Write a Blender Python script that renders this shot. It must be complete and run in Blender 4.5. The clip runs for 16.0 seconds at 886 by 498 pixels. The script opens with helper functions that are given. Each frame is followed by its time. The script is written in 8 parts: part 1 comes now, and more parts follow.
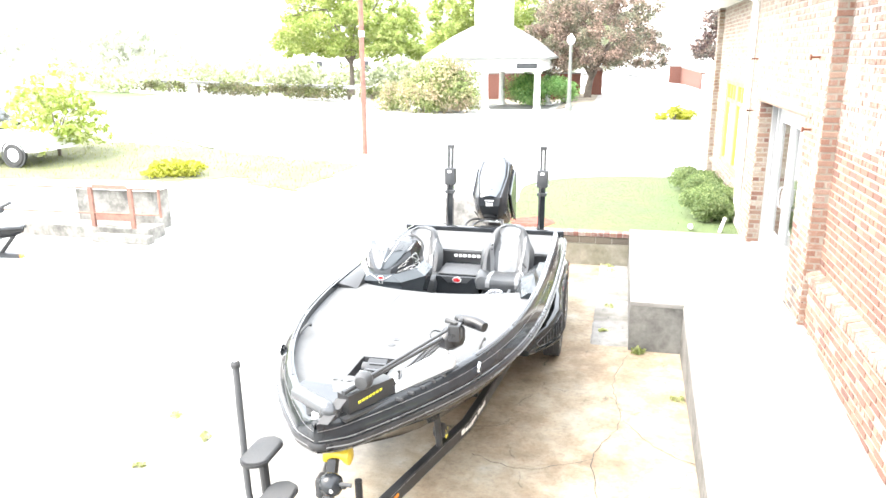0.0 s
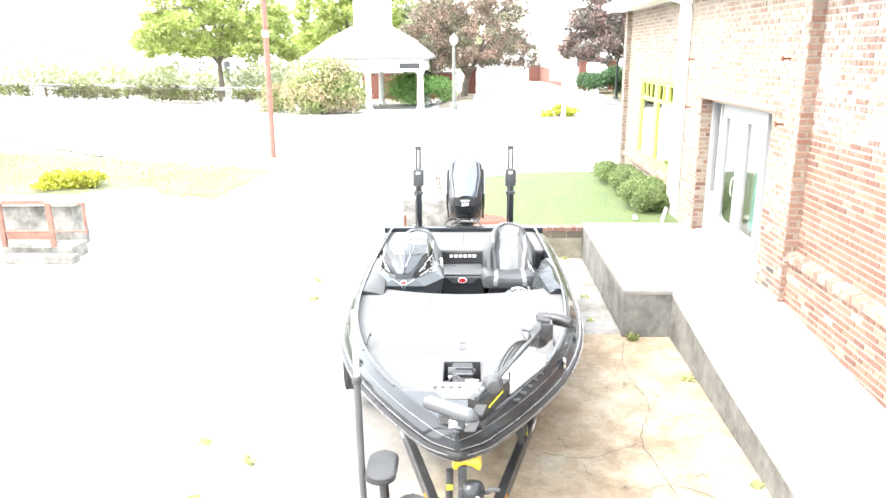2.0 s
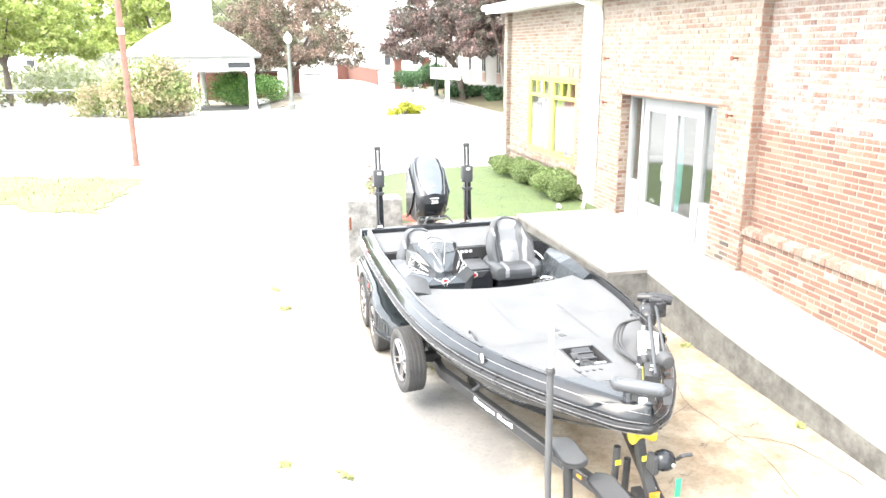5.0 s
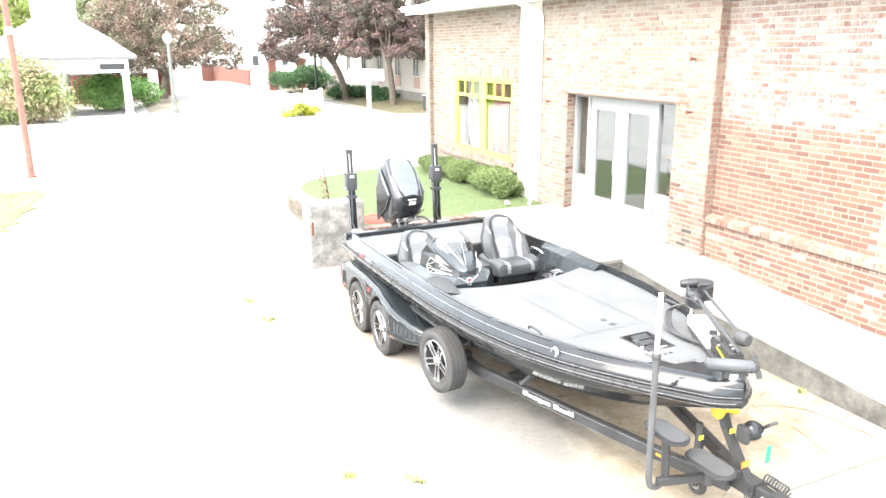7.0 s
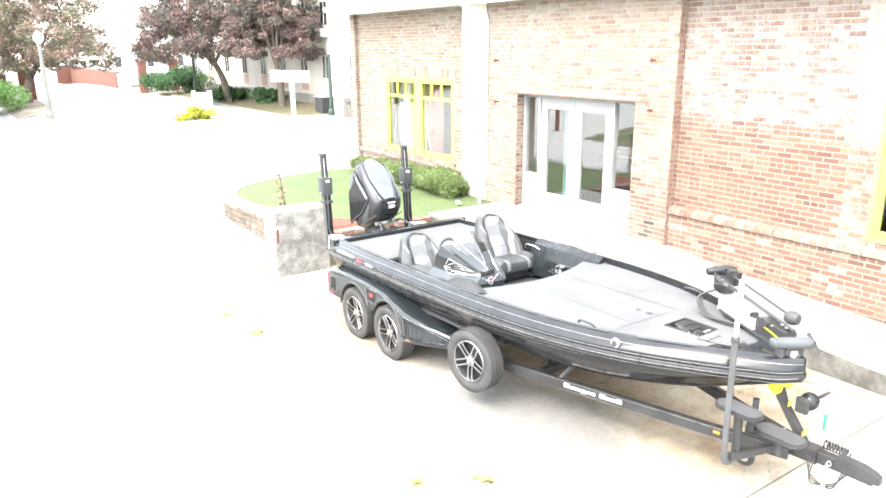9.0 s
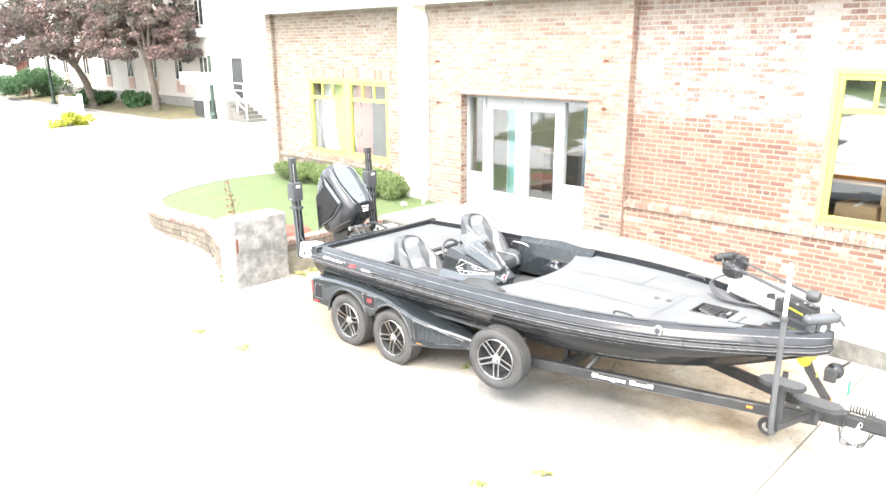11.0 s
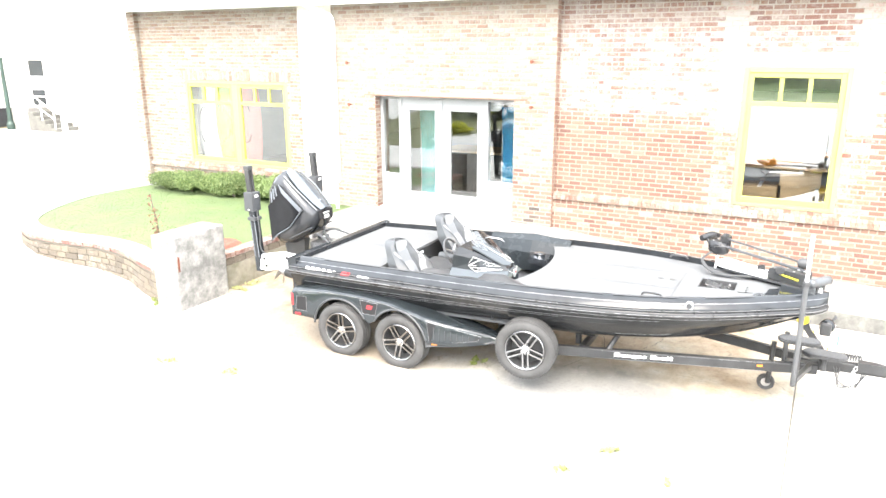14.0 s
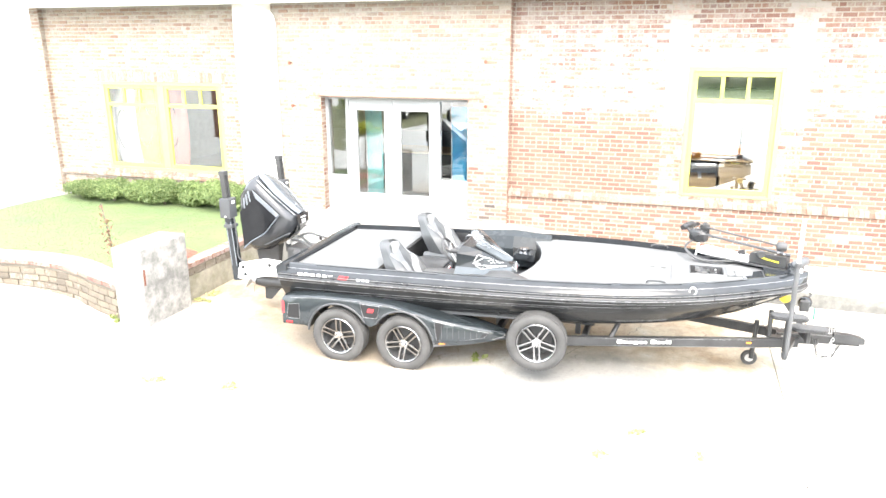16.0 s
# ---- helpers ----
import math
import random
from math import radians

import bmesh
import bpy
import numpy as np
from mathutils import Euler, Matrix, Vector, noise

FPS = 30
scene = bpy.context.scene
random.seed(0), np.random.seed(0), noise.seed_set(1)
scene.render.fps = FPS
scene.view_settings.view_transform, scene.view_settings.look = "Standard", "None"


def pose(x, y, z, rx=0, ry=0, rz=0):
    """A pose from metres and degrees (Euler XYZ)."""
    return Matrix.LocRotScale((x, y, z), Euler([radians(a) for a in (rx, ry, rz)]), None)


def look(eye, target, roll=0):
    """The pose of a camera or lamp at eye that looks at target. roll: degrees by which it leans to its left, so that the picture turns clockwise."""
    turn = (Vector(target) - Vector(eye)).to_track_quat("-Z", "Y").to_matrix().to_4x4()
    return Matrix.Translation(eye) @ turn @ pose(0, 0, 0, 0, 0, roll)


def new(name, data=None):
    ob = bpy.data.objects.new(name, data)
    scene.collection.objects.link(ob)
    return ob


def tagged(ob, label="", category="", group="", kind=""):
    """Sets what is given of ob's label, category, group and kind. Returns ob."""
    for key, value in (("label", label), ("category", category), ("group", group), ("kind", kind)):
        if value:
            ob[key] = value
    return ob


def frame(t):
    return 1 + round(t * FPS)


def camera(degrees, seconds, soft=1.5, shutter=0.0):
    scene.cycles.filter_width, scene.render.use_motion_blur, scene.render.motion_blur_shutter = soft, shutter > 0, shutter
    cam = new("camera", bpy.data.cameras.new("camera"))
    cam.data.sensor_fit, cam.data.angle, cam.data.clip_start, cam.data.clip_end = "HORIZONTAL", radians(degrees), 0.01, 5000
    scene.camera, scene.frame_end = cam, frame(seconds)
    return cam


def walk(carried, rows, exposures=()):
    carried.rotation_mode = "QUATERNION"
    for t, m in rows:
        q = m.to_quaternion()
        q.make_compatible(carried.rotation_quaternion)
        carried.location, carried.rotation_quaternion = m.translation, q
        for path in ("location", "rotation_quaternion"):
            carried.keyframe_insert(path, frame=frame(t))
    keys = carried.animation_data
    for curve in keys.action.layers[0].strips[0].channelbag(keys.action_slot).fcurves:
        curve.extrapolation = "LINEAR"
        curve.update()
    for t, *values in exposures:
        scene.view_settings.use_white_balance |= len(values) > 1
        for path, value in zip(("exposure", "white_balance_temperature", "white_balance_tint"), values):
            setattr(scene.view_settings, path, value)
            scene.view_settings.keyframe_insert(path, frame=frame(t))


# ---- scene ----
cam = camera(63.3, 16.0)
METRES, EYE, TILT, LEAN, TURN = 13.15, 3.61, 0.0, 0.0, 14.0
ROWS = [
    (0.0, 0.0, 0.0, 0.0, -0.13, -15.17, 0.47),
    (0.5, -0.0335, -0.0015, 0.0008, -3.08, -15.21, 0.49),
    (1.0, -0.0671, -0.0004, 0.002, -6.06, -15.24, 0.52),
    (1.5, -0.0995, 0.0043, 0.0027, -8.71, -15.26, 0.53),
    (2.0, -0.131, 0.012, 0.0035, -11.46, -15.31, 0.55),
    (2.5, -0.1622, 0.0191, 0.0044, -14.07, -15.37, 0.58),
    (3.0, -0.1941, 0.0268, 0.005, -16.73, -15.44, 0.57),
    (3.5, -0.2259, 0.0348, 0.0059, -19.53, -15.51, 0.54),
    (4.0, -0.2571, 0.0435, 0.0064, -22.21, -15.55, 0.5),
    (6.5, -0.4022, 0.1141, 0.0095, -35.77, -15.67, 0.52),
    (7.0, -0.4286, 0.1324, 0.0103, -38.45, -15.7, 0.5),
    (7.5, -0.4539, 0.1519, 0.0109, -41.14, -15.73, 0.48),
    (8.0, -0.4778, 0.172, 0.0116, -43.69, -15.73, 0.45),
    (8.5, -0.4999, 0.1933, 0.0122, -46.25, -15.74, 0.42),
    (9.0, -0.52, 0.2162, 0.0131, -48.8, -15.77, 0.43),
    (11.5, -0.6073, 0.3439, 0.0143, -62.28, -15.77, 0.28),
    (12.0, -0.6212, 0.3713, 0.015, -64.88, -15.79, 0.28),
    (12.5, -0.6336, 0.3989, 0.0152, -67.53, -15.76, 0.25),
    (13.0, -0.6451, 0.427, 0.0158, -70.28, -15.78, 0.24),
    (13.5, -0.656, 0.456, 0.0154, -73.13, -15.77, 0.2),
    (14.0, -0.6652, 0.484, 0.0146, -75.82, -15.73, 0.19),
    (14.5, -0.673, 0.5111, 0.015, -78.36, -15.74, 0.13),
    (15.0, -0.6776, 0.539, 0.0158, -80.95, -15.78, 0.11),
    (15.5, -0.682, 0.5672, 0.0153, -83.44, -15.77, 0.05),
    (16.0, -0.6863, 0.5948, 0.0155, -85.87, -15.78, 0.0),
]
walk(cam, [(t, pose(0, 0, EYE, TILT, LEAN, TURN) @ pose(METRES * x, METRES * y, METRES * z, 90 + pitch, roll, yaw)) for t, x, y, z, yaw, pitch, roll in ROWS],
     [(0.0, 3.82), (3.0, 3.68), (6.0, 3.64), (12.5, 3.7), (14.5, 3.83), (16.0, 3.89)])

# ---- light: bright hazy daylight, strongest from the west, above the open lot ----
world = bpy.data.worlds.new("world")
scene.world = world
world.use_nodes = True
wn = world.node_tree
sky = wn.nodes.new("ShaderNodeTexSky")
sky.sky_type = "NISHITA"
sky.sun_disc = False
sky.sun_elevation = radians(52)
sky.sun_rotation = radians(-110)
sky.air_density, sky.dust_density, sky.ozone_density = 1.0, 4.0, 1.0
haze = wn.nodes.new("ShaderNodeMix")
haze.data_type = "RGBA"
haze.inputs[0].default_value = 0.55
haze.inputs[7].default_value = (7.5, 7.6, 7.4, 1)
wn.links.new(sky.outputs[0], haze.inputs[6])
wn.links.new(haze.outputs[2], wn.nodes["Background"].inputs[0])
wn.nodes["Background"].inputs[1].default_value = 0.114
sun = new("sun", bpy.data.lights.new("sun", "SUN"))
sun.data.energy, sun.data.angle, sun.data.color = 0.32, radians(35), (1.0, 0.96, 0.88)
sun.matrix_world = look((-33, -8, 46), (0, 4, 0))


# ---- materials ----
def nodes_of(name):
    m = bpy.data.materials.new(name)
    m.use_nodes = True
    return m, m.node_tree, m.node_tree.nodes["Principled BSDF"]


def link(tree, a, b):
    tree.links.new(a, b)


def noise_node(tree, scale, detail=4.0, rough=0.55, coords="Object"):
    n = tree.nodes.new("ShaderNodeTexNoise")
    n.inputs["Scale"].default_value = scale
    n.inputs["Detail"].default_value = detail
    n.inputs["Roughness"].default_value = rough
    if coords == "World":
        c = tree.nodes.new("ShaderNodeNewGeometry")
        link(tree, c.outputs["Position"], n.inputs["Vector"])
    else:
        c = tree.nodes.new("ShaderNodeTexCoord")
        link(tree, c.outputs[coords], n.inputs["Vector"])
    return n


def ramp_node(tree, source, stops):
    r = tree.nodes.new("ShaderNodeValToRGB")
    while len(r.color_ramp.elements) < len(stops):
        r.color_ramp.elements.new(0.5)
    for e, (p, c) in zip(r.color_ramp.elements, stops):
        e.position = p
        e.color = (*c, 1) if len(c) == 3 else c
    link(tree, source, r.inputs[0])
    return r


def mix_node(tree, fac, a, b, how="MIX"):
    x = tree.nodes.new("ShaderNodeMix")
    x.data_type = "RGBA"
    x.blend_type = how
    for socket, value in ((x.inputs[0], fac), (x.inputs[6], a), (x.inputs[7], b)):
        if isinstance(value, (int, float)):
            socket.default_value = value
        elif isinstance(value, tuple):
            socket.default_value = (*value, 1) if len(value) == 3 else value
        else:
            link(tree, value, socket)
    return x.outputs[2]


def math_node(tree, op, a, b=0.0, clamp=False):
    x = tree.nodes.new("ShaderNodeMath")
    x.operation = op
    x.use_clamp = clamp
    for socket, value in ((x.inputs[0], a), (x.inputs[1], b)):
        if isinstance(value, (int, float)):
            socket.default_value = value
        else:
            link(tree, value, socket)
    return x.outputs[0]


def bump_node(tree, bsdf, height, strength, distance=0.01):
    b = tree.nodes.new("ShaderNodeBump")
    b.inputs["Strength"].default_value = strength
    b.inputs["Distance"].default_value = distance
    link(tree, height, b.inputs["Height"])
    link(tree, b.outputs[0], bsdf.inputs["Normal"])


def mat(name, base, rough=0.6, metal=0.0, var=0.18, scale=2.5, fine=60.0, bump=0.15, coat=0.0, rvar=0.1, other=None, coords="Object", spec=0.5):
    """A plain surface with large and fine variation in colour, gloss and relief."""
    m, tree, b = nodes_of(name)
    big = noise_node(tree, scale, 5.0, 0.6, coords)
    small = noise_node(tree, fine, 3.0, 0.6, coords)
    dark = tuple(c * (1 - var) for c in base)
    light = other or tuple(min(1.0, c * (1 + var)) for c in base)
    col = ramp_node(tree, big.outputs[0], [(0.3, dark), (0.7, light)]).outputs[0]
    grain = ramp_node(tree, small.outputs[0], [(0.3, (1 - var * 0.6,) * 3), (0.7, (1.0,) * 3)]).outputs[0]
    link(tree, mix_node(tree, 1.0, col, grain, "MULTIPLY"), b.inputs["Base Color"])
    r = ramp_node(tree, big.outputs[0], [(0.3, (max(0.02, rough - rvar),) * 3), (0.7, (min(1.0, rough + rvar),) * 3)]).outputs[0]
    link(tree, r, b.inputs["Roughness"])
    b.inputs["Metallic"].default_value = metal
    b.inputs["Specular IOR Level"].default_value = spec
    b.inputs["Coat Weight"].default_value = coat
    b.inputs["Coat Roughness"].default_value = 0.05
    if bump:
        bump_node(tree, b, small.outputs[0], bump, 0.004)
    return m


def concrete_mat(name, base, stain, amount=0.5, cracks=0.0, scale=1.2):
    m, tree, b = nodes_of(name)
    big = noise_node(tree, scale, 6.0, 0.65, "World")
    mid = noise_node(tree, scale * 5, 5.0, 0.6, "World")
    small = noise_node(tree, 90.0, 3.0, 0.6, "World")
    f = ramp_node(tree, big.outputs[0], [(0.38, (0.0,) * 3), (0.66, (amount,) * 3)]).outputs[0]
    col = mix_node(tree, f, base, stain)
    blot = ramp_node(tree, mid.outputs[0], [(0.3, (0.78,) * 3), (0.65, (1.0,) * 3)]).outputs[0]
    col = mix_node(tree, 1.0, col, blot, "MULTIPLY")
    grain = ramp_node(tree, small.outputs[0], [(0.3, (0.86,) * 3), (0.7, (1.0,) * 3)]).outputs[0]
    col = mix_node(tree, 1.0, col, grain, "MULTIPLY")
    if cracks:
        v = tree.nodes.new("ShaderNodeTexVoronoi")
        v.feature = "DISTANCE_TO_EDGE"
        v.inputs["Scale"].default_value = cracks
        g = tree.nodes.new("ShaderNodeNewGeometry")
        w = noise_node(tree, 2.2, 4.0, 0.6, "World")
        add = tree.nodes.new("ShaderNodeVectorMath")
        add.operation = "ADD"
        link(tree, g.outputs["Position"], add.inputs[0])
        sc = tree.nodes.new("ShaderNodeVectorMath")
        sc.operation = "SCALE"
        sc.inputs[3].default_value = 0.6
        link(tree, w.outputs["Color"], sc.inputs[0])
        link(tree, sc.outputs[0], add.inputs[1])
        link(tree, add.outputs[0], v.inputs["Vector"])
        line = ramp_node(tree, v.outputs["Distance"], [(0.0, (0.3,) * 3), (0.007, (1.0,) * 3)]).outputs[0]
        gate = ramp_node(tree, mid.outputs[0], [(0.36, (0.0,) * 3), (0.54, (1.0,) * 3)]).outputs[0]
        line = mix_node(tree, gate, line, (1.0, 1.0, 1.0))
        col = mix_node(tree, 1.0, col, line, "MULTIPLY")
    link(tree, col, b.inputs["Base Color"])
    b.inputs["Roughness"].default_value = 0.85
    h = math_node(tree, "ADD", small.outputs[0], mid.outputs[0])
    bump_node(tree, b, h, 0.25, 0.006)
    return m


def brick_mat(name, stops, wash=0.45, own=1.0):
    """Old soft brick with leftovers of white paint, each brick its own tone."""
    m, tree, b = nodes_of(name)
    info = tree.nodes.new("ShaderNodeObjectInfo")
    geo = tree.nodes.new("ShaderNodeNewGeometry")
    rnd = math_node(tree, "FRACT", math_node(tree, "MULTIPLY", math_node(tree, "ADD", info.outputs["Random"], geo.outputs["Random Per Island"]), own))
    col = ramp_node(tree, rnd, stops).outputs[0]
    big = noise_node(tree, 0.55, 5.0, 0.65, "World")
    mid = noise_node(tree, 7.0, 5.0, 0.65, "World")
    small = noise_node(tree, 70.0, 3.0, 0.6, "World")
    flake = noise_node(tree, 24.0, 4.0, 0.7, "World")
    grain = ramp_node(tree, small.outputs[0], [(0.3, (0.8,) * 3), (0.7, (1.05,) * 3)]).outputs[0]
    col = mix_node(tree, 1.0, col, grain, "MULTIPLY")
    xyz = tree.nodes.new("ShaderNodeSeparateXYZ")
    link(tree, geo.outputs["Position"], xyz.inputs[0])
    # old paint: most of it survives above the height of the window heads on the southern bay
    south = math_node(tree, "LESS_THAN", xyz.outputs[1], 8.315)
    high = ramp_node(tree, math_node(tree, "MULTIPLY", xyz.outputs[2], 0.2), [(0.49, (0.0,) * 3), (0.56, (1.0,) * 3), (0.78, (0.95,) * 3), (0.86, (0.68,) * 3)]).outputs[0]
    boost = math_node(tree, "MULTIPLY", math_node(tree, "MULTIPLY", south, high), 0.35)
    per = math_node(tree, "MULTIPLY", math_node(tree, "FRACT", math_node(tree, "MULTIPLY", rnd, 7.31)), 0.2)
    amount = math_node(tree, "ADD", math_node(tree, "ADD", math_node(tree, "MULTIPLY", big.outputs[0], 0.36), boost), per)
    amount = math_node(tree, "ADD", amount, math_node(tree, "MULTIPLY", mid.outputs[0], 0.45))
    amount = math_node(tree, "ADD", amount, math_node(tree, "MULTIPLY", flake.outputs[0], 0.72))
    start = 0.98 - wash * 0.25
    f = ramp_node(tree, math_node(tree, "MULTIPLY", amount, 0.6), [((start - 0.1) * 0.6, (0.0,) * 3), ((start + 0.24) * 0.6, (0.88,) * 3)])
    col = mix_node(tree, f.outputs[0], col, (0.285, 0.27, 0.25))
    link(tree, col, b.inputs["Base Color"])
    b.inputs["Roughness"].default_value = 0.9
    bump_node(tree, b, math_node(tree, "ADD", small.outputs[0], mid.outputs[0]), 0.4, 0.006)
    return m


def glass_mat(name, tint=(0.9, 0.95, 0.95), rough=0.0, ior=1.5):
    m, tree, b = nodes_of(name)
    b.inputs["Base Color"].default_value = (*tint, 1)
    b.inputs["Transmission Weight"].default_value = 1.0
    b.inputs["Roughness"].default_value = rough
    b.inputs["IOR"].default_value = ior
    return m


def leaf_mat(name, a, c, d, patch=None):
    """Leaves in three tones, each leaf its own; patch is a second hue on whole boughs."""
    m, tree, b = nodes_of(name)
    geo = tree.nodes.new("ShaderNodeNewGeometry")
    col = ramp_node(tree, geo.outputs["Random Per Island"], [(0.0, a), (0.55, c), (1.0, d)]).outputs[0]
    if patch:
        bough = noise_node(tree, 0.8, 3.0, 0.6, "World")
        f = ramp_node(tree, bough.outputs[0], [(0.46, (0.0,) * 3), (0.58, (0.85,) * 3)]).outputs[0]
        own = ramp_node(tree, geo.outputs["Random Per Island"], [(0.0, tuple(v * 0.6 for v in patch)), (1.0, tuple(v * 1.5 for v in patch))]).outputs[0]
        col = mix_node(tree, f, col, own)
    big = noise_node(tree, 0.5, 3.0, 0.6, "World")
    col = mix_node(tree, 1.0, col, ramp_node(tree, big.outputs[0], [(0.3, (0.7,) * 3), (0.7, (1.15,) * 3)]).outputs[0], "MULTIPLY")
    link(tree, col, b.inputs["Base Color"])
    b.inputs["Roughness"].default_value = 0.55
    t = tree.nodes.new("ShaderNodeBsdfTranslucent")
    link(tree, col, t.inputs[0])
    x = tree.nodes.new("ShaderNodeMixShader")
    x.inputs[0].default_value = 0.45
    link(tree, b.outputs[0], x.inputs[1])
    link(tree, t.outputs[0], x.inputs[2])
    link(tree, x.outputs[0], tree.nodes["Material Output"].inputs[0])
    return m


def stained_mat(name):
    """Pale concrete with rust-brown stains, heaviest on the side towards the building, and fine cracks."""
    m = concrete_mat(name, (0.45, 0.436, 0.404), (0.33, 0.314, 0.28), 0.7, 0.55, 0.9)
    tree = m.node_tree
    b = tree.nodes["Principled BSDF"]
    plain = b.inputs["Base Color"].links[0].from_socket
    geo = tree.nodes.new("ShaderNodeNewGeometry")
    xyz = tree.nodes.new("ShaderNodeSeparateXYZ")
    link(tree, geo.outputs["Position"], xyz.inputs[0])
    big = noise_node(tree, 0.8, 6.0, 0.68, "World")
    mid = noise_node(tree, 2.6, 6.0, 0.7, "World")
    reach = math_node(tree, "MULTIPLY", math_node(tree, "ADD", xyz.outputs[0], 3.9), 0.42, True)
    reach = math_node(tree, "MULTIPLY", reach, math_node(tree, "MULTIPLY", math_node(tree, "ADD", xyz.outputs[1], -2.2), 0.4, True))
    f = math_node(tree, "ADD", math_node(tree, "MULTIPLY", big.outputs[0], 0.6), math_node(tree, "MULTIPLY", mid.outputs[0], 0.6))
    f = math_node(tree, "MULTIPLY", f, reach)
    tan = ramp_node(tree, f, [(0.3, (1, 1, 1)), (0.44, (0.9, 0.83, 0.72)), (0.55, (0.77, 0.66, 0.52)), (0.66, (0.6, 0.47, 0.34)), (0.78, (0.42, 0.3, 0.21))]).outputs[0]
    col = mix_node(tree, 1.0, plain, tan, "MULTIPLY")
    # gritty grey worn patch and sandy dirt, each with its own ragged outline
    speck = noise_node(tree, 26.0, 4.0, 0.75, "World")
    for (px, py, size), lo, hi, grit in (((-3.1, 6.0, 1.9), 0.85, 0.7, (0.13, 0.129, 0.125)), ((-3.2, 10.0, 3.3), 0.95, 0.66, (0.16, 0.122, 0.08))):
        spot = tree.nodes.new("ShaderNodeVectorMath")
        spot.operation = "DISTANCE"
        link(tree, geo.outputs["Position"], spot.inputs[0])
        spot.inputs[1].default_value = (px, py, 0)
        d = math_node(tree, "SUBTRACT", 1.0, math_node(tree, "MULTIPLY", spot.outputs["Value"], 1 / size), True)
        d = math_node(tree, "MULTIPLY", d, math_node(tree, "ADD", math_node(tree, "MULTIPLY", mid.outputs[0], 1.6), math_node(tree, "MULTIPLY", speck.outputs[0], 1.6)))
        f = ramp_node(tree, d, [(hi * 0.55, (0.0,) * 3), (lo, (0.8,) * 3)]).outputs[0]
        col = mix_node(tree, f, col, grit)
    fleck = ramp_node(tree, speck.outputs[0], [(0.34, (0.8,) * 3), (0.5, (1.0,) * 3)]).outputs[0]
    link(tree, mix_node(tree, 1.0, col, fleck, "MULTIPLY"), b.inputs["Base Color"])
    return m


ASPHALT = concrete_mat("pale_worn_asphalt", (0.40, 0.395, 0.38), (0.33, 0.325, 0.31), 0.6, 0.16, 0.5)
SLAB = stained_mat("rust_stained_concrete")
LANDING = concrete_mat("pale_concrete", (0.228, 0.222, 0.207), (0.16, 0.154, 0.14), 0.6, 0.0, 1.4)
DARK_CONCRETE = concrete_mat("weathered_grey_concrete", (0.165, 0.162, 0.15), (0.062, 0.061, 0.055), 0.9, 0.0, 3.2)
BLOCK_CONCRETE = concrete_mat("patched_grey_concrete", (0.135, 0.133, 0.126), (0.34, 0.332, 0.312), 0.8, 0.0, 5.5)
MORTAR = concrete_mat("pale_mortar", (0.29, 0.268, 0.23), (0.25, 0.22, 0.18), 0.5, 0.0, 2.0)
BRICK = brick_mat("old_red_orange_brick", [(0.0, (0.112, 0.055, 0.043)), (0.14, (0.142, 0.072, 0.053)), (0.5, (0.166, 0.09, 0.064)), (0.78, (0.182, 0.107, 0.075)), (0.92, (0.205, 0.138, 0.102)), (1.0, (0.13, 0.074, 0.06))], -0.7)
OLD_MORTAR = brick_mat("cream_lime_mortar", [(0.0, (0.262, 0.232, 0.188)), (1.0, (0.275, 0.246, 0.202))], 0.2, 0.0)
SOOT_BRICK = brick_mat("soot_stained_brick", [(0.0, (0.05, 0.042, 0.038)), (0.6, (0.11, 0.08, 0.065)), (1.0, (0.17, 0.11, 0.085))], 0.1)
BAY_BRICK = brick_mat("faded_yellow_orange_brick", [(0.0, (0.165, 0.102, 0.074)), (0.3, (0.2, 0.14, 0.1)), (0.65, (0.222, 0.175, 0.13)), (0.85, (0.182, 0.112, 0.083)), (0.95, (0.24, 0.2, 0.155)), (1.0, (0.14, 0.105, 0.088))], 0.34)
LEDGE_BRICK = brick_mat("weathered_ledge_brick", [(0.0, (0.16, 0.085, 0.06)), (0.5, (0.2, 0.118, 0.084)), (1.0, (0.245, 0.165, 0.12))], 0.3)
# lighter brick colour makes up for the weak light on the south return
RETURN_BRICK = brick_mat("light_lifted_return_brick", [(0.0, (0.185, 0.098, 0.07)), (0.5, (0.215, 0.125, 0.09)), (1.0, (0.24, 0.16, 0.12))], -0.1)
WASHED_BRICK = brick_mat("mostly_whitewashed_brick", [(0.0, (0.2, 0.07, 0.04)), (0.6, (0.28, 0.12, 0.07)), (1.0, (0.14, 0.05, 0.035))], 0.55)
CAP_BRICK = brick_mat("weathered_cap_brick", [(0.0, (0.13, 0.055, 0.043)), (0.6, (0.17, 0.08, 0.062)), (1.0, (0.22, 0.14, 0.108))], 0.2)
STONE = brick_mat("grey_tan_stone", [(0.0, (0.11, 0.09, 0.068)), (0.5, (0.138, 0.116, 0.087)), (1.0, (0.085, 0.071, 0.055))], -0.2)
PLASTER = concrete_mat("flaking_white_render", (0.74, 0.71, 0.66), (0.5, 0.42, 0.34), 0.3, 0.0, 1.2)
WHITE = mat("white_paint", (0.78, 0.78, 0.76), 0.45, var=0.06, scale=1.5, bump=0.05)
ALU = mat("pale_aluminium", (0.72, 0.73, 0.73), 0.35, 0.35, 0.05, bump=0.02)
YELLOW = mat("lime_yellow_paint", (0.37, 0.37, 0.075), 0.45, var=0.08, scale=3, bump=0.05)
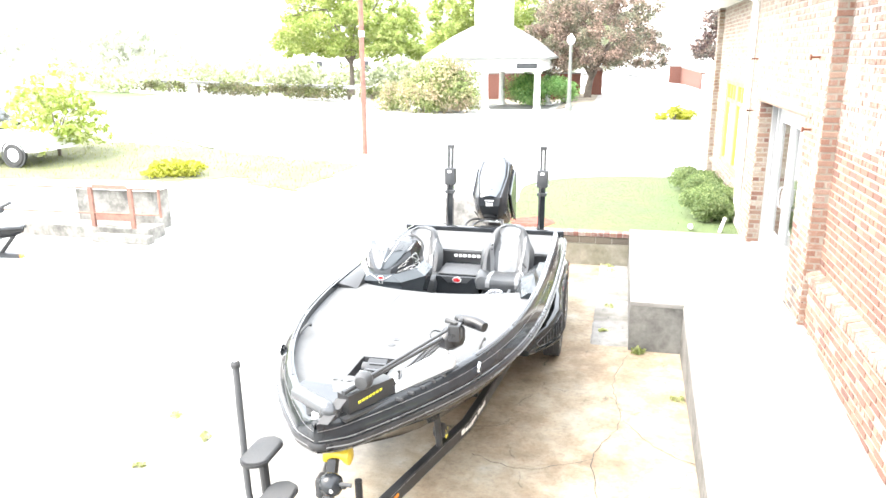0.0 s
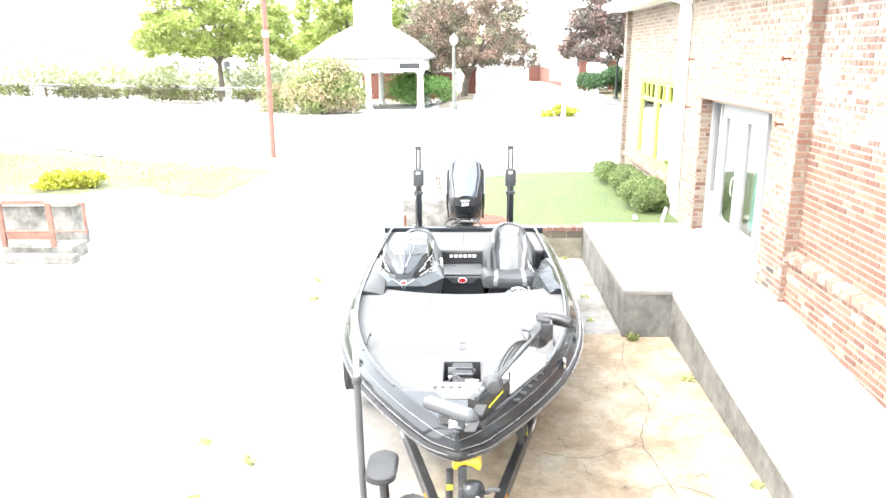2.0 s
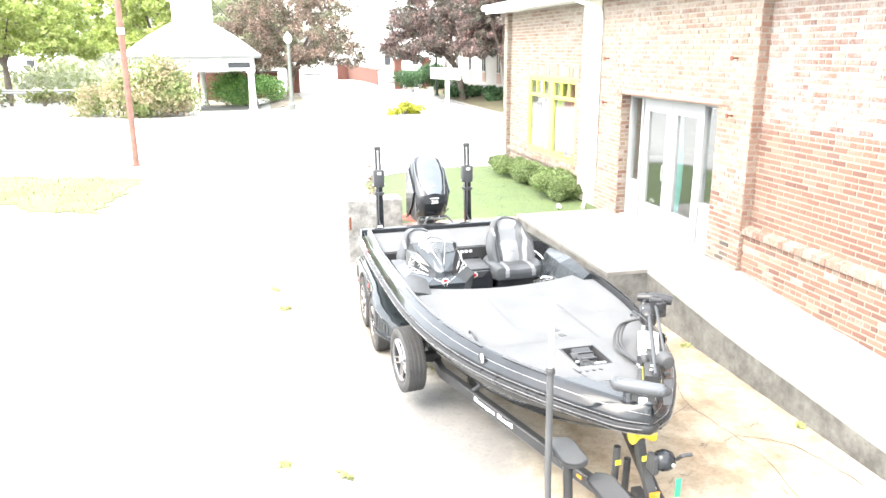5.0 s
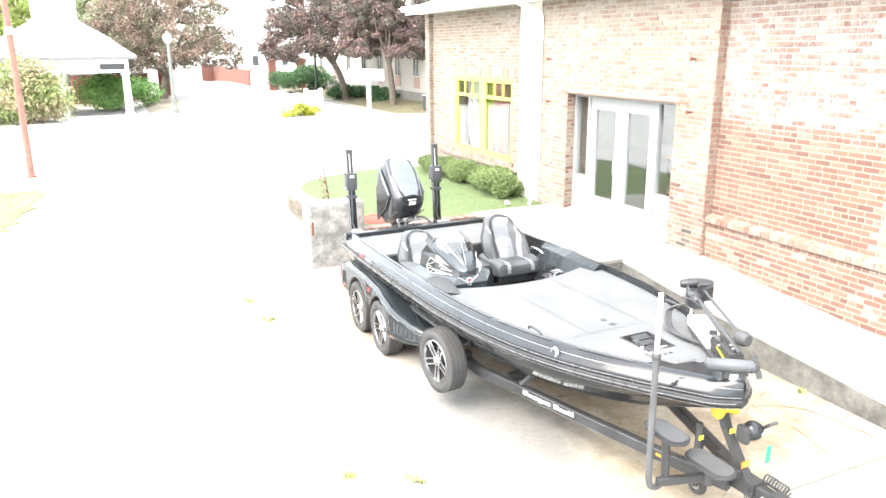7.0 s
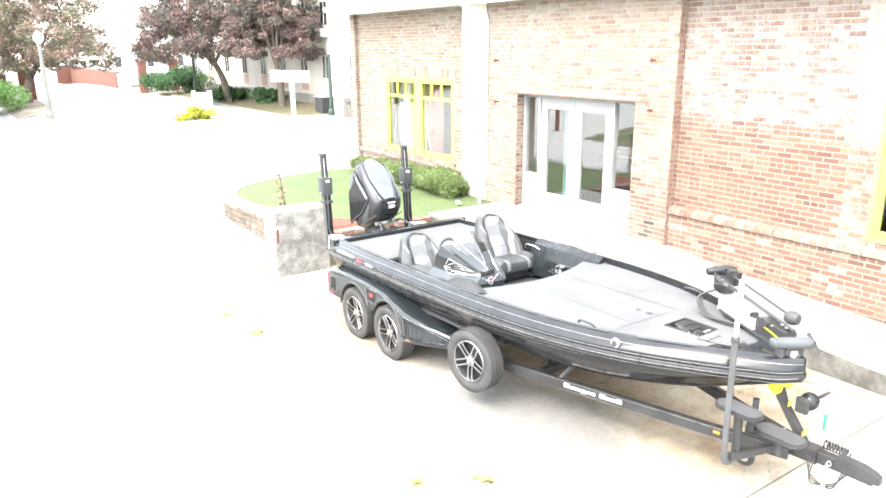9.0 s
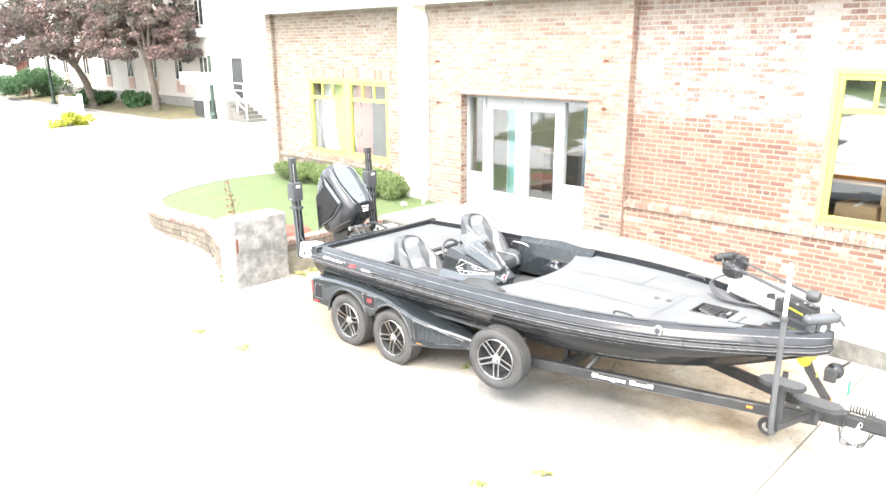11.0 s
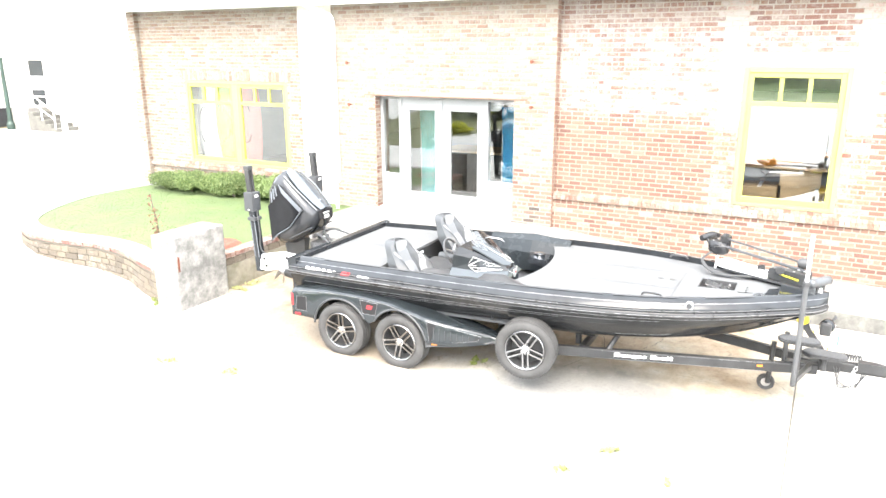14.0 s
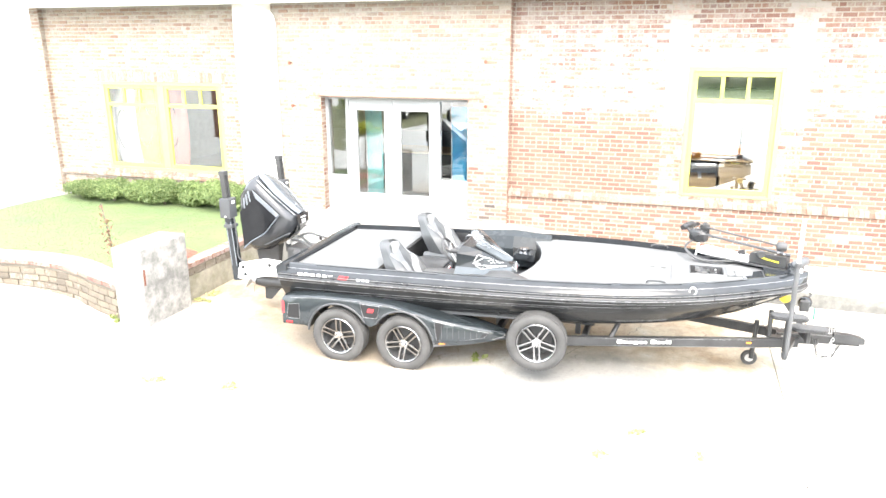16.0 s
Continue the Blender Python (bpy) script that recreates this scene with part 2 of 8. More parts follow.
OLIVE = mat("sage_green_paint", (0.17, 0.19, 0.10), 0.5, var=0.08, scale=3, bump=0.05)
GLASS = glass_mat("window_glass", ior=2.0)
CLEAR_GLASS = glass_mat("clear_window_glass", ior=1.82)
PLATE_GLASS = glass_mat("mirroring_plate_glass", ior=2.6)
MOTOR_BLACK = mat("black_moulded_housing", (0.02, 0.0205, 0.022), 0.32, 0.0, 0.2, 6, 200, 0.1, spec=0.4)
RUST = mat("faded_rust_paint", (0.2, 0.1, 0.074), 0.8, 0.0, 0.3, 6, 90, 0.4)
IRON = mat("rusted_iron", (0.16, 0.05, 0.025), 0.8, 0.3, 0.4, 8, 90, 0.4)
GRASS = leaf_mat("lawn_grass", (0.062, 0.1, 0.033), (0.075, 0.109, 0.038), (0.094, 0.12, 0.046))
SOIL = mat("lawn_soil", (0.064, 0.1, 0.033), 0.95, var=0.12, scale=1.5, fine=40, bump=0.15, other=(0.092, 0.122, 0.045), coords="Object")


# ---- building blocks ----
def thing(name, at, label, category, group="", kind=""):
    ob = new(name)
    ob.location = at
    ob.empty_display_size = 0.2
    return tagged(ob, label, category, group, kind)


def base_of(ob):
    p = Vector((0, 0, 0))
    while ob is not None:
        p += ob.location
        ob = ob.parent
    return p


def part(name, bm, material, parent=None, label="", smooth=False, category="", kind=""):
    """Links a bmesh, given in world places, as one mesh under a thing or part."""
    if parent is not None:
        bmesh.ops.translate(bm, verts=bm.verts, vec=-base_of(parent))
    bmesh.ops.recalc_face_normals(bm, faces=bm.faces)
    me = bpy.data.meshes.new(name)
    bm.to_mesh(me)
    bm.free()
    if smooth:
        me.polygons.foreach_set("use_smooth", [True] * len(me.polygons))
        me.set_sharp_from_angle(angle=radians(38))
    me.materials.append(material)
    ob = new(name, me)
    ob.parent = parent
    return tagged(ob, label, category, "", kind)


def structure(name, bm, material, label, smooth=False):
    return part(name, bm, material, None, label, smooth, "", "structure")


def box(x0, x1, y0, y1, z0, z1, bevel=0.0, bm=None, m=None):
    bm = bm or bmesh.new()
    made = bmesh.ops.create_cube(bm, size=1.0)["verts"]
    for v in made:
        v.co = Vector((x0 + (v.co.x + 0.5) * (x1 - x0), y0 + (v.co.y + 0.5) * (y1 - y0), z0 + (v.co.z + 0.5) * (z1 - z0)))
    if bevel:
        made = set(made)
        edges = [e for e in bm.edges if e.verts[0] in made and e.verts[1] in made]
        out = bmesh.ops.bevel(bm, geom=edges, offset=bevel, segments=2, affect="EDGES", profile=0.6)
        made = {v for f in out["faces"] for v in f.verts} | {v for v in made if v.is_valid}
    if m is not None:
        bmesh.ops.transform(bm, matrix=m, verts=list(made))
    return bm


def tube(points, radius, bm=None, sides=10, closed=False, caps=True):
    """A round bar along points; radius: one number, or one for each point."""
    bm = bm or bmesh.new()
    pts = [Vector(p) for p in points]
    n = len(pts)
    radii = radius if isinstance(radius, (list, tuple)) else [radius] * n
    rings = []
    up = None
    for i, p in enumerate(pts):
        a = pts[(i - 1) % n] if closed or i else p
        c = pts[(i + 1) % n] if closed or i < n - 1 else p
        d = (c - a).normalized()
        if up is None:
            up = d.orthogonal().normalized()
        up = (up - d * up.dot(d)).normalized()
        side = d.cross(up)
        rings.append([bm.verts.new(p + radii[i] * (math.cos(k * math.tau / sides) * up + math.sin(k * math.tau / sides) * side)) for k in range(sides)])
    for i in range(n if closed else n - 1):
        r, s = rings[i], rings[(i + 1) % n]
        for k in range(sides):
            bm.faces.new((r[k], r[(k + 1) % sides], s[(k + 1) % sides], s[k]))
    if caps and not closed:
        bm.faces.new(rings[0]), bm.faces.new(rings[-1])
    return bm


def loft(rings, bm=None, closed=True, caps=True):
    """Skin over rings of equally many points."""
    bm = bm or bmesh.new()
    vs = [[bm.verts.new(p) for p in r] for r in rings]
    n = len(vs[0])
    for r, s in zip(vs, vs[1:]):
        for k in range(n if closed else n - 1):
            bm.faces.new((r[k], r[(k + 1) % n], s[(k + 1) % n], s[k]))
    if caps and closed:
        bm.faces.new(vs[0]), bm.faces.new(vs[-1])
    return bm


def lathe(profile, at, axis="z", bm=None, sides=24):
    """Turns (radius, height) pairs about an axis through at."""
    rings = []
    for k in range(sides):
        a = k * math.tau / sides
        c, s = math.cos(a), math.sin(a)
        if axis == "z":
            rings.append([(at[0] + r * c, at[1] + r * s, at[2] + h) for r, h in profile])
        elif axis == "x":
            rings.append([(at[0] + h, at[1] + r * c, at[2] + r * s) for r, h in profile])
        else:
            rings.append([(at[0] + r * c, at[1] + h, at[2] + r * s) for r, h in profile])
    bm = bm or bmesh.new()
    vs = [[bm.verts.new(p) for p in r] for r in rings]
    for k in range(sides):
        r, t = vs[k], vs[(k + 1) % sides]
        for j in range(len(profile) - 1):
            bm.faces.new((r[j], r[j + 1], t[j + 1], t[j]))
    bmesh.ops.remove_doubles(bm, verts=bm.verts, dist=1e-5)
    return bm


def prism(outline, z0, z1, bm=None, axis="z", bevel=0.0):
    """A plate from an outline of (a, b): along z it is x, y; along x it is y, z; along y it is x, z."""
    bm = bm or bmesh.new()
    put = {"z": lambda a, b, h: (a, b, h), "x": lambda a, b, h: (h, a, b), "y": lambda a, b, h: (a, h, b)}[axis]
    lo = [bm.verts.new(put(a, b, z0)) for a, b in outline]
    hi = [bm.verts.new(put(a, b, z1)) for a, b in outline]
    n = len(lo)
    faces = [bm.faces.new(lo[::-1]), bm.faces.new(hi)]
    for k in range(n):
        faces.append(bm.faces.new((lo[k], lo[(k + 1) % n], hi[(k + 1) % n], hi[k])))
    if bevel:
        edges = list({e for f in faces[:2] for e in f.edges})
        bmesh.ops.bevel(bm, geom=edges, offset=bevel, segments=2, affect="EDGES")
    return bm


def curve_through(xs, ys):
    """A smooth function through a few points (Catmull-Rom)."""
    xs, ys = np.array(xs, float), np.array(ys, float)
    slope = np.gradient(ys, xs)

    def at(x):
        x = min(max(x, xs[0]), xs[-1])
        i = min(int(np.searchsorted(xs, x, side="right")) - 1, len(xs) - 2)
        h = xs[i + 1] - xs[i]
        t = (x - xs[i]) / h
        return float((2 * t**3 - 3 * t**2 + 1) * ys[i] + (t**3 - 2 * t**2 + t) * h * slope[i] + (-2 * t**3 + 3 * t**2) * ys[i + 1] + (t**3 - t**2) * h * slope[i + 1])
    return at


def smooth_line(points, per=6, closed=False):
    pts = [Vector(p) for p in points]
    n = len(pts)
    out = []
    for i in range(n if closed else n - 1):
        p1, p2 = pts[i], pts[(i + 1) % n]
        p0 = pts[i - 1] if closed or i else p1
        p3 = pts[(i + 2) % n] if closed or i + 2 < n else p2
        for k in range(per):
            t = k / per
            out.append(0.5 * (2 * p1 + (p2 - p0) * t + (2 * p0 - 5 * p1 + 4 * p2 - p3) * t * t + (3 * p1 - p0 - 3 * p2 + p3) * t**3))
    if not closed:
        out.append(pts[-1])
    return out


def ramped(v, a, b):
    t = min(max((v - a) / (b - a), 0.0), 1.0)
    return t * t * (3 - 2 * t)


def land_z(x, y):
    """The lot rises to the street; the park and the side street beyond lie a little lower."""
    return ground_z(y) - 0.38 * ramped(y, 40.8, 42.6) * ramped(-x, 3.3, 4.7) - 0.75 * ramped(y, 24, 34) * ramped(x, 5.0, 8.5) - 1.0 * ramped(y, 76, 104) * ramped(x, -3.0, 3.0)


def ground_z(y):
    t = min(max((y - 12.0) / 11.0, 0.0), 1.0)
    return 0.56 * t * t * (3 - 2 * t)


# ---- ground ----
def sheet(xs, ys, height, bm=None):
    bm = bm or bmesh.new()
    grid = [[bm.verts.new((x, y, height(x, y))) for x in xs] for y in ys]
    for a, b in zip(grid, grid[1:]):
        for i in range(len(xs) - 1):
            bm.faces.new((a[i], a[i + 1], b[i + 1], b[i]))
    return bm


far = [-900, -300, -120]
structure("ground", sheet(far + list(range(-60, -14, 4)) + list(range(-14, 20, 1)) + list(range(20, 61, 4)) + [120, 300, 900], far + list(range(-60, 10, 5)) + [10 + 0.5 * i for i in range(80)] + list(range(50, 100, 5)) + [150, 300, 900],
          land_z), ASPHALT, "pale worn asphalt and concrete of the lot and street")


def slab(name, x0, x1, y0, y1, z1, material, label):
    return structure(name, sheet(np.linspace(x0, x1, 12), np.linspace(y0, y1, 24), lambda x, y: z1 + 0.006 * noise.noise((x * 0.6, y * 0.6, 0))), material, label)


slab("pavement_driveway", -4.3, 0.84, 4.06, 12.46, 0.011, SLAB, "rust-stained cracked concrete driveway under the boat trailer")
slab("pavement_driveway_front", -4.3, 0.84, -4.0, 4.04, 0.010, SLAB, "stained cracked concrete driveway in front of the joint")
STRIP = concrete_mat("pale_gritty_concrete", (0.25, 0.246, 0.235), (0.13, 0.118, 0.095), 0.9, 1.1, 1.6)
structure("pavement_strip", sheet(np.linspace(-0.27, 0.23, 14), np.linspace(8.72, 12.48, 60), lambda x, y: 0.03 + 0.012 * noise.noise((x * 7, y * 7, 2)) + 0.006 * noise.noise((x * 25, y * 25, 4)) - (0.03 if x < -0.25 or y < 8.75 else 0.0)), STRIP, "narrow pale concrete strip beside the landing")

# landing and ramp along the building
structure("pavement_landing", box(0.21, 2.3, 8.66, 12.5, 0.60, 0.66, 0.012), LANDING, "pale concrete landing in front of the entrance")
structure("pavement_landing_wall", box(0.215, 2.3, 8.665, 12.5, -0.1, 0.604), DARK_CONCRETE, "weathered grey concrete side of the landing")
ramp_h = curve_through([-6.0, 0.0, 3.0, 4.6, 5.2, 5.9, 6.6, 7.5, 8.66], [0.27, 0.27, 0.28, 0.325, 0.365, 0.405, 0.45, 0.535, 0.655])
ramp_y = [-6 + 0.5 * i for i in range(29)] + [8.2, 8.658]
ramp_top, ramp_side = [], []
for y in ramp_y:
    h = ramp_h(y)
    e = 0.012 * (min(y, 8.66) - 8.66)
    ramp_top.append([(0.83 + e, y, h - 0.05), (0.845 + e, y, h), (2.2, y, h + 0.02), (2.2, y, h - 0.05)])
    ramp_side.append([(0.835 + e, y, -0.1), (0.835 + e, y, h - 0.045), (2.2, y, h - 0.045), (2.2, y, -0.1)])
structure("pavement_ramp", loft(ramp_top), LANDING, "pale concrete ramp sloping up to the landing")
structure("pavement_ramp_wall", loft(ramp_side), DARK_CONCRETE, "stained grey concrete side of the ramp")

# lawn island with its low walls
edge = smooth_line([(-2.95, 12.72, 0), (-2.72, 13.4, 0), (-2.45, 14.1, 0), (-2.36, 14.9, 0), (-2.45, 15.8, 0), (-2.42, 16.7, 0), (-2.0, 17.6, 0), (-1.1, 18.3, 0), (0.1, 18.75, 0), (1.3, 18.75, 0), (2.19, 18.6, 0)], 6)
lawn_outline = [(p.x + 0.1, p.y) for p in edge] + [(2.19, 12.5), (-2.0, 12.5), (-2.7, 12.72)]


bm = prism(lawn_outline, -0.1, 0.6)
lawn = structure("ground_lawn", bm, SOIL, "raised lawn island with mown grass")


# ---- brick building ----
def boxes(spans):
    bm = bmesh.new()
    for s in spans:
        box(*s, bm=bm)
    return bm


W = 2.19      # face of the wall
BAY = 2.03    # face of the entrance bay
PLINTH = 2.10
TOP = 4.62
D0, D1, DZ0, DZ1 = 9.08, 12.04, 0.66, 2.88      # entrance
A0, A1, AZ0, AZ1 = 14.36, 17.40, 1.20, 3.08     # double window
B0, B1, BZ0, BZ1 = 3.87, 5.34, 1.34, 3.48       # single window
wall_south = structure("wall_south", boxes([(W, 2.5, -6, B0, 0, TOP), (W, 2.5, B1, 8.33, 0, TOP), (W, 2.5, B0, B1, 0, BZ0), (W, 2.5, B0, B1, BZ1, TOP), (PLINTH, W + 0.01, -6, 8.33, 0, 1.19)]), OLD_MORTAR, "old brick wall with a projecting base and flaking white paint")
wall_bay = structure("wall_bay", boxes([(BAY, 2.5, 8.33, D0, 0, TOP), (BAY, 2.5, D1, 13.02, 0, TOP), (BAY, 2.5, D0, D1, DZ1, TOP), (BAY, 2.5, D0, D1, 0, 0.655)]), MORTAR, "faded brick entrance bay standing proud of the wall")
wall_north = structure("wall_north", boxes([(W, 2.5, 13.02, A0, 0, TOP), (W, 2.5, A1, 18.98, 0, TOP), (W, 2.5, A0, A1, 0, AZ0), (W, 2.5, A0, A1, AZ1, TOP), (2.07, W + 0.01, 18.74, 18.98, 0, TOP)]), MORTAR, "old pale brick wall beside the double window")
structure("wall_pilaster", box(2.05, W + 0.02, 13.024, 13.88, 0, TOP), PLASTER, "flaking white rendered pilaster")
structure("wall_gable", boxes([(2.5, 16, 18.75, 18.98, 0, TOP)]), MORTAR, "north end wall of the brick building")
structure("wall_back", boxes([(15.7, 16, -6, 18.75, 0, TOP), (2.5, 15.7, -6, -5.7, 0, TOP)]), MORTAR, "plain rear walls of the shop")
structure("floor", box(2.5, 15.7, -5.7, 18.75, 0.5, 0.655), mat("shop_floor", (0.16, 0.15, 0.14), 0.5), "grey concrete shop floor")
structure("ceiling", box(2.5, 15.7, -5.7, 18.75, 4.4, 4.6), WHITE, "white shop ceiling")
structure("roof", loft([[(1.68, y, 4.76), (9, y, 6.6), (16.3, y, 4.76), (16.3, y, 4.68), (9, y, 6.5), (1.68, y, 4.68)] for y in (-6.3, 19.4)]), WHITE, "white sheet metal roof")
structure("trim_soffit", box(1.72, W, -6.3, 19.3, 4.60, 4.64), WHITE, "white soffit boards under the eave")
structure("trim_fascia", box(1.66, 1.72, -6.3, 19.4, 4.58, 4.78, 0.008), WHITE, "white painted fascia board")

gutter = thing("gutter", (1.6, 13.1, 4.6), "white eave gutter with a downspout on the wall", "gutter")
prof = [(1.66, 4.79), (1.55, 4.79), (1.53, 4.72), (1.56, 4.66), (1.66, 4.65)]
part("trough", loft([[(x, y, z) for x, z in prof] for y in (-6.3, 19.4)]), WHITE, gutter)
part("downspout", tube(smooth_line([(1.6, 13.35, 4.68), (1.66, 13.3, 4.56), (1.9, 13.1, 4.45), (1.985, 12.96, 4.3), (1.985, 12.96, 3.6), (1.985, 12.96, 2.0), (1.985, 12.96, 1.25), (2.02, 12.99, 1.12), (2.06, 13.05, 1.08)], 5), 0.04, sides=8), WHITE, gutter)


# ---- windows and doors ----
def bar(parent, name, x0, x1, y0, y1, z0, z1, material, bevel=0.006):
    return part(name, box(x0, x1, y0, y1, z0, z1, bevel), material, parent)


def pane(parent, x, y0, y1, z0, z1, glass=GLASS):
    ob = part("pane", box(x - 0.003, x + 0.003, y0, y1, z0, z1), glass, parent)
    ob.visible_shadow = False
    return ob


def sash(win, x, y0, y1, z0, z1, uprights, glass=GLASS):
    """Yellow sash with a row of small top lights over one large pane."""
    s = 0.075
    zt = z1 - 0.235 * (z1 - z0)
    bar(win, "stile", x - 0.03, x + 0.03, y0, y0 + s, z0, z1, YELLOW)
    bar(win, "stile", x - 0.03, x + 0.03, y1 - s, y1, z0, z1, YELLOW)
    bar(win, "bottom_rail", x - 0.032, x + 0.028, y0 + s, y1 - s, z0, z0 + s * 1.2, YELLOW)
    bar(win, "top_rail", x - 0.032, x + 0.028, y0 + s, y1 - s, z1 - s, z1, YELLOW)
    bar(win, "transom_rail", x - 0.028, x + 0.028, y0 + s, y1 - s, zt - s / 2, zt + s / 2, YELLOW)
    for k in range(uprights):
        yc = y0 + s + (y1 - y0 - 2 * s) * (k + 1) / (uprights + 1)
        bar(win, "muntin", x - 0.022, x + 0.022, yc - 0.03, yc + 0.03, zt + s / 2, z1 - s, YELLOW)
    pane(win, x + 0.005, y0 + s, y1 - s, z0 + s * 1.2, zt - s / 2, glass)
    for k in range(uprights + 1):
        a = y0 + s + (y1 - y0 - 2 * s) * k / (uprights + 1)
        pane(win, x + 0.005, a, a + (y1 - y0 - 2 * s) / (uprights + 1), zt + s / 2, z1 - s, glass)


def casing(win, x, y0, y1, z0, z1, w=0.07):
    bar(win, "window_frame", x - 0.05, x + 0.12, y0, y0 + w, z0, z1, OLIVE)
    bar(win, "window_frame", x - 0.05, x + 0.12, y1 - w, y1, z0, z1, OLIVE)
    bar(win, "window_frame", x - 0.052, x + 0.12, y0 + w, y1 - w, z1 - w, z1, OLIVE)
    bar(win, "window_sill", x - 0.07, x + 0.12, y0 + w, y1 - w, z0, z0 + w * 0.8, OLIVE)


win = thing("window_1", (2.25, (B0 + B1) / 2, BZ0), "lime-yellow framed shop window with three top lights", "window", kind="structure")
casing(win, 2.215, B0, B1, BZ0, BZ1)
sash(win, 2.21, B0 + 0.07, B1 - 0.07, BZ0 + 0.056, BZ1 - 0.07, 2, PLATE_GLASS)
win = thing("window_2", (2.25, (A0 + A1) / 2, AZ0), "double shop window with lime-yellow sashes and top lights", "window", kind="structure")
casing(win, 2.24, A0, A1, AZ0, AZ1)
am = (A0 + A1) / 2
bar(win, "mullion", 2.2, 2.34, am - 0.08, am + 0.08, AZ0 + 0.056, AZ1 - 0.07, OLIVE)
sash(win, 2.235, A0 + 0.07, am - 0.08, AZ0 + 0.056, AZ1 - 0.07, 2, CLEAR_GLASS)
sash(win, 2.235, am + 0.08, A1 - 0.07, AZ0 + 0.056, AZ1 - 0.07, 2, CLEAR_GLASS)

DOOR_ALU = mat("white_door_aluminium", (0.26, 0.265, 0.268), 0.4, 0.0, 0.06, 2, 80, 0.02)
X = 2.27
door = thing("door_1", (X, (D0 + D1) / 2, DZ0), "closed white aluminium double glass doors with sidelights", "door", kind="structure")
f = 0.06
S0, S1 = 9.74, 11.55
for y0, y1 in ((D0, D0 + f), (D1 - f, D1), (S0 - f, S0), (S1, S1 + f)):
    bar(door, "door_frame", X - 0.06, X + 0.06, y0, y1, DZ0, DZ1, DOOR_ALU)
bar(door, "door_frame", X - 0.062, X + 0.06, D0 + f, D1 - f, DZ1 - f, DZ1, DOOR_ALU)
for y0, y1 in ((D0 + f, S0 - f), (S1 + f, D1 - f)):
    bar(door, "transom_rail", X - 0.05, X + 0.05, y0, y1, DZ0 + 0.60, DZ0 + 0.68, DOOR_ALU)
    bar(door, "kick_panel", X - 0.03, X + 0.03, y0, y1, DZ0, DZ0 + 0.60, DOOR_ALU)
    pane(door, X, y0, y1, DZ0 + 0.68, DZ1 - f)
mid = (S0 + S1) / 2
for y0, y1, hy in ((S0, mid - 0.004, mid - 0.1), (mid + 0.004, S1, mid + 0.1)):
    leaf = part("door_leaf", boxes([(X - 0.03, X + 0.03, y0, y0 + 0.165, DZ0 + 0.01, DZ1 - f), (X - 0.03, X + 0.03, y1 - 0.165, y1, DZ0 + 0.01, DZ1 - f),
                (X - 0.029, X + 0.029, y0 + 0.165, y1 - 0.165, DZ1 - f - 0.2, DZ1 - f), (X - 0.029, X + 0.029, y0 + 0.165, y1 - 0.165, DZ0 + 0.01, DZ0 + 0.345)]), DOOR_ALU, door)
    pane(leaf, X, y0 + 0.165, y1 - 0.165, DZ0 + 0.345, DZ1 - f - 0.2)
    part("door_handle", tube(smooth_line([(X - 0.03, hy, 1.5), (X - 0.09, hy, 1.52), (X - 0.09, hy, 1.75), (X - 0.03, hy, 1.77)], 4), 0.012, sides=8), DOOR_ALU, leaf)
structure("door_sill", box(2.1, 2.4, D0, D1, 0.655, 0.672, 0.004), DOOR_ALU, "aluminium door threshold")
structure("trim_lintel", box(BAY - 0.012, BAY + 0.09, D0 - 0.25, D1 + 0.25, DZ1, DZ1 + 0.028, 0.004), mat("faded_rust_lintel", (0.17, 0.1, 0.07), 0.8, 0.0, 0.3, 6, 60, 0.3), "rusted steel lintel over the entrance")


# ---- the bass boat and its trailer ----
GELCOAT = mat("black_metallic_gelcoat", (0.018, 0.0187, 0.0195), 0.08, 0.0, 0.25, 3, 400, 0.0, rvar=0.03, spec=0.34)
BLACK = mat("black_satin_paint", (0.037, 0.0377, 0.0388), 0.4, 0.0, 0.25, 4, 80, 0.08, spec=0.25)
BLACK_GLOSS = mat("black_gloss_paint", (0.018, 0.0202, 0.0228), 0.08, 0.0, 0.25, 4, 200, 0.0, rvar=0.03, spec=0.32)
RUBBER = mat("tyre_rubber", (0.052, 0.0515, 0.051), 0.8, 0.0, 0.25, 6, 70, 0.4, spec=0.25)
TREAD_PAD = mat("black_grip_pad", (0.05, 0.0515, 0.053), 0.8, 0.0, 0.2, 6, 260, 0.6)
PLASTIC = mat("black_plastic", (0.042, 0.043, 0.0445), 0.5, 0.0, 0.2, 6, 200, 0.15, spec=0.35)
GREY_PLASTIC = mat("dark_grey_plastic", (0.042, 0.044, 0.047), 0.45, 0.0, 0.15, 6, 200, 0.1, spec=0.35)
CHROME = mat("bright_machined_aluminium", (0.55, 0.55, 0.56), 0.16, 1.0, 0.08, 8, 200, 0.05)
STEEL = mat("galvanised_steel", (0.5, 0.5, 0.5), 0.4, 0.9, 0.15, 8, 90, 0.1)
CARPET = mat("light_grey_deck_carpet", (0.09, 0.0923, 0.094), 0.95, 0.0, 0.12, 3, 500, 0.5, other=(0.107, 0.1095, 0.111))
DARK_CARPET = mat("charcoal_floor_carpet", (0.036, 0.038, 0.041), 0.95, 0.0, 0.15, 3, 400, 0.5)
VINYL = mat("charcoal_vinyl", (0.042, 0.045, 0.048), 0.42, 0.0, 0.15, 5, 320, 0.25, spec=0.36)
VINYL_GREY = mat("mid_grey_vinyl", (0.12, 0.126, 0.132), 0.5, 0.0, 0.12, 5, 320, 0.25, spec=0.3)
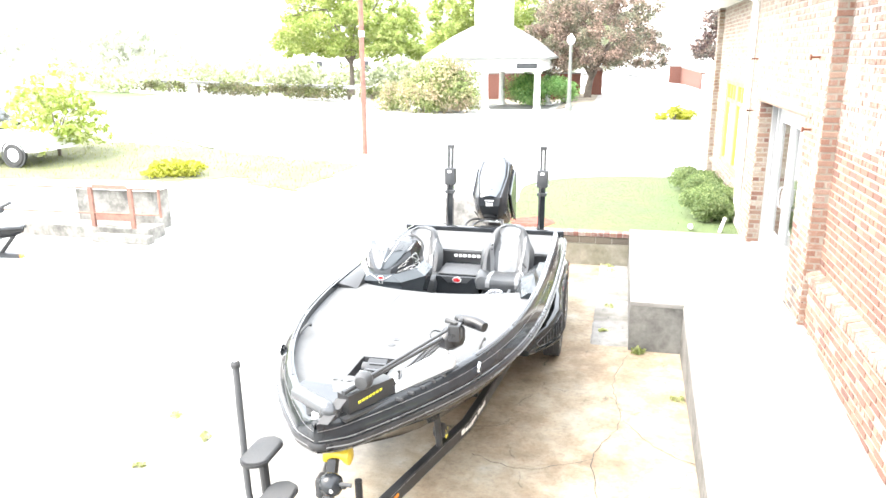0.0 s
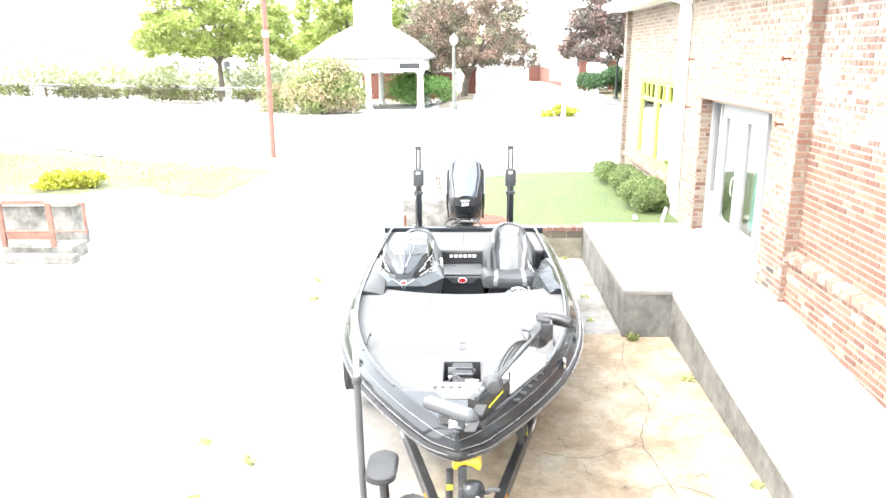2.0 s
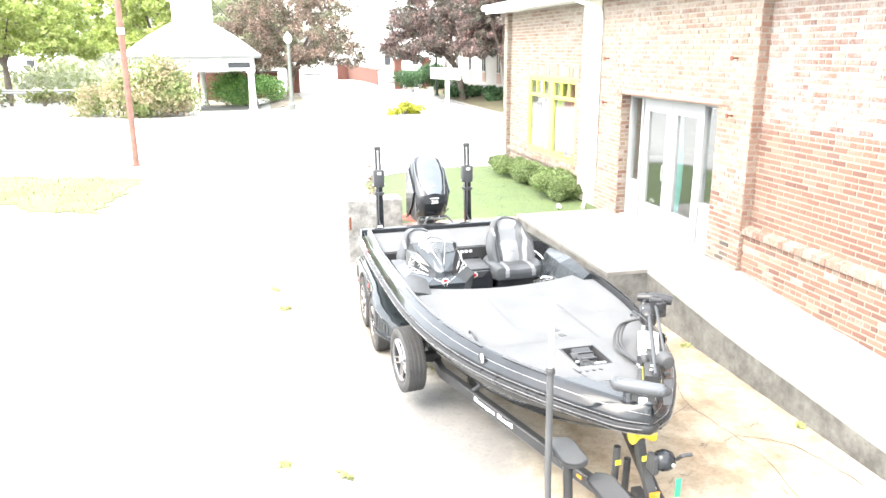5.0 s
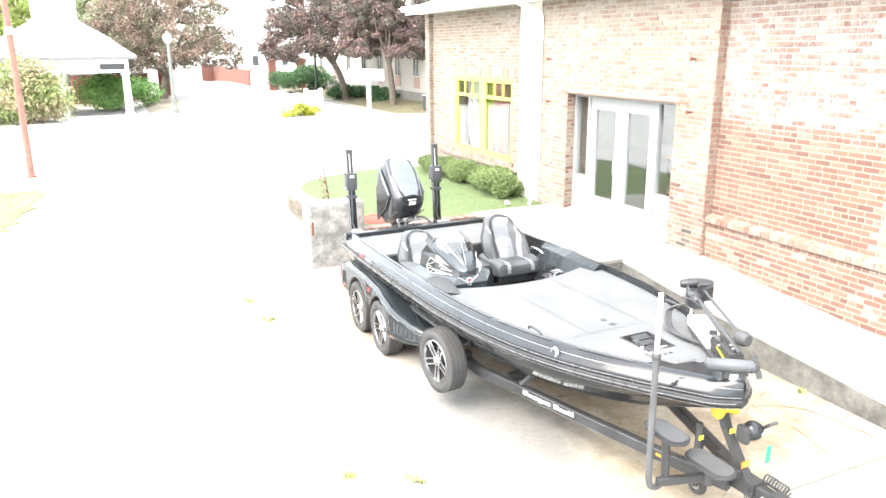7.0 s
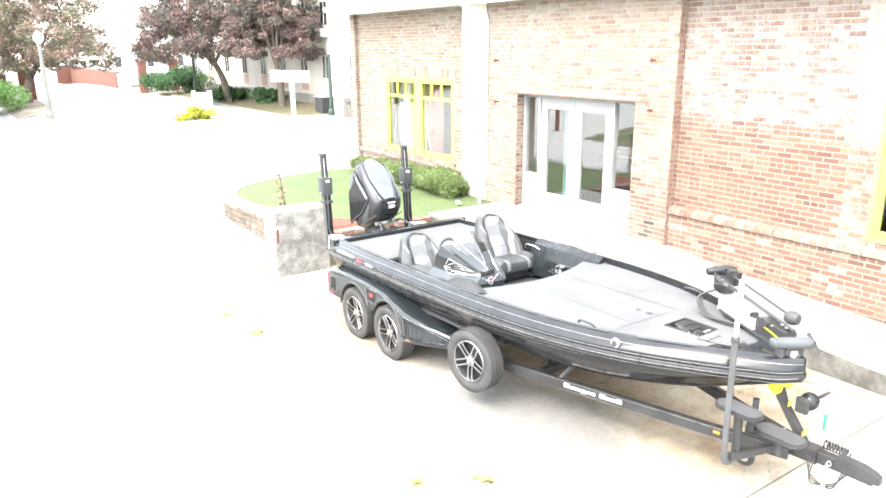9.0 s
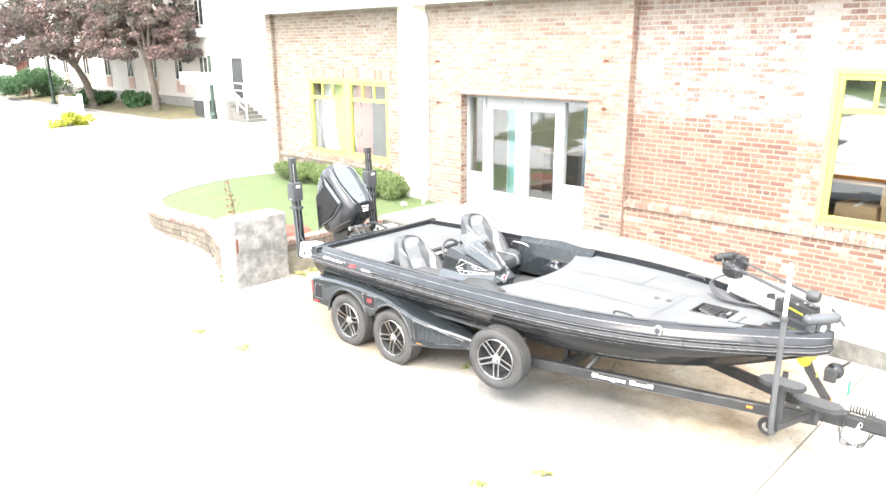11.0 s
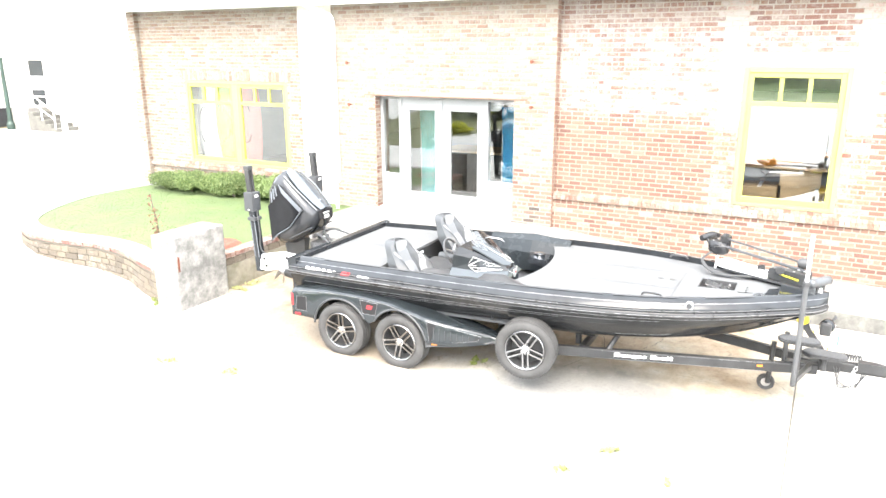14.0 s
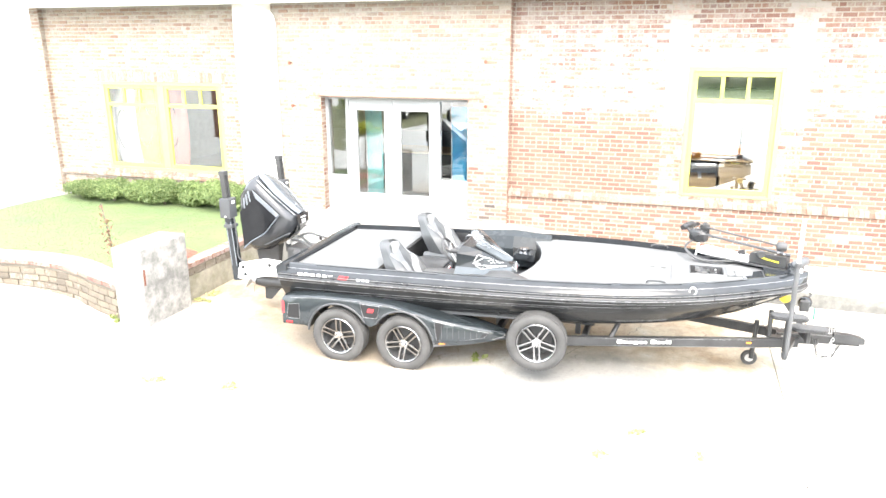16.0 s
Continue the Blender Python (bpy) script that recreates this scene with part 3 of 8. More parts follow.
VINYL_PALE = mat("pale_grey_vinyl", (0.15, 0.155, 0.16), 0.45, 0.0, 0.1, 5, 320, 0.2)
SILVER = mat("silver_stripe", (0.2, 0.2, 0.205), 0.3, 0.5, 0.06, 4, 200, 0.02)
RED = mat("red_badge", (0.35, 0.02, 0.025), 0.3, 0.0, 0.1, bump=0.02)
RED_LENS = mat("red_lamp_lens", (0.32, 0.015, 0.02), 0.12, 0.0, 0.1, bump=0.02, coat=0.6)
AMBER = mat("amber_lens", (0.6, 0.2, 0.02), 0.15, 0.0, 0.1, bump=0.02, coat=0.6)
ROLLER_YELLOW = mat("yellow_urethane", (0.55, 0.40, 0.03), 0.4, 0.0, 0.1, bump=0.05)
LETTER = mat("white_decal", (0.75, 0.75, 0.74), 0.4, 0.0, 0.04, bump=0.0)
LETTER_YELLOW = mat("yellow_decal", (0.6, 0.55, 0.04), 0.4, 0.0, 0.05, bump=0.0)
GREEN_CLOTH = mat("green_webbing", (0.02, 0.3, 0.13), 0.6, 0.0, 0.15, bump=0.3)
PVC = mat("white_pvc", (0.8, 0.8, 0.78), 0.4, 0.0, 0.04, bump=0.02)
HOOD = mat("silver_grey_hood", (0.045, 0.052, 0.058), 0.16, 0.0, 0.12, 3, 200, 0.0, rvar=0.04, spec=0.32)
SLATE = mat("slate_moulded_gelcoat", (0.018, 0.0215, 0.024), 0.25, 0.0, 0.15, 4, 200, 0.0, rvar=0.05, spec=0.2)


def screen_mat(name, tint):
    """Thin clear acrylic: see-through, with its gloss from Fresnel."""
    m, tree, b = nodes_of(name)
    clear = tree.nodes.new("ShaderNodeBsdfTransparent")
    clear.inputs[0].default_value = (*tint, 1)
    b.inputs["Base Color"].default_value = (0.3, 0.31, 0.32, 1)
    b.inputs["Roughness"].default_value = 0.05
    fres = tree.nodes.new("ShaderNodeFresnel")
    fres.inputs[0].default_value = 2.0
    gloss = tree.nodes.new("ShaderNodeBsdfGlossy")
    gloss.inputs["Roughness"].default_value = 0.04
    x = tree.nodes.new("ShaderNodeMixShader")
    link(tree, fres.outputs[0], x.inputs[0])
    link(tree, clear.outputs[0], x.inputs[1])
    link(tree, gloss.outputs[0], x.inputs[2])
    link(tree, x.outputs[0], tree.nodes["Material Output"].inputs[0])
    return m


SMOKE = screen_mat("clear_acrylic", (0.8, 0.82, 0.83))

C = -1.86                    # centre line
YAW = 0.011                  # the trailer stands very slightly askew
half = curve_through([3.86, 3.93, 4.1, 4.4, 4.8, 5.2, 5.8, 6.5, 7.4, 8.4, 9.3, 10.1], [0.02, 0.14, 0.29, 0.50, 0.73, 0.90, 1.07, 1.17, 1.21, 1.215, 1.205, 1.17])
top_z = curve_through([3.86, 4.5, 5.2, 6.0, 7.1, 8.5, 10.1], [1.31, 1.305, 1.285, 1.27, 1.245, 1.215, 1.175])
chine = curve_through([3.86, 4.2, 4.6, 5.2, 6.0, 7.0, 8.5, 10.1], [0.01, 0.16, 0.36, 0.60, 0.80, 0.90, 0.95, 0.95])
chine_z = curve_through([3.86, 4.2, 4.6, 5.2, 6.0, 7.0, 8.5, 10.1], [1.12, 1.0, 0.88, 0.78, 0.72, 0.69, 0.66, 0.64])
keel_z = curve_through([3.86, 4.05, 4.3, 4.7, 5.2, 6.0, 7.0, 10.1], [1.14, 1.02, 0.90, 0.76, 0.65, 0.555, 0.51, 0.47])

boat = thing("bass_boat", (C, 7.2, 0.47), "black metallic bass boat with grey decks on its trailer", "boat")
stations = [3.86, 3.88, 3.91, 3.95, 4.0, 4.06, 4.14, 4.25, 4.4, 4.6] + [4.8 + 0.2 * i for i in range(27)] + [10.1]


def mirrored(points):
    """Half a section, from the centre outwards, made whole from port to starboard."""
    return [(C - x, y, z) for x, y, z in points[::-1]] + [(C + x, y, z) for x, y, z in points[1 if points[0][0] == 0 else 0:]]


def hull_section(y):
    h, t, c, cz, k = half(y), top_z(y), chine(y), chine_z(y), keel_z(y)
    r = t - 0.17
    c = min(c, h - 0.005)
    return mirrored([(0, y, k), (c * 0.33, y, k + (cz - k) * 0.22), (c * 0.36, y, k + (cz - k) * 0.30), (c * 0.68, y, k + (cz - k) * 0.56), (c * 0.71, y, k + (cz - k) * 0.64), (c * 0.96, y, cz - 0.02), (c, y, cz),
                     (c + (h - c) * 0.22, y, cz + (r - cz) * 0.16), (c + (h - c) * 0.52, y, cz + (r - cz) * 0.42), (c + (h - c) * 0.66, y, cz + (r - cz) * 0.52), (c + (h - c) * 0.72, y, cz + (r - cz) * 0.60), (h - 0.022, y, r - 0.045), (h - 0.008, y, r)])


bm = loft([hull_section(y) for y in stations], closed=False)
hull = part("hull", bm, GELCOAT, boat, "glossy black metallic hull", True)
# transom
sec = hull_section(10.1)
part("transom", prism([(x, z) for x, y, z in sec] + [(C + 1.15, 1.16), (C - 1.15, 1.16)], 10.06, 10.098, axis="y"), GELCOAT, boat)


def gunwale_section(y, inner=True):
    h, t = half(y), top_z(y)
    w = min(0.15, h * 0.8)
    r = t - 0.17
    return [(h - 0.01, y, r + 0.03), (h - 0.008, y, t - 0.11), (h - min(0.018, w * 0.2), y, t - 0.096), (h - w * 0.36, y, t - 0.058), (h - w * 0.62, y, t - 0.024), (h - w * 0.82, y, t - 0.007), (h - w, y, t - 0.008), (h - w - 0.004, y, t - 0.09)]


for side, s in (("port", -1), ("starboard", 1)):
    part("gunwale", loft([[(C + s * x, yy, z) for x, yy, z in gunwale_section(y)] for y in stations], closed=False), BLACK_GLOSS, boat, "glossy black deck edge", True)
    part("rub_rail", loft([[(C + s * (half(y) + dx), y, top_z(y) - 0.17 + dz) for dx, dz in ((-0.012, -0.03), (0.016, -0.026), (0.026, -0.01), (0.026, 0.012), (0.016, 0.028), (-0.012, 0.032))] for y in stations]), MOTOR_BLACK, boat, "black rubber rub rail", True)
    for dz, dx, w in ((0.045, 0.0, 0.0025), (-0.045, -0.006, 0.002), (0.0, 0.0285, 0.0035)):
        part("trim_strip", loft([[(C + s * (half(y) + dx - 0.006), y, top_z(y) - 0.17 + dz - w), (C + s * (half(y) + dx + 0.004), y, top_z(y) - 0.17 + dz - w), (C + s * (half(y) + dx + 0.004), y, top_z(y) - 0.17 + dz + w), (C + s * (half(y) + dx - 0.006), y, top_z(y) - 0.17 + dz + w)] for y in stations]), SILVER, boat, "thin bright trim strip")
    for f0, f1, g0, g1 in ((0.37, 0.352, 0.0577, 0.061),):
        part("trim_strip", loft([[(C + s * (half(y) - min(0.15, half(y) * 0.8) * f + 0.001), y, top_z(y) - g + 0.002) for f, g in ((f0, g0), (f1, g1))] for y in stations], closed=False), SILVER, boat, "thin bright trim strip")
    # pinstripes along the topsides
    for f0, f1, y0, y1 in ((0.76, 0.78, 5.4, 9.9), (0.66, 0.672, 6.4, 9.6), (0.57, 0.58, 7.4, 9.2)):
        rows = []
        for i in range(30):
            y = y0 + (y1 - y0) * i / 29
            sec = [p for p in hull_section(y) if (p[0] - C) * s >= 0]
            sec = sorted(sec, key=lambda p: p[2])
            zc, zr = chine_z(y), top_z(y) - 0.215
            out = []
            for fz in (f0, f1):
                z = zc + (zr - zc) * (fz - 0.18 * (i / 29 - 0.5))
                x = np.interp(z, [p[2] for p in sec], [p[0] for p in sec])
                out.append((x + s * 0.004, y, z))
            rows.append(out)
        part("pinstripe", loft(rows, closed=False), SILVER, boat, "fine silver pinstripe on the hull")
# blunt nose that joins both sides
t0 = top_z(3.9)
part("bow_nose", lathe([(0.0, t0 - 0.004), (0.035, t0 - 0.006), (0.056, t0 - 0.03), (0.066, t0 - 0.09), (0.068, t0 - 0.14), (0.055, t0 - 0.2), (0.0, t0 - 0.21)], (C, 3.925, 0.0)), BLACK_GLOSS, boat, "rounded black bow nose", True)
part("rub_rail", lathe([(0.06, t0 - 0.2), (0.094, t0 - 0.196), (0.102, t0 - 0.18), (0.102, t0 - 0.158), (0.094, t0 - 0.142), (0.06, t0 - 0.138)], (C, 3.945, 0.0)), MOTOR_BLACK, boat, "black rubber rub rail", True)
# stern edge
part("gunwale", loft([[(C + x, y, z) for y, z in ((9.99, 1.08), (10.125, 1.02), (10.13, 1.12), (10.1, 1.165), (10.03, 1.178), (9.985, 1.165))] for x in np.linspace(-1.16, 1.16, 12)]), BLACK_GLOSS, boat, "glossy black stern edge", True)


def deck_plate(name, y0, y1, inset, drop, material, thick=0.03, label="", curve=0.0, hole=None):
    """A deck cut to the boat's outline; curve bows its aft edge forwards in the middle."""
    n = 26
    rings = []
    for i in range(n):
        t = i / (n - 1)
        row = []
        for j in range(13):
            u = j / 6 - 1
            y1c = y1 - curve * (1 - u * u)
            y = y0 + (y1c - y0) * t
            w = max(0.01, half(y) - inset)
            row.append((C + u * w, y, top_z(y) - drop))
        rings.append(row)
    bm = loft(rings, closed=False)
    if hole:
        for axis, value in ((0, hole[0]), (0, hole[1]), (1, hole[2]), (1, hole[3])):
            normal = (1, 0, 0) if axis == 0 else (0, 1, 0)
            bmesh.ops.bisect_plane(bm, geom=bm.verts[:] + bm.edges[:] + bm.faces[:], plane_co=[value * n for n in normal], plane_no=normal)
        gone = [f for f in bm.faces if hole[0] < f.calc_center_median().x < hole[1] and hole[2] < f.calc_center_median().y < hole[3]]
        bmesh.ops.delete(bm, geom=gone, context="FACES")
    out = bmesh.ops.extrude_face_region(bm, geom=bm.faces[:])
    bmesh.ops.translate(bm, verts=[v for v in out["geom"] if isinstance(v, bmesh.types.BMVert)], vec=(0, 0, -thick))
    return part(name, bm, material, boat, label, True)


front = deck_plate("front_deck", 4.32, 7.28, 0.152, 0.075, CARPET, 0.035, "light grey carpeted casting deck", 0.3, (C - 0.13, C + 0.175, 4.77, 5.15))
deck_plate("bow_panel", 3.95, 4.33, 0.10, 0.03, BLACK_GLOSS, 0.04, "glossy black bow cap")
deck_plate("rear_deck", 8.86, 9.98, 0.152, 0.07, CARPET, 0.035, "light grey carpeted rear deck")
deck_plate("cockpit_floor", 6.6, 8.9, 0.2, 0.50, DARK_CARPET, 0.03, "charcoal carpeted cockpit floor")
# seams of the deck hatches
for x0, x1, y0, y1 in ((0.31, 0.318, 5.3, 6.98), (-0.7, 0.31, 5.36, 5.366), (0.318, 0.86, 5.95, 5.956), (-0.318, -0.31, 5.366, 6.95), (0.0, 0.006, 9.0, 9.9)):
    part("hatch_seam", loft([[(C + x, y, top_z(y) - 0.0735) for x in (x0, x1)] for y in ((y0, y1) if y1 - y0 < 0.1 else np.linspace(y0, y1, 8))] if y0 < 8.9 else [[(C + x, y, top_z(y) - 0.0685) for x in (x0, x1)] for y in np.linspace(y0, y1, 6)], closed=False), GREY_PLASTIC, boat)
# cockpit sides and bulkheads
for s in (-1, 1):
    part("cockpit_liner", loft([[(C + s * (half(y) - 0.15), y, top_z(y) - 0.03), (C + s * (half(y) - 0.17), y, top_z(y) - 0.25), (C + s * (half(y) - 0.22), y, top_z(y) - 0.5)] for y in np.linspace(6.9, 9.0, 10)], closed=False), MOTOR_BLACK, boat, "dark moulded cockpit side")
part("bulkhead", loft([[(C + u * 1.02, 7.28 - 0.3 * (1 - u * u) - 0.02, top_z(7.1) - 0.085), (C + u * 1.02, 7.28 - 0.3 * (1 - u * u) - 0.0, 0.74)] for u in np.linspace(-1, 1, 13)], closed=False), BLACK, boat)
part("rear_bulkhead", box(C - 1.04, C + 1.04, 8.84, 8.88, 0.72, 1.12, 0.008), BLACK, boat)
# step box between the seats, lid and badge
box_part = part("step_box", box(C - 0.27, C + 0.27, 8.2, 8.86, 0.72, 0.98, 0.02), BLACK_GLOSS, boat, "black step box between the seats")
part("lid", box(C - 0.25, C + 0.25, 8.24, 8.7, 0.982, 1.0, 0.008), BLACK, box_part)
part("front_trim", prism([(C - 0.2, 0.975), (C + 0.2, 0.975), (C + 0.12, 0.9), (C - 0.12, 0.9)], 8.19, 8.2, axis="y", bevel=0.003), GREY_PLASTIC, box_part)


def oval(x, y, z, rx, rz, depth):
    return prism([(x + rx * math.cos(a), z + rz * math.sin(a)) for a in np.linspace(0, math.tau, 21)[:-1]], y - depth, y, axis="y")


part("badge_rim", oval(C, 8.19, 0.94, 0.056, 0.036, 0.005), LETTER, box_part)
part("badge", oval(C, 8.185, 0.94, 0.046, 0.027, 0.004), RED, box_part, "oval red badge")
for k in range(6):
    part("letter_bar", box(C - 0.17 + k * 0.06, C - 0.17 + k * 0.06 + 0.042, 8.832, 8.838, 1.05, 1.085), LETTER, boat, "white lettering mark on the bulkhead")


# seats
back_w = curve_through([0.0, 0.2, 0.42, 0.58, 0.68, 0.8, 0.9, 0.96, 1.0], [0.30, 0.325, 0.33, 0.31, 0.265, 0.23, 0.2, 0.165, 0.11])


def seat_at(x, y, z):
    s = thing("bucket_chair", (x, y, z), "charcoal and grey vinyl bucket seat in the cockpit", "seat", "cockpit seats")
    part("seat_base", box(x - 0.26, x + 0.26, y - 0.28, y + 0.25, z, z + 0.15, 0.02), BLACK, s)
    bolster = ((-1, 0), (-1.05, 0.5), (-1.0, 0.92), (-0.86, 1.12), (-0.68, 1.08), (-0.56, 0.88), (0, 0.84), (0.56, 0.88), (0.68, 1.08), (0.86, 1.12), (1.0, 0.92), (1.05, 0.5), (1, 0))
    part("cushion", loft([[(x + w * u, y - 0.34 + 0.58 * t, z + 0.14 + h * k - 0.03 * t) for u, k in bolster] for t, w, h in ((-0.06, 0.27, 0.09), (-0.03, 0.305, 0.14), (0.06, 0.325, 0.17), (0.3, 0.335, 0.175), (0.6, 0.335, 0.175), (1.0, 0.31, 0.17))]), VINYL, s, "", True)
    for u in (-0.165, 0.165):
        part("stripe", loft([[(x + u * (1 + 0.25 * q) + d, y - 0.34 + 0.58 * t - 0.008, z + 0.145 + h * k - 0.03 * t) for d in (-0.026, 0.026)] for t, h, k, q in ((-0.062, 0.09, 0.3, 0.3), (-0.06, 0.09, 0.88, 0.25), (-0.03, 0.14, 0.88, 0.2), (0.06, 0.17, 0.88, 0.1), (0.3, 0.175, 0.88, 0), (0.6, 0.175, 0.88, -0.1), (0.9, 0.172, 0.88, -0.2))], closed=False), VINYL_PALE, s, "pale grey vinyl stripe")

    def on_back(t, u, off=0.0):
        """A point on the front of the backrest; u runs from -1 to 1 over its width."""
        d = 0.27 - 0.09 * t
        a = abs(u)
        k = 0.28 + 0.25 * math.sin(math.pi * min(1.0, t / 0.55)) * (1 - a / 0.45) if a < 0.45 else 0.28 + 0.72 * min(1.0, (a - 0.45) / 0.24) if a < 0.85 else 1.0 - 0.45 * (a - 0.85) / 0.15
        k = k if t < 0.55 else 0.28 + (k - 0.28) * max(0.35, 1 - 0.65 * (t - 0.55) / 0.2)
        return (x + back_w(t) * u, y + 0.05 + 0.31 * t - d * k - off, z + 0.22 + 0.56 * t + 0.02 * (t > 0.9) * (1 - a))

    us = (-1, -0.93, -0.85, -0.72, -0.62, -0.5, -0.3, 0, 0.3, 0.5, 0.62, 0.72, 0.85, 0.93, 1)
    rings = []
    for t in (0, 0.1, 0.25, 0.4, 0.52, 0.6, 0.68, 0.76, 0.84, 0.9, 0.95, 0.98, 1.0):
        front_row = [on_back(t, u) for u in us]
        rings.append(front_row + [(x + back_w(t) * u, y + 0.05 + 0.31 * t + (0.075 - 0.03 * t) * k, z + 0.22 + 0.56 * t) for u, k in ((0.85, 0.8), (0, 1.1), (-0.85, 0.8))])
    part("backrest", loft(rings), VINYL, s, "", True)
    part("back_panel", loft([[on_back(t, u * (0.46 if t < 0.6 else 0.46 + 0.12 * (t - 0.6)), 0.006) for u in np.linspace(-1, 1, 7)] for t in (0.3, 0.42, 0.54, 0.62, 0.7, 0.78, 0.86)], closed=False), VINYL_GREY, s, "mid-grey vinyl panel", True)
    part("centre_panel", loft([[on_back(t, u * w, 0.011) for u in np.linspace(-1, 1, 7)] for t, w in ((0.02, 0.40), (0.2, 0.42), (0.4, 0.42), (0.47, 0.38), (0.51, 0.28), (0.53, 0.14))], closed=False), VINYL_PALE, s, "pale grey vinyl panel", True)
    part("headrest", loft([[on_back(t, u * w, 0.012) for u in np.linspace(-1, 1, 7)] for t, w in ((0.765, 0.2), (0.79, 0.42), (0.84, 0.56), (0.9, 0.66), (0.95, 0.72))], closed=False), VINYL_PALE, s, "pale grey vinyl headrest panel", True)
    for u in (-1, 1):
        part("stripe", loft([[on_back(t, u * (c - 0.075), 0.008), on_back(t, u * (c + 0.04), 0.008)] for t, c in ((0.02, 0.54), (0.2, 0.55), (0.38, 0.57), (0.5, 0.62), (0.6, 0.68), (0.68, 0.76), (0.76, 0.86), (0.82, 0.92))], closed=False), VINYL_PALE, s, "pale grey vinyl stripe")
    return s


seat_at(C + 0.57, 8.42, 0.745)
seat_at(C - 0.60, 8.50, 0.64)


# helm console: faceted skirt, body, hood and clear screen
HX = -2.49


def outline(z, nose, y_nose, wide, y_wide, rear, z_rear=None, y_rear=7.82):
    zr = z if z_rear is None else z_rear
    zm = z + (zr - z) * 0.72
    return [(HX - nose, y_nose, z), (HX + nose, y_nose, z), (HX + wide, y_wide, zm), (HX + rear, y_rear, zr), (HX - rear, y_rear, zr), (HX - wide, y_wide, zm)]


con = part("console", loft([outline(0.74, 0.16, 7.24, 0.3, 7.45, 0.3), outline(1.15, 0.23, 7.19, 0.42, 7.47, 0.42), outline(1.205, 0.23, 7.155, 0.425, 7.45, 0.42), outline(1.275, 0.125, 7.185, 0.31, 7.46, 0.33, 1.29)]), HOOD, boat, "faceted grey and black helm console")
part("console_body", loft([outline(1.262, 0.115, 7.2, 0.295, 7.47, 0.315, 1.28), outline(1.315, 0.085, 7.215, 0.265, 7.49, 0.29, 1.44), outline(1.335, 0.05, 7.26, 0.232, 7.54, 0.25, 1.535, 7.76)]), BLACK_GLOSS, con, "glossy black console body")
part("dash", prism([(7.74, 1.28), (7.84, 1.27), (7.80, 1.5), (7.76, 1.53)], HX - 0.25, HX + 0.25, axis="x"), PLASTIC, con, "black dashboard")
crest = ((-1, 0.0), (-0.55, 0.012), (-0.2, 0.018), (0, 0.036), (0.2, 0.018), (0.55, 0.012), (1, 0.0))
hood_rows = ((7.205, 1.318, 0.055), (7.25, 1.345, 0.09), (7.36, 1.415, 0.155), (7.5, 1.505, 0.222), (7.585, 1.55, 0.245))
part("hood", loft([[(HX + u * w, y + 0.03 * (abs(u) - 0.5), z + k) for u, k in crest] + [(HX + u * w * 0.96, y, z - 0.03) for u in (1, 0, -1)] for y, z, w in hood_rows]), HOOD, con, "silver-grey angular console hood")
part("visor", loft([[(HX + u * 0.1, 7.192 + 0.02 * abs(u) + e, 1.285 + 0.02 * abs(u) + f) for u in (-1, -0.4, 0, 0.4, 1)] for e, f in ((0, 0), (0.012, 0.032))], closed=False), BLACK_GLOSS, con)
for s in (-1, 1):
    part("stripe", loft([[(HX + s * (u - 0.002), y, z + 0.007), (HX + s * (u + 0.002), y, z + 0.005)] for u, y, z in ((0.012, 7.27, 1.39), (0.05, 7.38, 1.455), (0.1, 7.56, 1.564))], closed=False), LETTER, con, "thin white stripe on the hood")
    # lattice of thin white lines on the sides
    for high, front_end, low in (((0.262, 7.56, 1.44), (0.135, 7.27, 1.335), (0.29, 7.61, 1.34)), ((0.3, 7.58, 1.325), (0.14, 7.23, 1.3), (0.31, 7.5, 1.285))):
        hi, fr, lo = (Vector((HX + s * (p[0] + 0.03), p[1], p[2])) for p in (high, front_end, low))
        zig = [lo, hi.lerp(fr, 0.28), lo.lerp(fr, 0.36), hi.lerp(fr, 0.55), lo.lerp(fr, 0.66)]
        for line in ([hi, fr, lo, hi], zig):
            part("decal", tube([tuple(p) for p in line], 0.0022, sides=4), LETTER, con, "white line decal")
    for q0, q1 in (((0.118, 7.176, 1.278), (0.03, 7.15, 1.225)), ((0.03, 7.15, 1.225), (0.012, 7.15, 1.18))):
        part("decal", tube([(HX + s * q0[0], q0[1], q0[2]), (HX + s * q1[0], q1[1], q1[2])], 0.002, sides=4), LETTER, con, "white line decal")
part("badge_rim", oval(HX, 7.156, 1.245, 0.036, 0.026, 0.006), LETTER, con)
part("badge", oval(HX, 7.15, 1.245, 0.029, 0.019, 0.004), RED, con, "red oval badge")
part("windscreen", loft([[(HX + 0.02 + u * 0.235 * (1 - 0.4 * t * t), 7.42 + 0.23 * t + 0.1 * u * u * (1 - 0.4 * t), 1.49 + 0.195 * t - 0.01 * u * u) for u in np.linspace(-1, 1, 11)] for t in np.linspace(0, 1, 6)], closed=False), SMOKE, con, "clear acrylic windscreen", True)
wheel_ring = [(C - 0.55 + 0.17 * math.cos(a), 8.01 + 0.09 * math.sin(a), 1.35 + 0.15 * math.sin(a)) for a in np.linspace(0, math.tau, 25)[:-1]]
sw = part("steering_wheel", tube(wheel_ring, 0.016, closed=True, sides=8), PLASTIC, boat, "black steering wheel", True)
for a in (0.5, 2.64, 4.71):
    part("spoke", tube([(C - 0.55, 8.01, 1.35), (C - 0.55 + 0.17 * math.cos(a), 8.01 + 0.09 * math.sin(a), 1.35 + 0.15 * math.sin(a))], 0.014, sides=6), STEEL, sw)
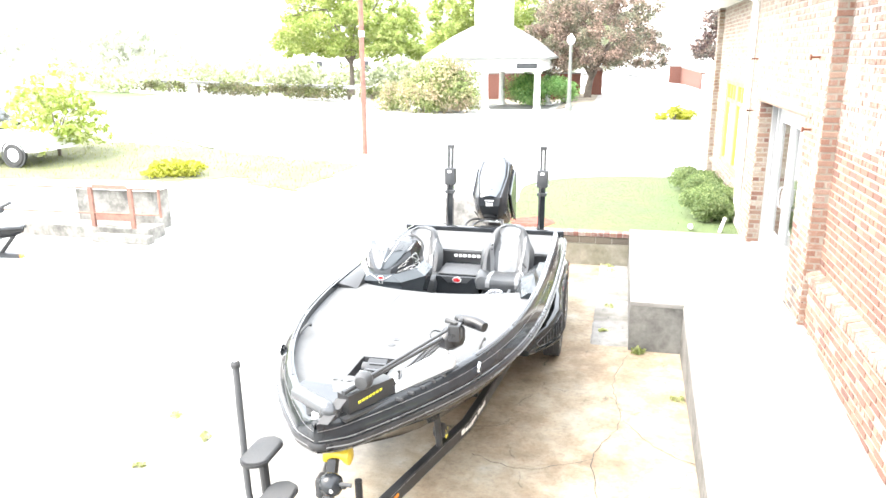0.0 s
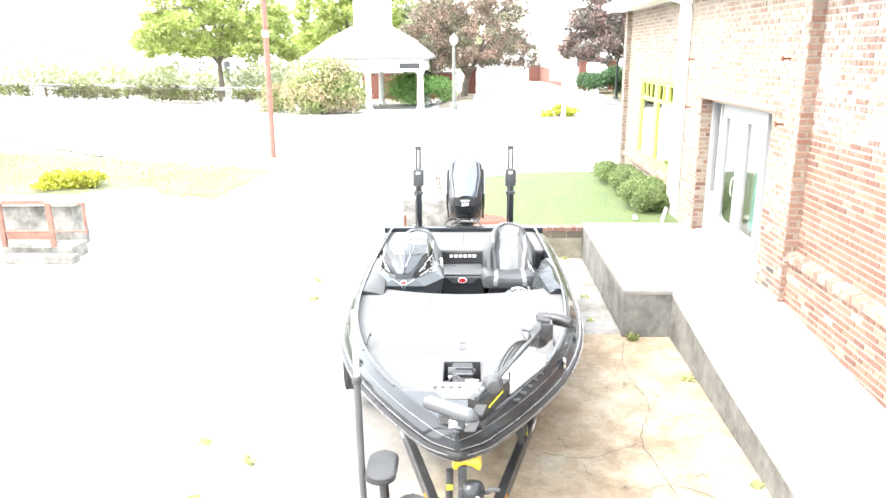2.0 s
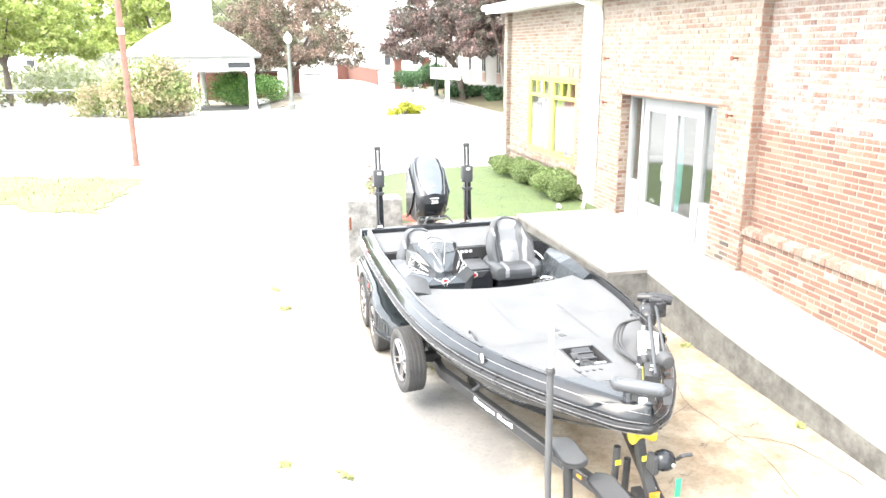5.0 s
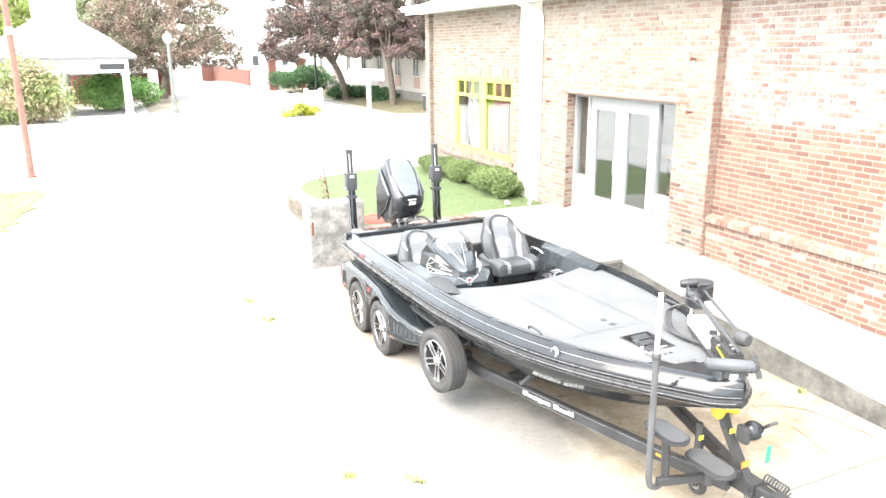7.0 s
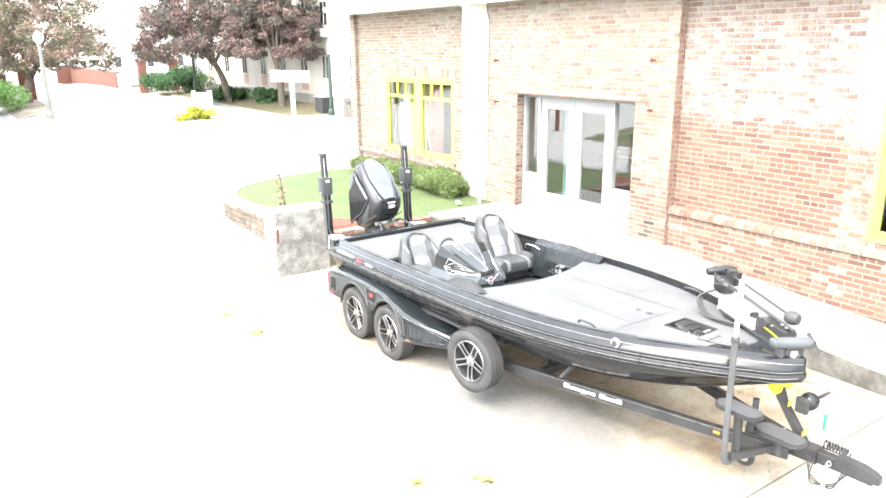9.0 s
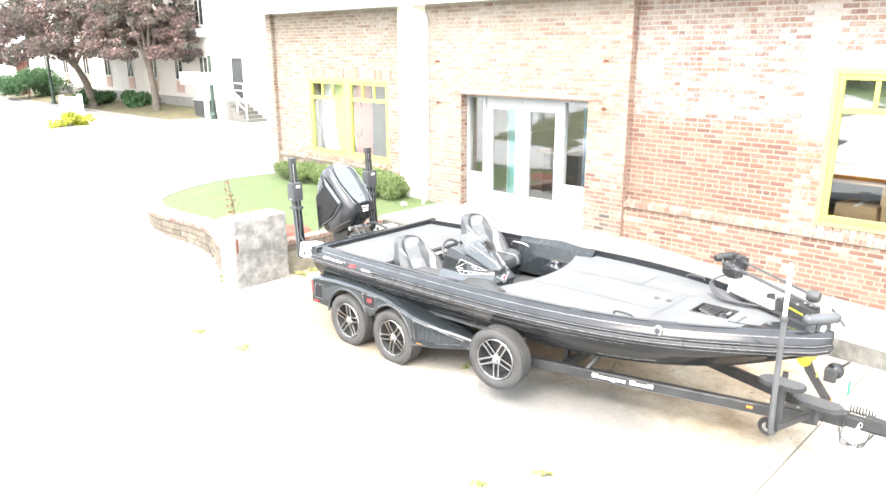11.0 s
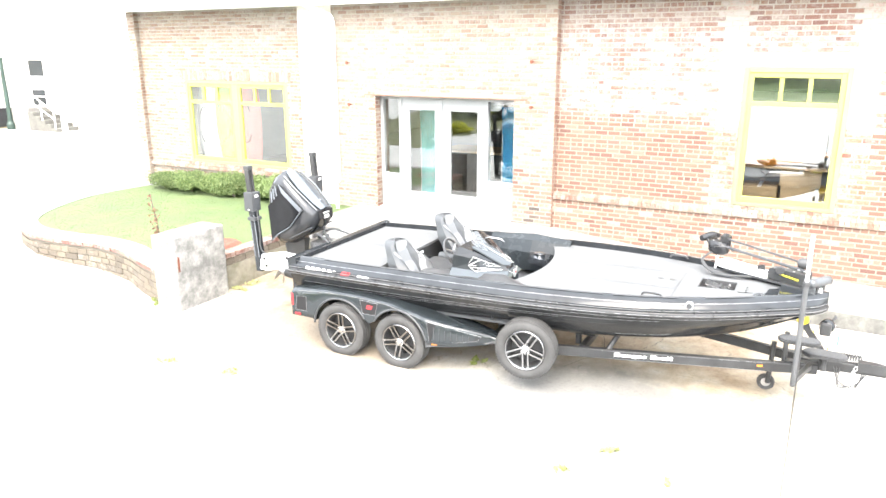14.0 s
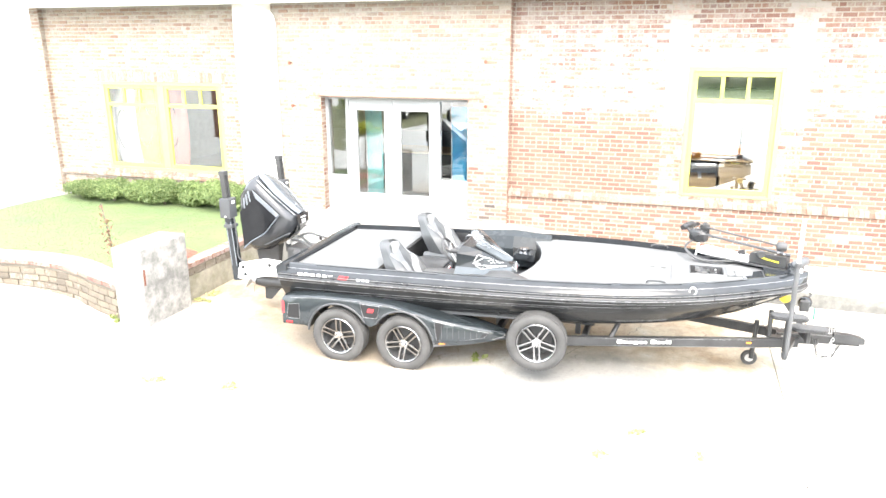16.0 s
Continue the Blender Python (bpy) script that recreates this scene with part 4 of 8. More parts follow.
part("steering_column", tube([(C - 0.55, 7.72, 1.38), (C - 0.55, 8.01, 1.35)], 0.03), PLASTIC, sw)
part("side_pod", loft([[(C - 1.03 + dx, y, z) for dx, z in ((-0.02, 1.22), (0.1, 1.2 + 0.06 * k), (0.2, 1.17 + 0.07 * k), (0.24, 1.1), (0.2, 0.9), (-0.02, 0.9))] for y, k in ((6.95, 0), (7.2, 1.2), (7.6, 1.0), (8.2, 0.3))]), BLACK, boat, "", True)
# passenger side pod with locker, grab bar and chrome cup
pod = part("side_pod", loft([[(C + 1.05 - dx, y, z) for dx, z in ((-0.02, 1.235), (0.04, 1.235 + 0.05 * k), (0.1 + 0.08 * k, 1.185 + 0.04 * k), (0.16 + 0.09 * k, 1.06), (0.22, 0.8), (-0.02, 0.8))] for y, k in ((6.98, 0.1), (7.2, 0.5), (7.5, 1.0), (7.72, 0.7), (8.15, 0.0))]), SLATE, boat, "grey faceted passenger console")
# black panel gives the shade of a locker opening that isn't modelled
part("locker_recess", box(C + 0.735, C + 0.765, 7.2, 7.48, 0.96, 1.1, 0.006), BLACK, pod)
part("grab_bar", tube(smooth_line([(C + 0.84, 7.9, 1.14), (C + 0.80, 7.95, 1.2), (C + 0.80, 8.15, 1.2), (C + 0.84, 8.2, 1.14)], 4), 0.013, sides=8), CHROME, boat, "chrome grab bar")
part("glove_box", prism([(C + 0.43, 7.12), (C + 0.78, 7.16), (C + 0.74, 7.44), (C + 0.5, 7.42)], 0.99, 1.085, bevel=0.02), BLACK_GLOSS, boat, "glossy dark storage tray")
part("cup_holder", lathe([(0.0, 0.0), (0.045, 0.0), (0.05, 0.045), (0.075, 0.05), (0.075, 0.0)], (C + 0.62, 7.3, 1.075)), CHROME, boat, "bright cup holder", True)
part("throttle", tube(smooth_line([(C - 0.27, 7.82, 1.1), (C - 0.24, 7.86, 1.2), (C - 0.25, 7.93, 1.3)], 4), 0.018, sides=8), STEEL, boat)
# cleats, lights, badges, non-skid strips
for s, y in ((-1, 5.13), (1, 5.13)):
    yb = y
    bx = C + s * (half(yb) - 0.034)
    bd = part("badge", lathe([(0.0, 0.012 * s), (0.045, 0.01 * s), (0.05, -0.01 * s)], (bx + 0.006 * s, yb, top_z(yb) - 0.07), "x"), CHROME, boat, "round chrome badge")
    part("emblem", lathe([(0.0, 0.003 * s), (0.028, 0.003 * s), (0.03, -0.002 * s)], (bx + 0.0165 * s, yb, top_z(yb) - 0.07), "x"), GREY_PLASTIC, bd)
for s in (-1, 1):
    for y0, y1 in ((4.55, 5.0), (5.25, 5.9), (6.0, 7.1), (8.0, 9.6)):
        part("grip_strip", loft([[(C + s * (half(y) - 0.128), y, top_z(y) - 0.002), (C + s * (half(y) - 0.108), y, top_z(y) - 0.008)] for y in np.linspace(y0, y1, 12)], closed=False), PLASTIC, boat)
    part("cleat", tube(smooth_line([(C + s * (half(5.5) - 0.2), 5.42, top_z(5.5) - 0.03), (C + s * (half(5.5) - 0.2), 5.45, top_z(5.5)), (C + s * (half(5.5) - 0.2), 5.6, top_z(5.5)), (C + s * (half(5.5) - 0.2), 5.63, top_z(5.5) - 0.03)], 3), 0.012, sides=6), PLASTIC, boat)
# stern lettering, as plain marks
zc = 1.075
for k in range(6):
    part("letter_bar", box(C - 1.193, C - 1.184, 9.75 - k * 0.085, 9.805 - k * 0.085, zc - 0.016, zc + 0.016), LETTER, boat, "white lettering mark on the hull side")
part("letter_bar", prism([(9.14, zc - 0.024), (9.26, zc - 0.024), (9.23, zc + 0.028), (9.11, zc + 0.028)], C - 1.21, C - 1.196, axis="x"), RED, boat, "red emblem on the hull side")
for k in range(3):
    part("letter_bar", box(C - 1.212, C - 1.203, 8.96 - k * 0.06, 9.0 - k * 0.06, zc - 0.013, zc + 0.013), LETTER, boat, "white lettering mark on the hull side")
# foot pedal in its recess, and small deck fittings
dz = top_z(5.1) - 0.075
rec = part("pedal_recess", boxes([(C - 0.135, C - 0.125, 4.765, 5.155, dz - 0.16, dz + 0.008), (C + 0.17, C + 0.18, 4.765, 5.155, dz - 0.16, dz + 0.008), (C - 0.125, C + 0.17, 4.765, 4.775, dz - 0.16, dz + 0.008), (C - 0.125, C + 0.17, 5.145, 5.155, dz - 0.16, dz + 0.008)]), PLASTIC, boat, "black recessed foot pedal tray")
part("recess_floor", box(C - 0.125, C + 0.17, 4.775, 5.145, dz - 0.17, dz - 0.16), BLACK, rec)
part("foot_pedal", loft([[(C + 0.025 + 0.085 * u, 4.830 + 0.26 * t, dz - 0.06 + 0.07 * t + 0.015 * k) for u, k in ((-1, 0), (-0.9, 1), (0.9, 1), (1, 0))] for t in (0, 0.3, 0.7, 1)]), MOTOR_BLACK, rec, "black foot pedal")
for dx, dy, dzz, rr, ln, m in ((-0.02, 4.870, -0.05, 0.03, 0.05, PLASTIC), (0.11, 5.050, -0.045, 0.035, 0.04, GREY_PLASTIC), (0.1, 4.850, -0.02, 0.014, 0.1, STEEL), (-0.07, 4.930, -0.03, 0.016, 0.03, STEEL)):
    part("linkage", lathe([(0.0, -ln / 2), (rr * 0.8, -ln / 2), (rr, -ln / 3), (rr, ln / 3), (rr * 0.8, ln / 2), (0.0, ln / 2)], (C + dx, dy, dz + dzz), "x"), m, rec)
part("pedal_rib", box(C - 0.03, C + 0.11, 4.920, 4.950, dz - 0.03, dz - 0.0, 0.006), MOTOR_BLACK, rec)
part("pedal_rib", box(C - 0.03, C + 0.11, 5.010, 5.030, dz - 0.01, dz + 0.014, 0.005), MOTOR_BLACK, rec)
part("linkage", tube(smooth_line([(C - 0.1, 4.810, dz - 0.05), (C - 0.06, 4.870, dz + 0.0), (C + 0.0, 4.850, dz + 0.01), (C + 0.05, 4.790, dz - 0.06)], 4), 0.007, sides=6), PLASTIC, rec)
part("pedal_wheel", lathe([(0.0, -0.03), (0.05, -0.03), (0.05, 0.03), (0.0, 0.03)], (C - 0.06, 5.030, dz - 0.04), "x"), PLASTIC, rec)
part("bow_plate", prism([(C - 0.14, 4.46), (C + 0.1, 4.46), (C + 0.19, 4.74), (C - 0.2, 4.74)], top_z(4.6) - 0.076, top_z(4.6) - 0.066, bevel=0.003), CARPET, boat)
part("bow_trim", prism([(-2.3, 4.49), (-2.27, 4.6), (-2.03, 4.57), (-1.98, 4.46), (-1.8, 4.44), (-1.74, 4.34), (-2.06, 4.34)], top_z(4.5) - 0.078, top_z(4.5) - 0.068, bevel=0.003), BLACK_GLOSS, boat, "glossy black inlay beside the pedal tray")
for k in range(4):
    part("switch", box(C - 0.19 + 0.06 * k, C - 0.165 + 0.06 * k, 4.64, 4.665, top_z(4.6) - 0.066, top_z(4.6) - 0.06, 0.002), PLASTIC, boat)
for x, y in ((C + 0.02, 5.46), (C + 0.02, 5.59)):
    part("deck_socket", lathe([(0.0, 0.002), (0.02, 0.002), (0.03, 0.004), (0.032, 0.0)], (x, y, top_z(y) - 0.074)), PLASTIC, boat)
boat.rotation_euler.z = YAW


# ---- trailer ----
trailer = thing("boat_trailer", (C, 7.2, 0.0), "black tandem-axle boat trailer parked on the driveway", "trailer")


def beam(points, w, h, material=BLACK, bm=None):
    """A rectangular steel section along points in plan."""
    pts = [Vector(p) for p in points]
    rings = []
    for i, p in enumerate(pts):
        d = (pts[min(i + 1, len(pts) - 1)] - pts[max(i - 1, 0)])
        d.z = 0
        d.normalize()
        n = Vector((-d.y, d.x, 0))
        b = 0.008
        rings.append([p + n * x + Vector((0, 0, z)) for x, z in ((-w / 2, -h / 2 + b), (-w / 2 + b, -h / 2), (w / 2 - b, -h / 2), (w / 2, -h / 2 + b), (w / 2, h / 2 - b), (w / 2 - b, h / 2), (-w / 2 + b, h / 2), (-w / 2, h / 2 - b))])
    return loft(rings, bm)


RZ = 0.44
for s in (-1, 1):
    if s < 0:
        way_in = [(C - 0.83, 7.3, RZ), (C - 0.815, 6.55, RZ), (C - 0.712, 6.2, RZ), (C - 0.54, 5.6, RZ), (C - 0.19, 4.37, RZ), (C - 0.03, 3.88, RZ)]
    else:
        way_in = [(C + 0.82, 7.3, RZ), (C + 0.79, 6.95, RZ), (C + 0.71, 6.2, RZ), (C + 0.64, 5.6, RZ), (C + 0.295, 4.37, RZ), (C + 0.15, 3.88, RZ)]
    part("frame_rail", beam([(C + s * 0.80, 9.95, RZ)] + way_in, 0.075, 0.11), BLACK, trailer, "black painted steel side rail", True)

    def rail_at(y):
        """Centre of the rail at y and its direction towards the stern."""
        k = next(n for n in range(len(way_in) - 1) if way_in[n + 1][1] <= y)
        p, r = Vector(way_in[k + 1]), Vector(way_in[k])
        return p.lerp(r, (y - p.y) / (r.y - p.y)), (r - p).normalized()

    base, d = rail_at(4.38)
    out = Vector((d.y, -d.x, 0)) * s
    # white name on the rail, as plain marks of letter size, and its pinstripes
    for k, (u, w, lo, hi) in enumerate(((0.0, 0.06, 0.0, 0.044), (0.072, 0.048, 0.0, 0.03), (0.13, 0.05, 0.0, 0.03), (0.19, 0.046, -0.01, 0.03), (0.246, 0.044, 0.0, 0.03), (0.3, 0.036, 0.0, 0.03),
                                        (0.38, 0.058, 0.0, 0.044), (0.446, 0.036, 0.0, 0.03), (0.492, 0.048, 0.0, 0.03), (0.55, 0.024, 0.0, 0.042), (0.584, 0.024, 0.0, 0.044))):
        y = 5.92 - u if s < 0 else 5.45 + u
        a, da = rail_at(y)
        b, _ = rail_at(y - w if s < 0 else y + w)
        oa = Vector((da.y, -da.x, 0)) * s
        part("letter_bar", loft([[p + oa * 0.0375 + Vector((0, 0, lo - 0.015)), p + oa * 0.0405 + Vector((0, 0, lo - 0.015)), p + oa * 0.0405 + Vector((0, 0, hi - 0.015)), p + oa * 0.0375 + Vector((0, 0, hi - 0.015))] for p in (a, b)]), LETTER, trailer, "white lettering mark on the rail")
    for z in (0.046, -0.048):
        line = []
        for y in (4.38, 5.0, 5.599, 5.601, 6.15):
            p, dp = rail_at(y)
            line.append(p + Vector((dp.y, -dp.x, 0)) * s * 0.0378 + Vector((0, 0, z)))
        part("pinstripe", tube(line, 0.0022, sides=4), SILVER, trailer)
    q = base + d * 0.06 + out * 0.036
    part("marker_lamp", loft([[q - d * 0.03, q + out * 0.012 - d * 0.028, q + out * 0.012 - d * 0.028 + Vector((0, 0, 0.022)), q - d * 0.03 + Vector((0, 0, 0.022))], [q + d * 0.03, q + out * 0.012 + d * 0.028, q + out * 0.012 + d * 0.028 + Vector((0, 0, 0.022)), q + d * 0.03 + Vector((0, 0, 0.022))]]), AMBER, trailer, "amber side marker lamp")
    part("bunk", beam([(C + s * 0.42, 9.9, 0.55), (C + s * 0.42, 6.2, 0.56)], 0.09, 0.06), DARK_CARPET, trailer)
    for y in (6.4, 7.4, 9.7):
        part("bunk_bracket", box(C + s * 0.42 - 0.03, C + s * 0.42 + 0.03, y - 0.03, y + 0.03, 0.4, 0.53), BLACK, trailer)
    for y, z in ((9.25, 0.335), (8.39, 0.335)):
        part("axle", tube([(C, y, z), (C + s * 1.13, y, z)], 0.035), BLACK, trailer)
for y in (6.3, 7.35, 9.8):
    w = 0.8 if y > 7 else 0.62
    part("cross_member", beam([(C - w, y, RZ - 0.02), (C + w, y, RZ - 0.02)], 0.07, 0.09), BLACK, trailer)
part("support_arm", tube([(C - 0.66, 6.0, 0.46), (C - 0.5, 5.9, 0.66)], 0.03, sides=6), BLACK, trailer)
part("tongue", beam([(C + 0.06, 4.1, RZ + 0.03), (C + 0.03, 3.22, RZ + 0.07)], 0.085, 0.105), BLACK, trailer, "black steel tongue", True)
part("tongue_sleeve", beam([(C + 0.06, 3.98, RZ + 0.03), (C + 0.05, 3.66, RZ + 0.05)], 0.13, 0.13), BLACK, trailer)
part("coupler", loft([[(C + 0.015 + u, y, 0.52 + z) for u, z in ((-w, -0.03), (-w * 0.8, h), (w * 0.8, h), (w, -0.03))] for y, w, h in ((3.5, 0.06, 0.07), (3.32, 0.055, 0.07), (3.22, 0.05, 0.05), (3.17, 0.03, 0.03))]), BLACK, trailer)
for s in (-1, 1):
    part("gusset", prism([(C + 0.06 + s * 0.03, 3.86), (C + 0.06 + s * 0.13, 3.88), (C + 0.06 + s * 0.2, 4.2), (C + 0.06 + s * 0.1, 4.2)], RZ + 0.056, RZ + 0.068), BLACK, trailer)
    part("bolt", lathe([(0.0, 0.0), (0.012, 0.0), (0.012, 0.01), (0.0, 0.012)], (C + 0.06 + s * 0.13, 4.05, RZ + 0.068)), STEEL, trailer)

# winch post, bow roller and winch
post = part("winch_post", loft([[(C + 0.03 + u * w, y + v * 0.035, z) for u, v in ((-1, -1), (1, -1), (1, 1), (-1, 1))] for y, z, w in ((3.78, 0.54, 0.036), (4.02, 0.86, 0.03), (4.06, 0.96, 0.03))]), BLACK, trailer, "black steel winch post")
part("roller", lathe([(0.0, -0.1), (0.035, -0.1), (0.062, -0.088), (0.06, -0.07), (0.034, -0.03), (0.03, 0.0), (0.034, 0.03), (0.06, 0.07), (0.062, 0.088), (0.035, 0.1), (0.0, 0.1)], (C + 0.06, 4.07, 0.975), "x"), ROLLER_YELLOW, post, "yellow plastic bow roller", True)
part("reflector", box(C - 0.01, C + 0.07, 3.795, 3.805, 0.62, 0.67), AMBER, post, "orange reflector")
part("warning_label", box(C + 0.005, C + 0.055, 3.95, 3.958, 0.83, 0.87), LETTER_YELLOW, post, "yellow warning label")
winch = part("winch", lathe([(0.0, -0.05), (0.05, -0.05), (0.068, -0.04), (0.068, -0.03), (0.04, -0.025), (0.04, 0.03), (0.068, 0.035), (0.068, 0.045), (0.05, 0.06), (0.0, 0.06)], (C + 0.09, 3.84, 0.89), "x"), PLASTIC, post, "black strap winch", True)
part("gearbox", box(C + 0.0, C + 0.05, 3.79, 3.9, 0.81, 0.95, 0.02), BLACK, winch)
part("winch_cover", lathe([(0.0, -0.075), (0.03, -0.073), (0.058, -0.06), (0.074, -0.03), (0.078, 0.0), (0.074, 0.03), (0.058, 0.06), (0.03, 0.075), (0.0, 0.077)], (C + 0.1, 3.83, 0.9), "x", sides=20), BLACK_GLOSS, winch, "black rounded winch cover", True)
part("cover_bolt", lathe([(0.0, -0.006), (0.012, -0.005), (0.014, 0.0)], (C + 0.13, 3.754, 0.9), "y"), STEEL, winch)
part("crank", tube(smooth_line([(C + 0.15, 3.82, 0.9), (C + 0.2, 3.82, 0.9), (C + 0.2, 3.76, 0.96), (C + 0.27, 3.76, 0.96)], 4), 0.014, sides=8), PLASTIC, winch)
part("strap", box(C + 0.13, C + 0.17, 3.70, 3.712, 0.68, 0.82, 0.003), GREEN_CLOTH, winch, "green webbing strap end")
part("hand_grip", tube([(C - 0.07, 4.2, 0.46), (C - 0.06, 4.2, 0.82)], 0.027), PLASTIC, trailer)
part("warning_label", box(C - 0.085, C - 0.04, 4.168, 4.174, 0.68, 0.72), LETTER_YELLOW, trailer, "yellow warning label")

# boarding steps and guide post
POST_FOAM = mat("grey_post_foam", (0.06, 0.062, 0.064), 0.8, 0.0, 0.2, 5, 90, 0.3)
for x, y, z, r, w in ((-2.38, 4.08, 0.93, 0.20, 0.095), (-2.17, 3.83, 0.74, 0.21, 0.10)):
    outline = [(x + (w + 0.01) * math.sin(a), y + (r - w) * (1 if math.cos(a) > 0 else -1) + w * math.cos(a)) for a in np.linspace(0.01, math.tau - 0.01, 26)]
    st = part("step", prism(outline, z - 0.035, z, bevel=0.008), BLACK, trailer, "oval black boarding step")
    inner = [(x + (w - 0.008) * math.sin(a), y + (r - w) * (1 if math.cos(a) > 0 else -1) + (w - 0.015) * math.cos(a)) for a in np.linspace(0.01, math.tau - 0.01, 26)]
    part("grip_pad", prism(inner, z - 0.001, z + 0.004), TREAD_PAD, st)
part("step_post", tube([(-2.36, 4.08, 0.5), (-2.38, 4.08, 0.9)], 0.035), BLACK, trailer)
part("step_arm", beam([(-2.44, 4.08, 0.5), (-2.0, 3.95, 0.5)], 0.05, 0.07), BLACK, trailer)
part("step_arm", beam([(-2.17, 3.83, 0.62), (-1.86, 3.83, 0.56)], 0.07, 0.08), BLACK, trailer)
part("step_arm", tube([(-2.17, 3.83, 0.55), (-2.17, 3.83, 0.71)], 0.03), BLACK, trailer)
g = part("guide_post", tube(smooth_line([(-2.36, 4.09, 0.47), (-2.44, 4.09, 0.45), (-2.505, 4.09, 0.50), (-2.52, 4.09, 0.7), (-2.525, 4.09, 1.1), (-2.53, 4.09, 1.56)], 4), 0.025, sides=12), POST_FOAM, trailer, "grey foam-wrapped guide post", True)
part("post_cap", lathe([(0.0, 0.02), (0.026, 0.02), (0.034, 0.0), (0.032, -0.03)], (-2.53, 4.09, 1.57)), PLASTIC, g)
part("post_tip", tube([(-2.53, 4.09, 1.55), (-2.53, 4.09, 2.05)], 0.018), PVC, g, "white plastic upper end")

# jack wheel, chains and cable
jack = part("jack_wheel", lathe([(0.05, -0.025), (0.085, -0.028), (0.095, -0.01), (0.095, 0.01), (0.085, 0.028), (0.05, 0.025), (0.05, -0.025)], (-1.72, 4.36, 0.11), "x"), RUBBER, trailer, "small jack wheel", True)
part("rim", lathe([(0.0, -0.02), (0.05, -0.02), (0.05, 0.02), (0.0, 0.02)], (-1.72, 4.36, 0.11), "x"), STEEL, jack)
part("jack_leg", tube([(-1.76, 4.34, 0.12), (-1.76, 4.32, 0.62)], 0.028), BLACK, trailer)
coil = [(-1.76 + 0.035 * math.cos(a * 1.0), 3.66 - 0.004 * a, 0.585 + 0.035 * math.sin(a)) for a in np.linspace(0, 50, 160)]
part("coiled_cable", tube(coil, 0.007, sides=5), PLASTIC, trailer, "black coiled brake cable")
for k in range(3):
    loop = smooth_line([(-1.9, 3.72 - 0.03 * k, 0.5), (-1.93, 3.66, 0.36 - 0.03 * k), (-1.9, 3.5, 0.30 + 0.02 * k), (-1.86, 3.45 - 0.02 * k, 0.46)], 5)
    part("cable", tube(loop, 0.006, sides=5), PLASTIC, trailer)
for k in range(9):
    t = k / 8
    c0 = Vector((-1.95, 3.52 + 0.02 * math.sin(k), 0.54 - 0.2 * t))
    ring = [c0 + (Vector((0.014 * math.cos(a), 0, 0.024 * math.sin(a))) if k % 2 else Vector((0, 0.014 * math.cos(a), 0.024 * math.sin(a)))) for a in np.linspace(0, math.tau, 11)[:-1]]
    part("chain_link", tube(ring, 0.005, closed=True, sides=5), STEEL, trailer, "galvanised safety chain link")


# ---- wheels ----
RIM_SILVER = mat("brushed_alloy", (0.27, 0.27, 0.275), 0.2, 1.0, 0.15, 8, 200, 0.05)
FENDER = mat("black_teal_gelcoat", (0.017, 0.021, 0.0235), 0.05, 0.1, 0.2, 3, 300, 0.0, rvar=0.02, spec=0.55)
R = 0.347
tyre_profile = [(0.228, -0.075), (0.245, -0.095), (0.28, -0.105), (0.31, -0.102), (0.335, -0.088), (0.345, -0.07)]
for x in (-0.045, -0.0, 0.045):
    tyre_profile += [(0.347, x - 0.012), (0.339, x - 0.009), (0.339, x + 0.009), (0.347, x + 0.012)]
tyre_profile += [(0.345, 0.07), (0.335, 0.088), (0.31, 0.102), (0.28, 0.105), (0.245, 0.095), (0.228, 0.075), (0.228, -0.075)]


def mesh_of(name, bm, material, smooth=True):
    bmesh.ops.recalc_face_normals(bm, faces=bm.faces)
    me = bpy.data.meshes.new(name)
    bm.to_mesh(me)
    bm.free()
    if smooth:
        me.polygons.foreach_set("use_smooth", [True] * len(me.polygons))
        me.set_sharp_from_angle(angle=radians(35))
    me.materials.append(material)
    return me


bm = lathe(tyre_profile, (0, 0, 0), "x", sides=72)
for k in range(60):      # tread blocks at both shoulders
    a = k * math.tau / 60
    for s in (-1, 1):
        m = Matrix.Rotation(a, 4, "X") @ pose(s * 0.075, 0, 0.3395)
        box(-0.018, 0.018, -0.011, 0.011, -0.006, 0.0065, bm=bm, m=m)
TYRE = mesh_of("tyre", bm, RUBBER)
RIM = mesh_of("wheel", lathe([(0.0, 0.03), (0.18, 0.03), (0.203, -0.03), (0.21, -0.08), (0.225, -0.092), (0.233, -0.088), (0.233, 0.075)], (0, 0, 0), "x", sides=40), BLACK)
LIP = mesh_of("rim_lip", lathe([(0.212, -0.08), (0.215, -0.093), (0.227, -0.098), (0.234, -0.09), (0.234, -0.08)], (0, 0, 0), "x", sides=48), RIM_SILVER)
bm = bmesh.new()
for k in range(5):
    for d in (-0.03, 0.03):
        rings = []
        for r, w, x in ((0.03, 0.016, -0.055), (0.11, 0.0165, -0.066), (0.19, 0.019, -0.076), (0.217, 0.024, -0.084)):
            rings.append([(x, d - w * 0.8, r), (x - 0.014, d - w * 0.55, r), (x - 0.014, d + w * 0.55, r), (x, d + w * 0.8, r), (x + 0.022, d, r)])
        before = set(bm.verts)
        loft(rings, bm)
        bmesh.ops.rotate(bm, cent=(0, 0, 0), matrix=Matrix.Rotation(k * math.tau / 5, 3, "X"), verts=[v for v in bm.verts if v not in before])
SPOKES = mesh_of("spokes", bm, RIM_SILVER, False)
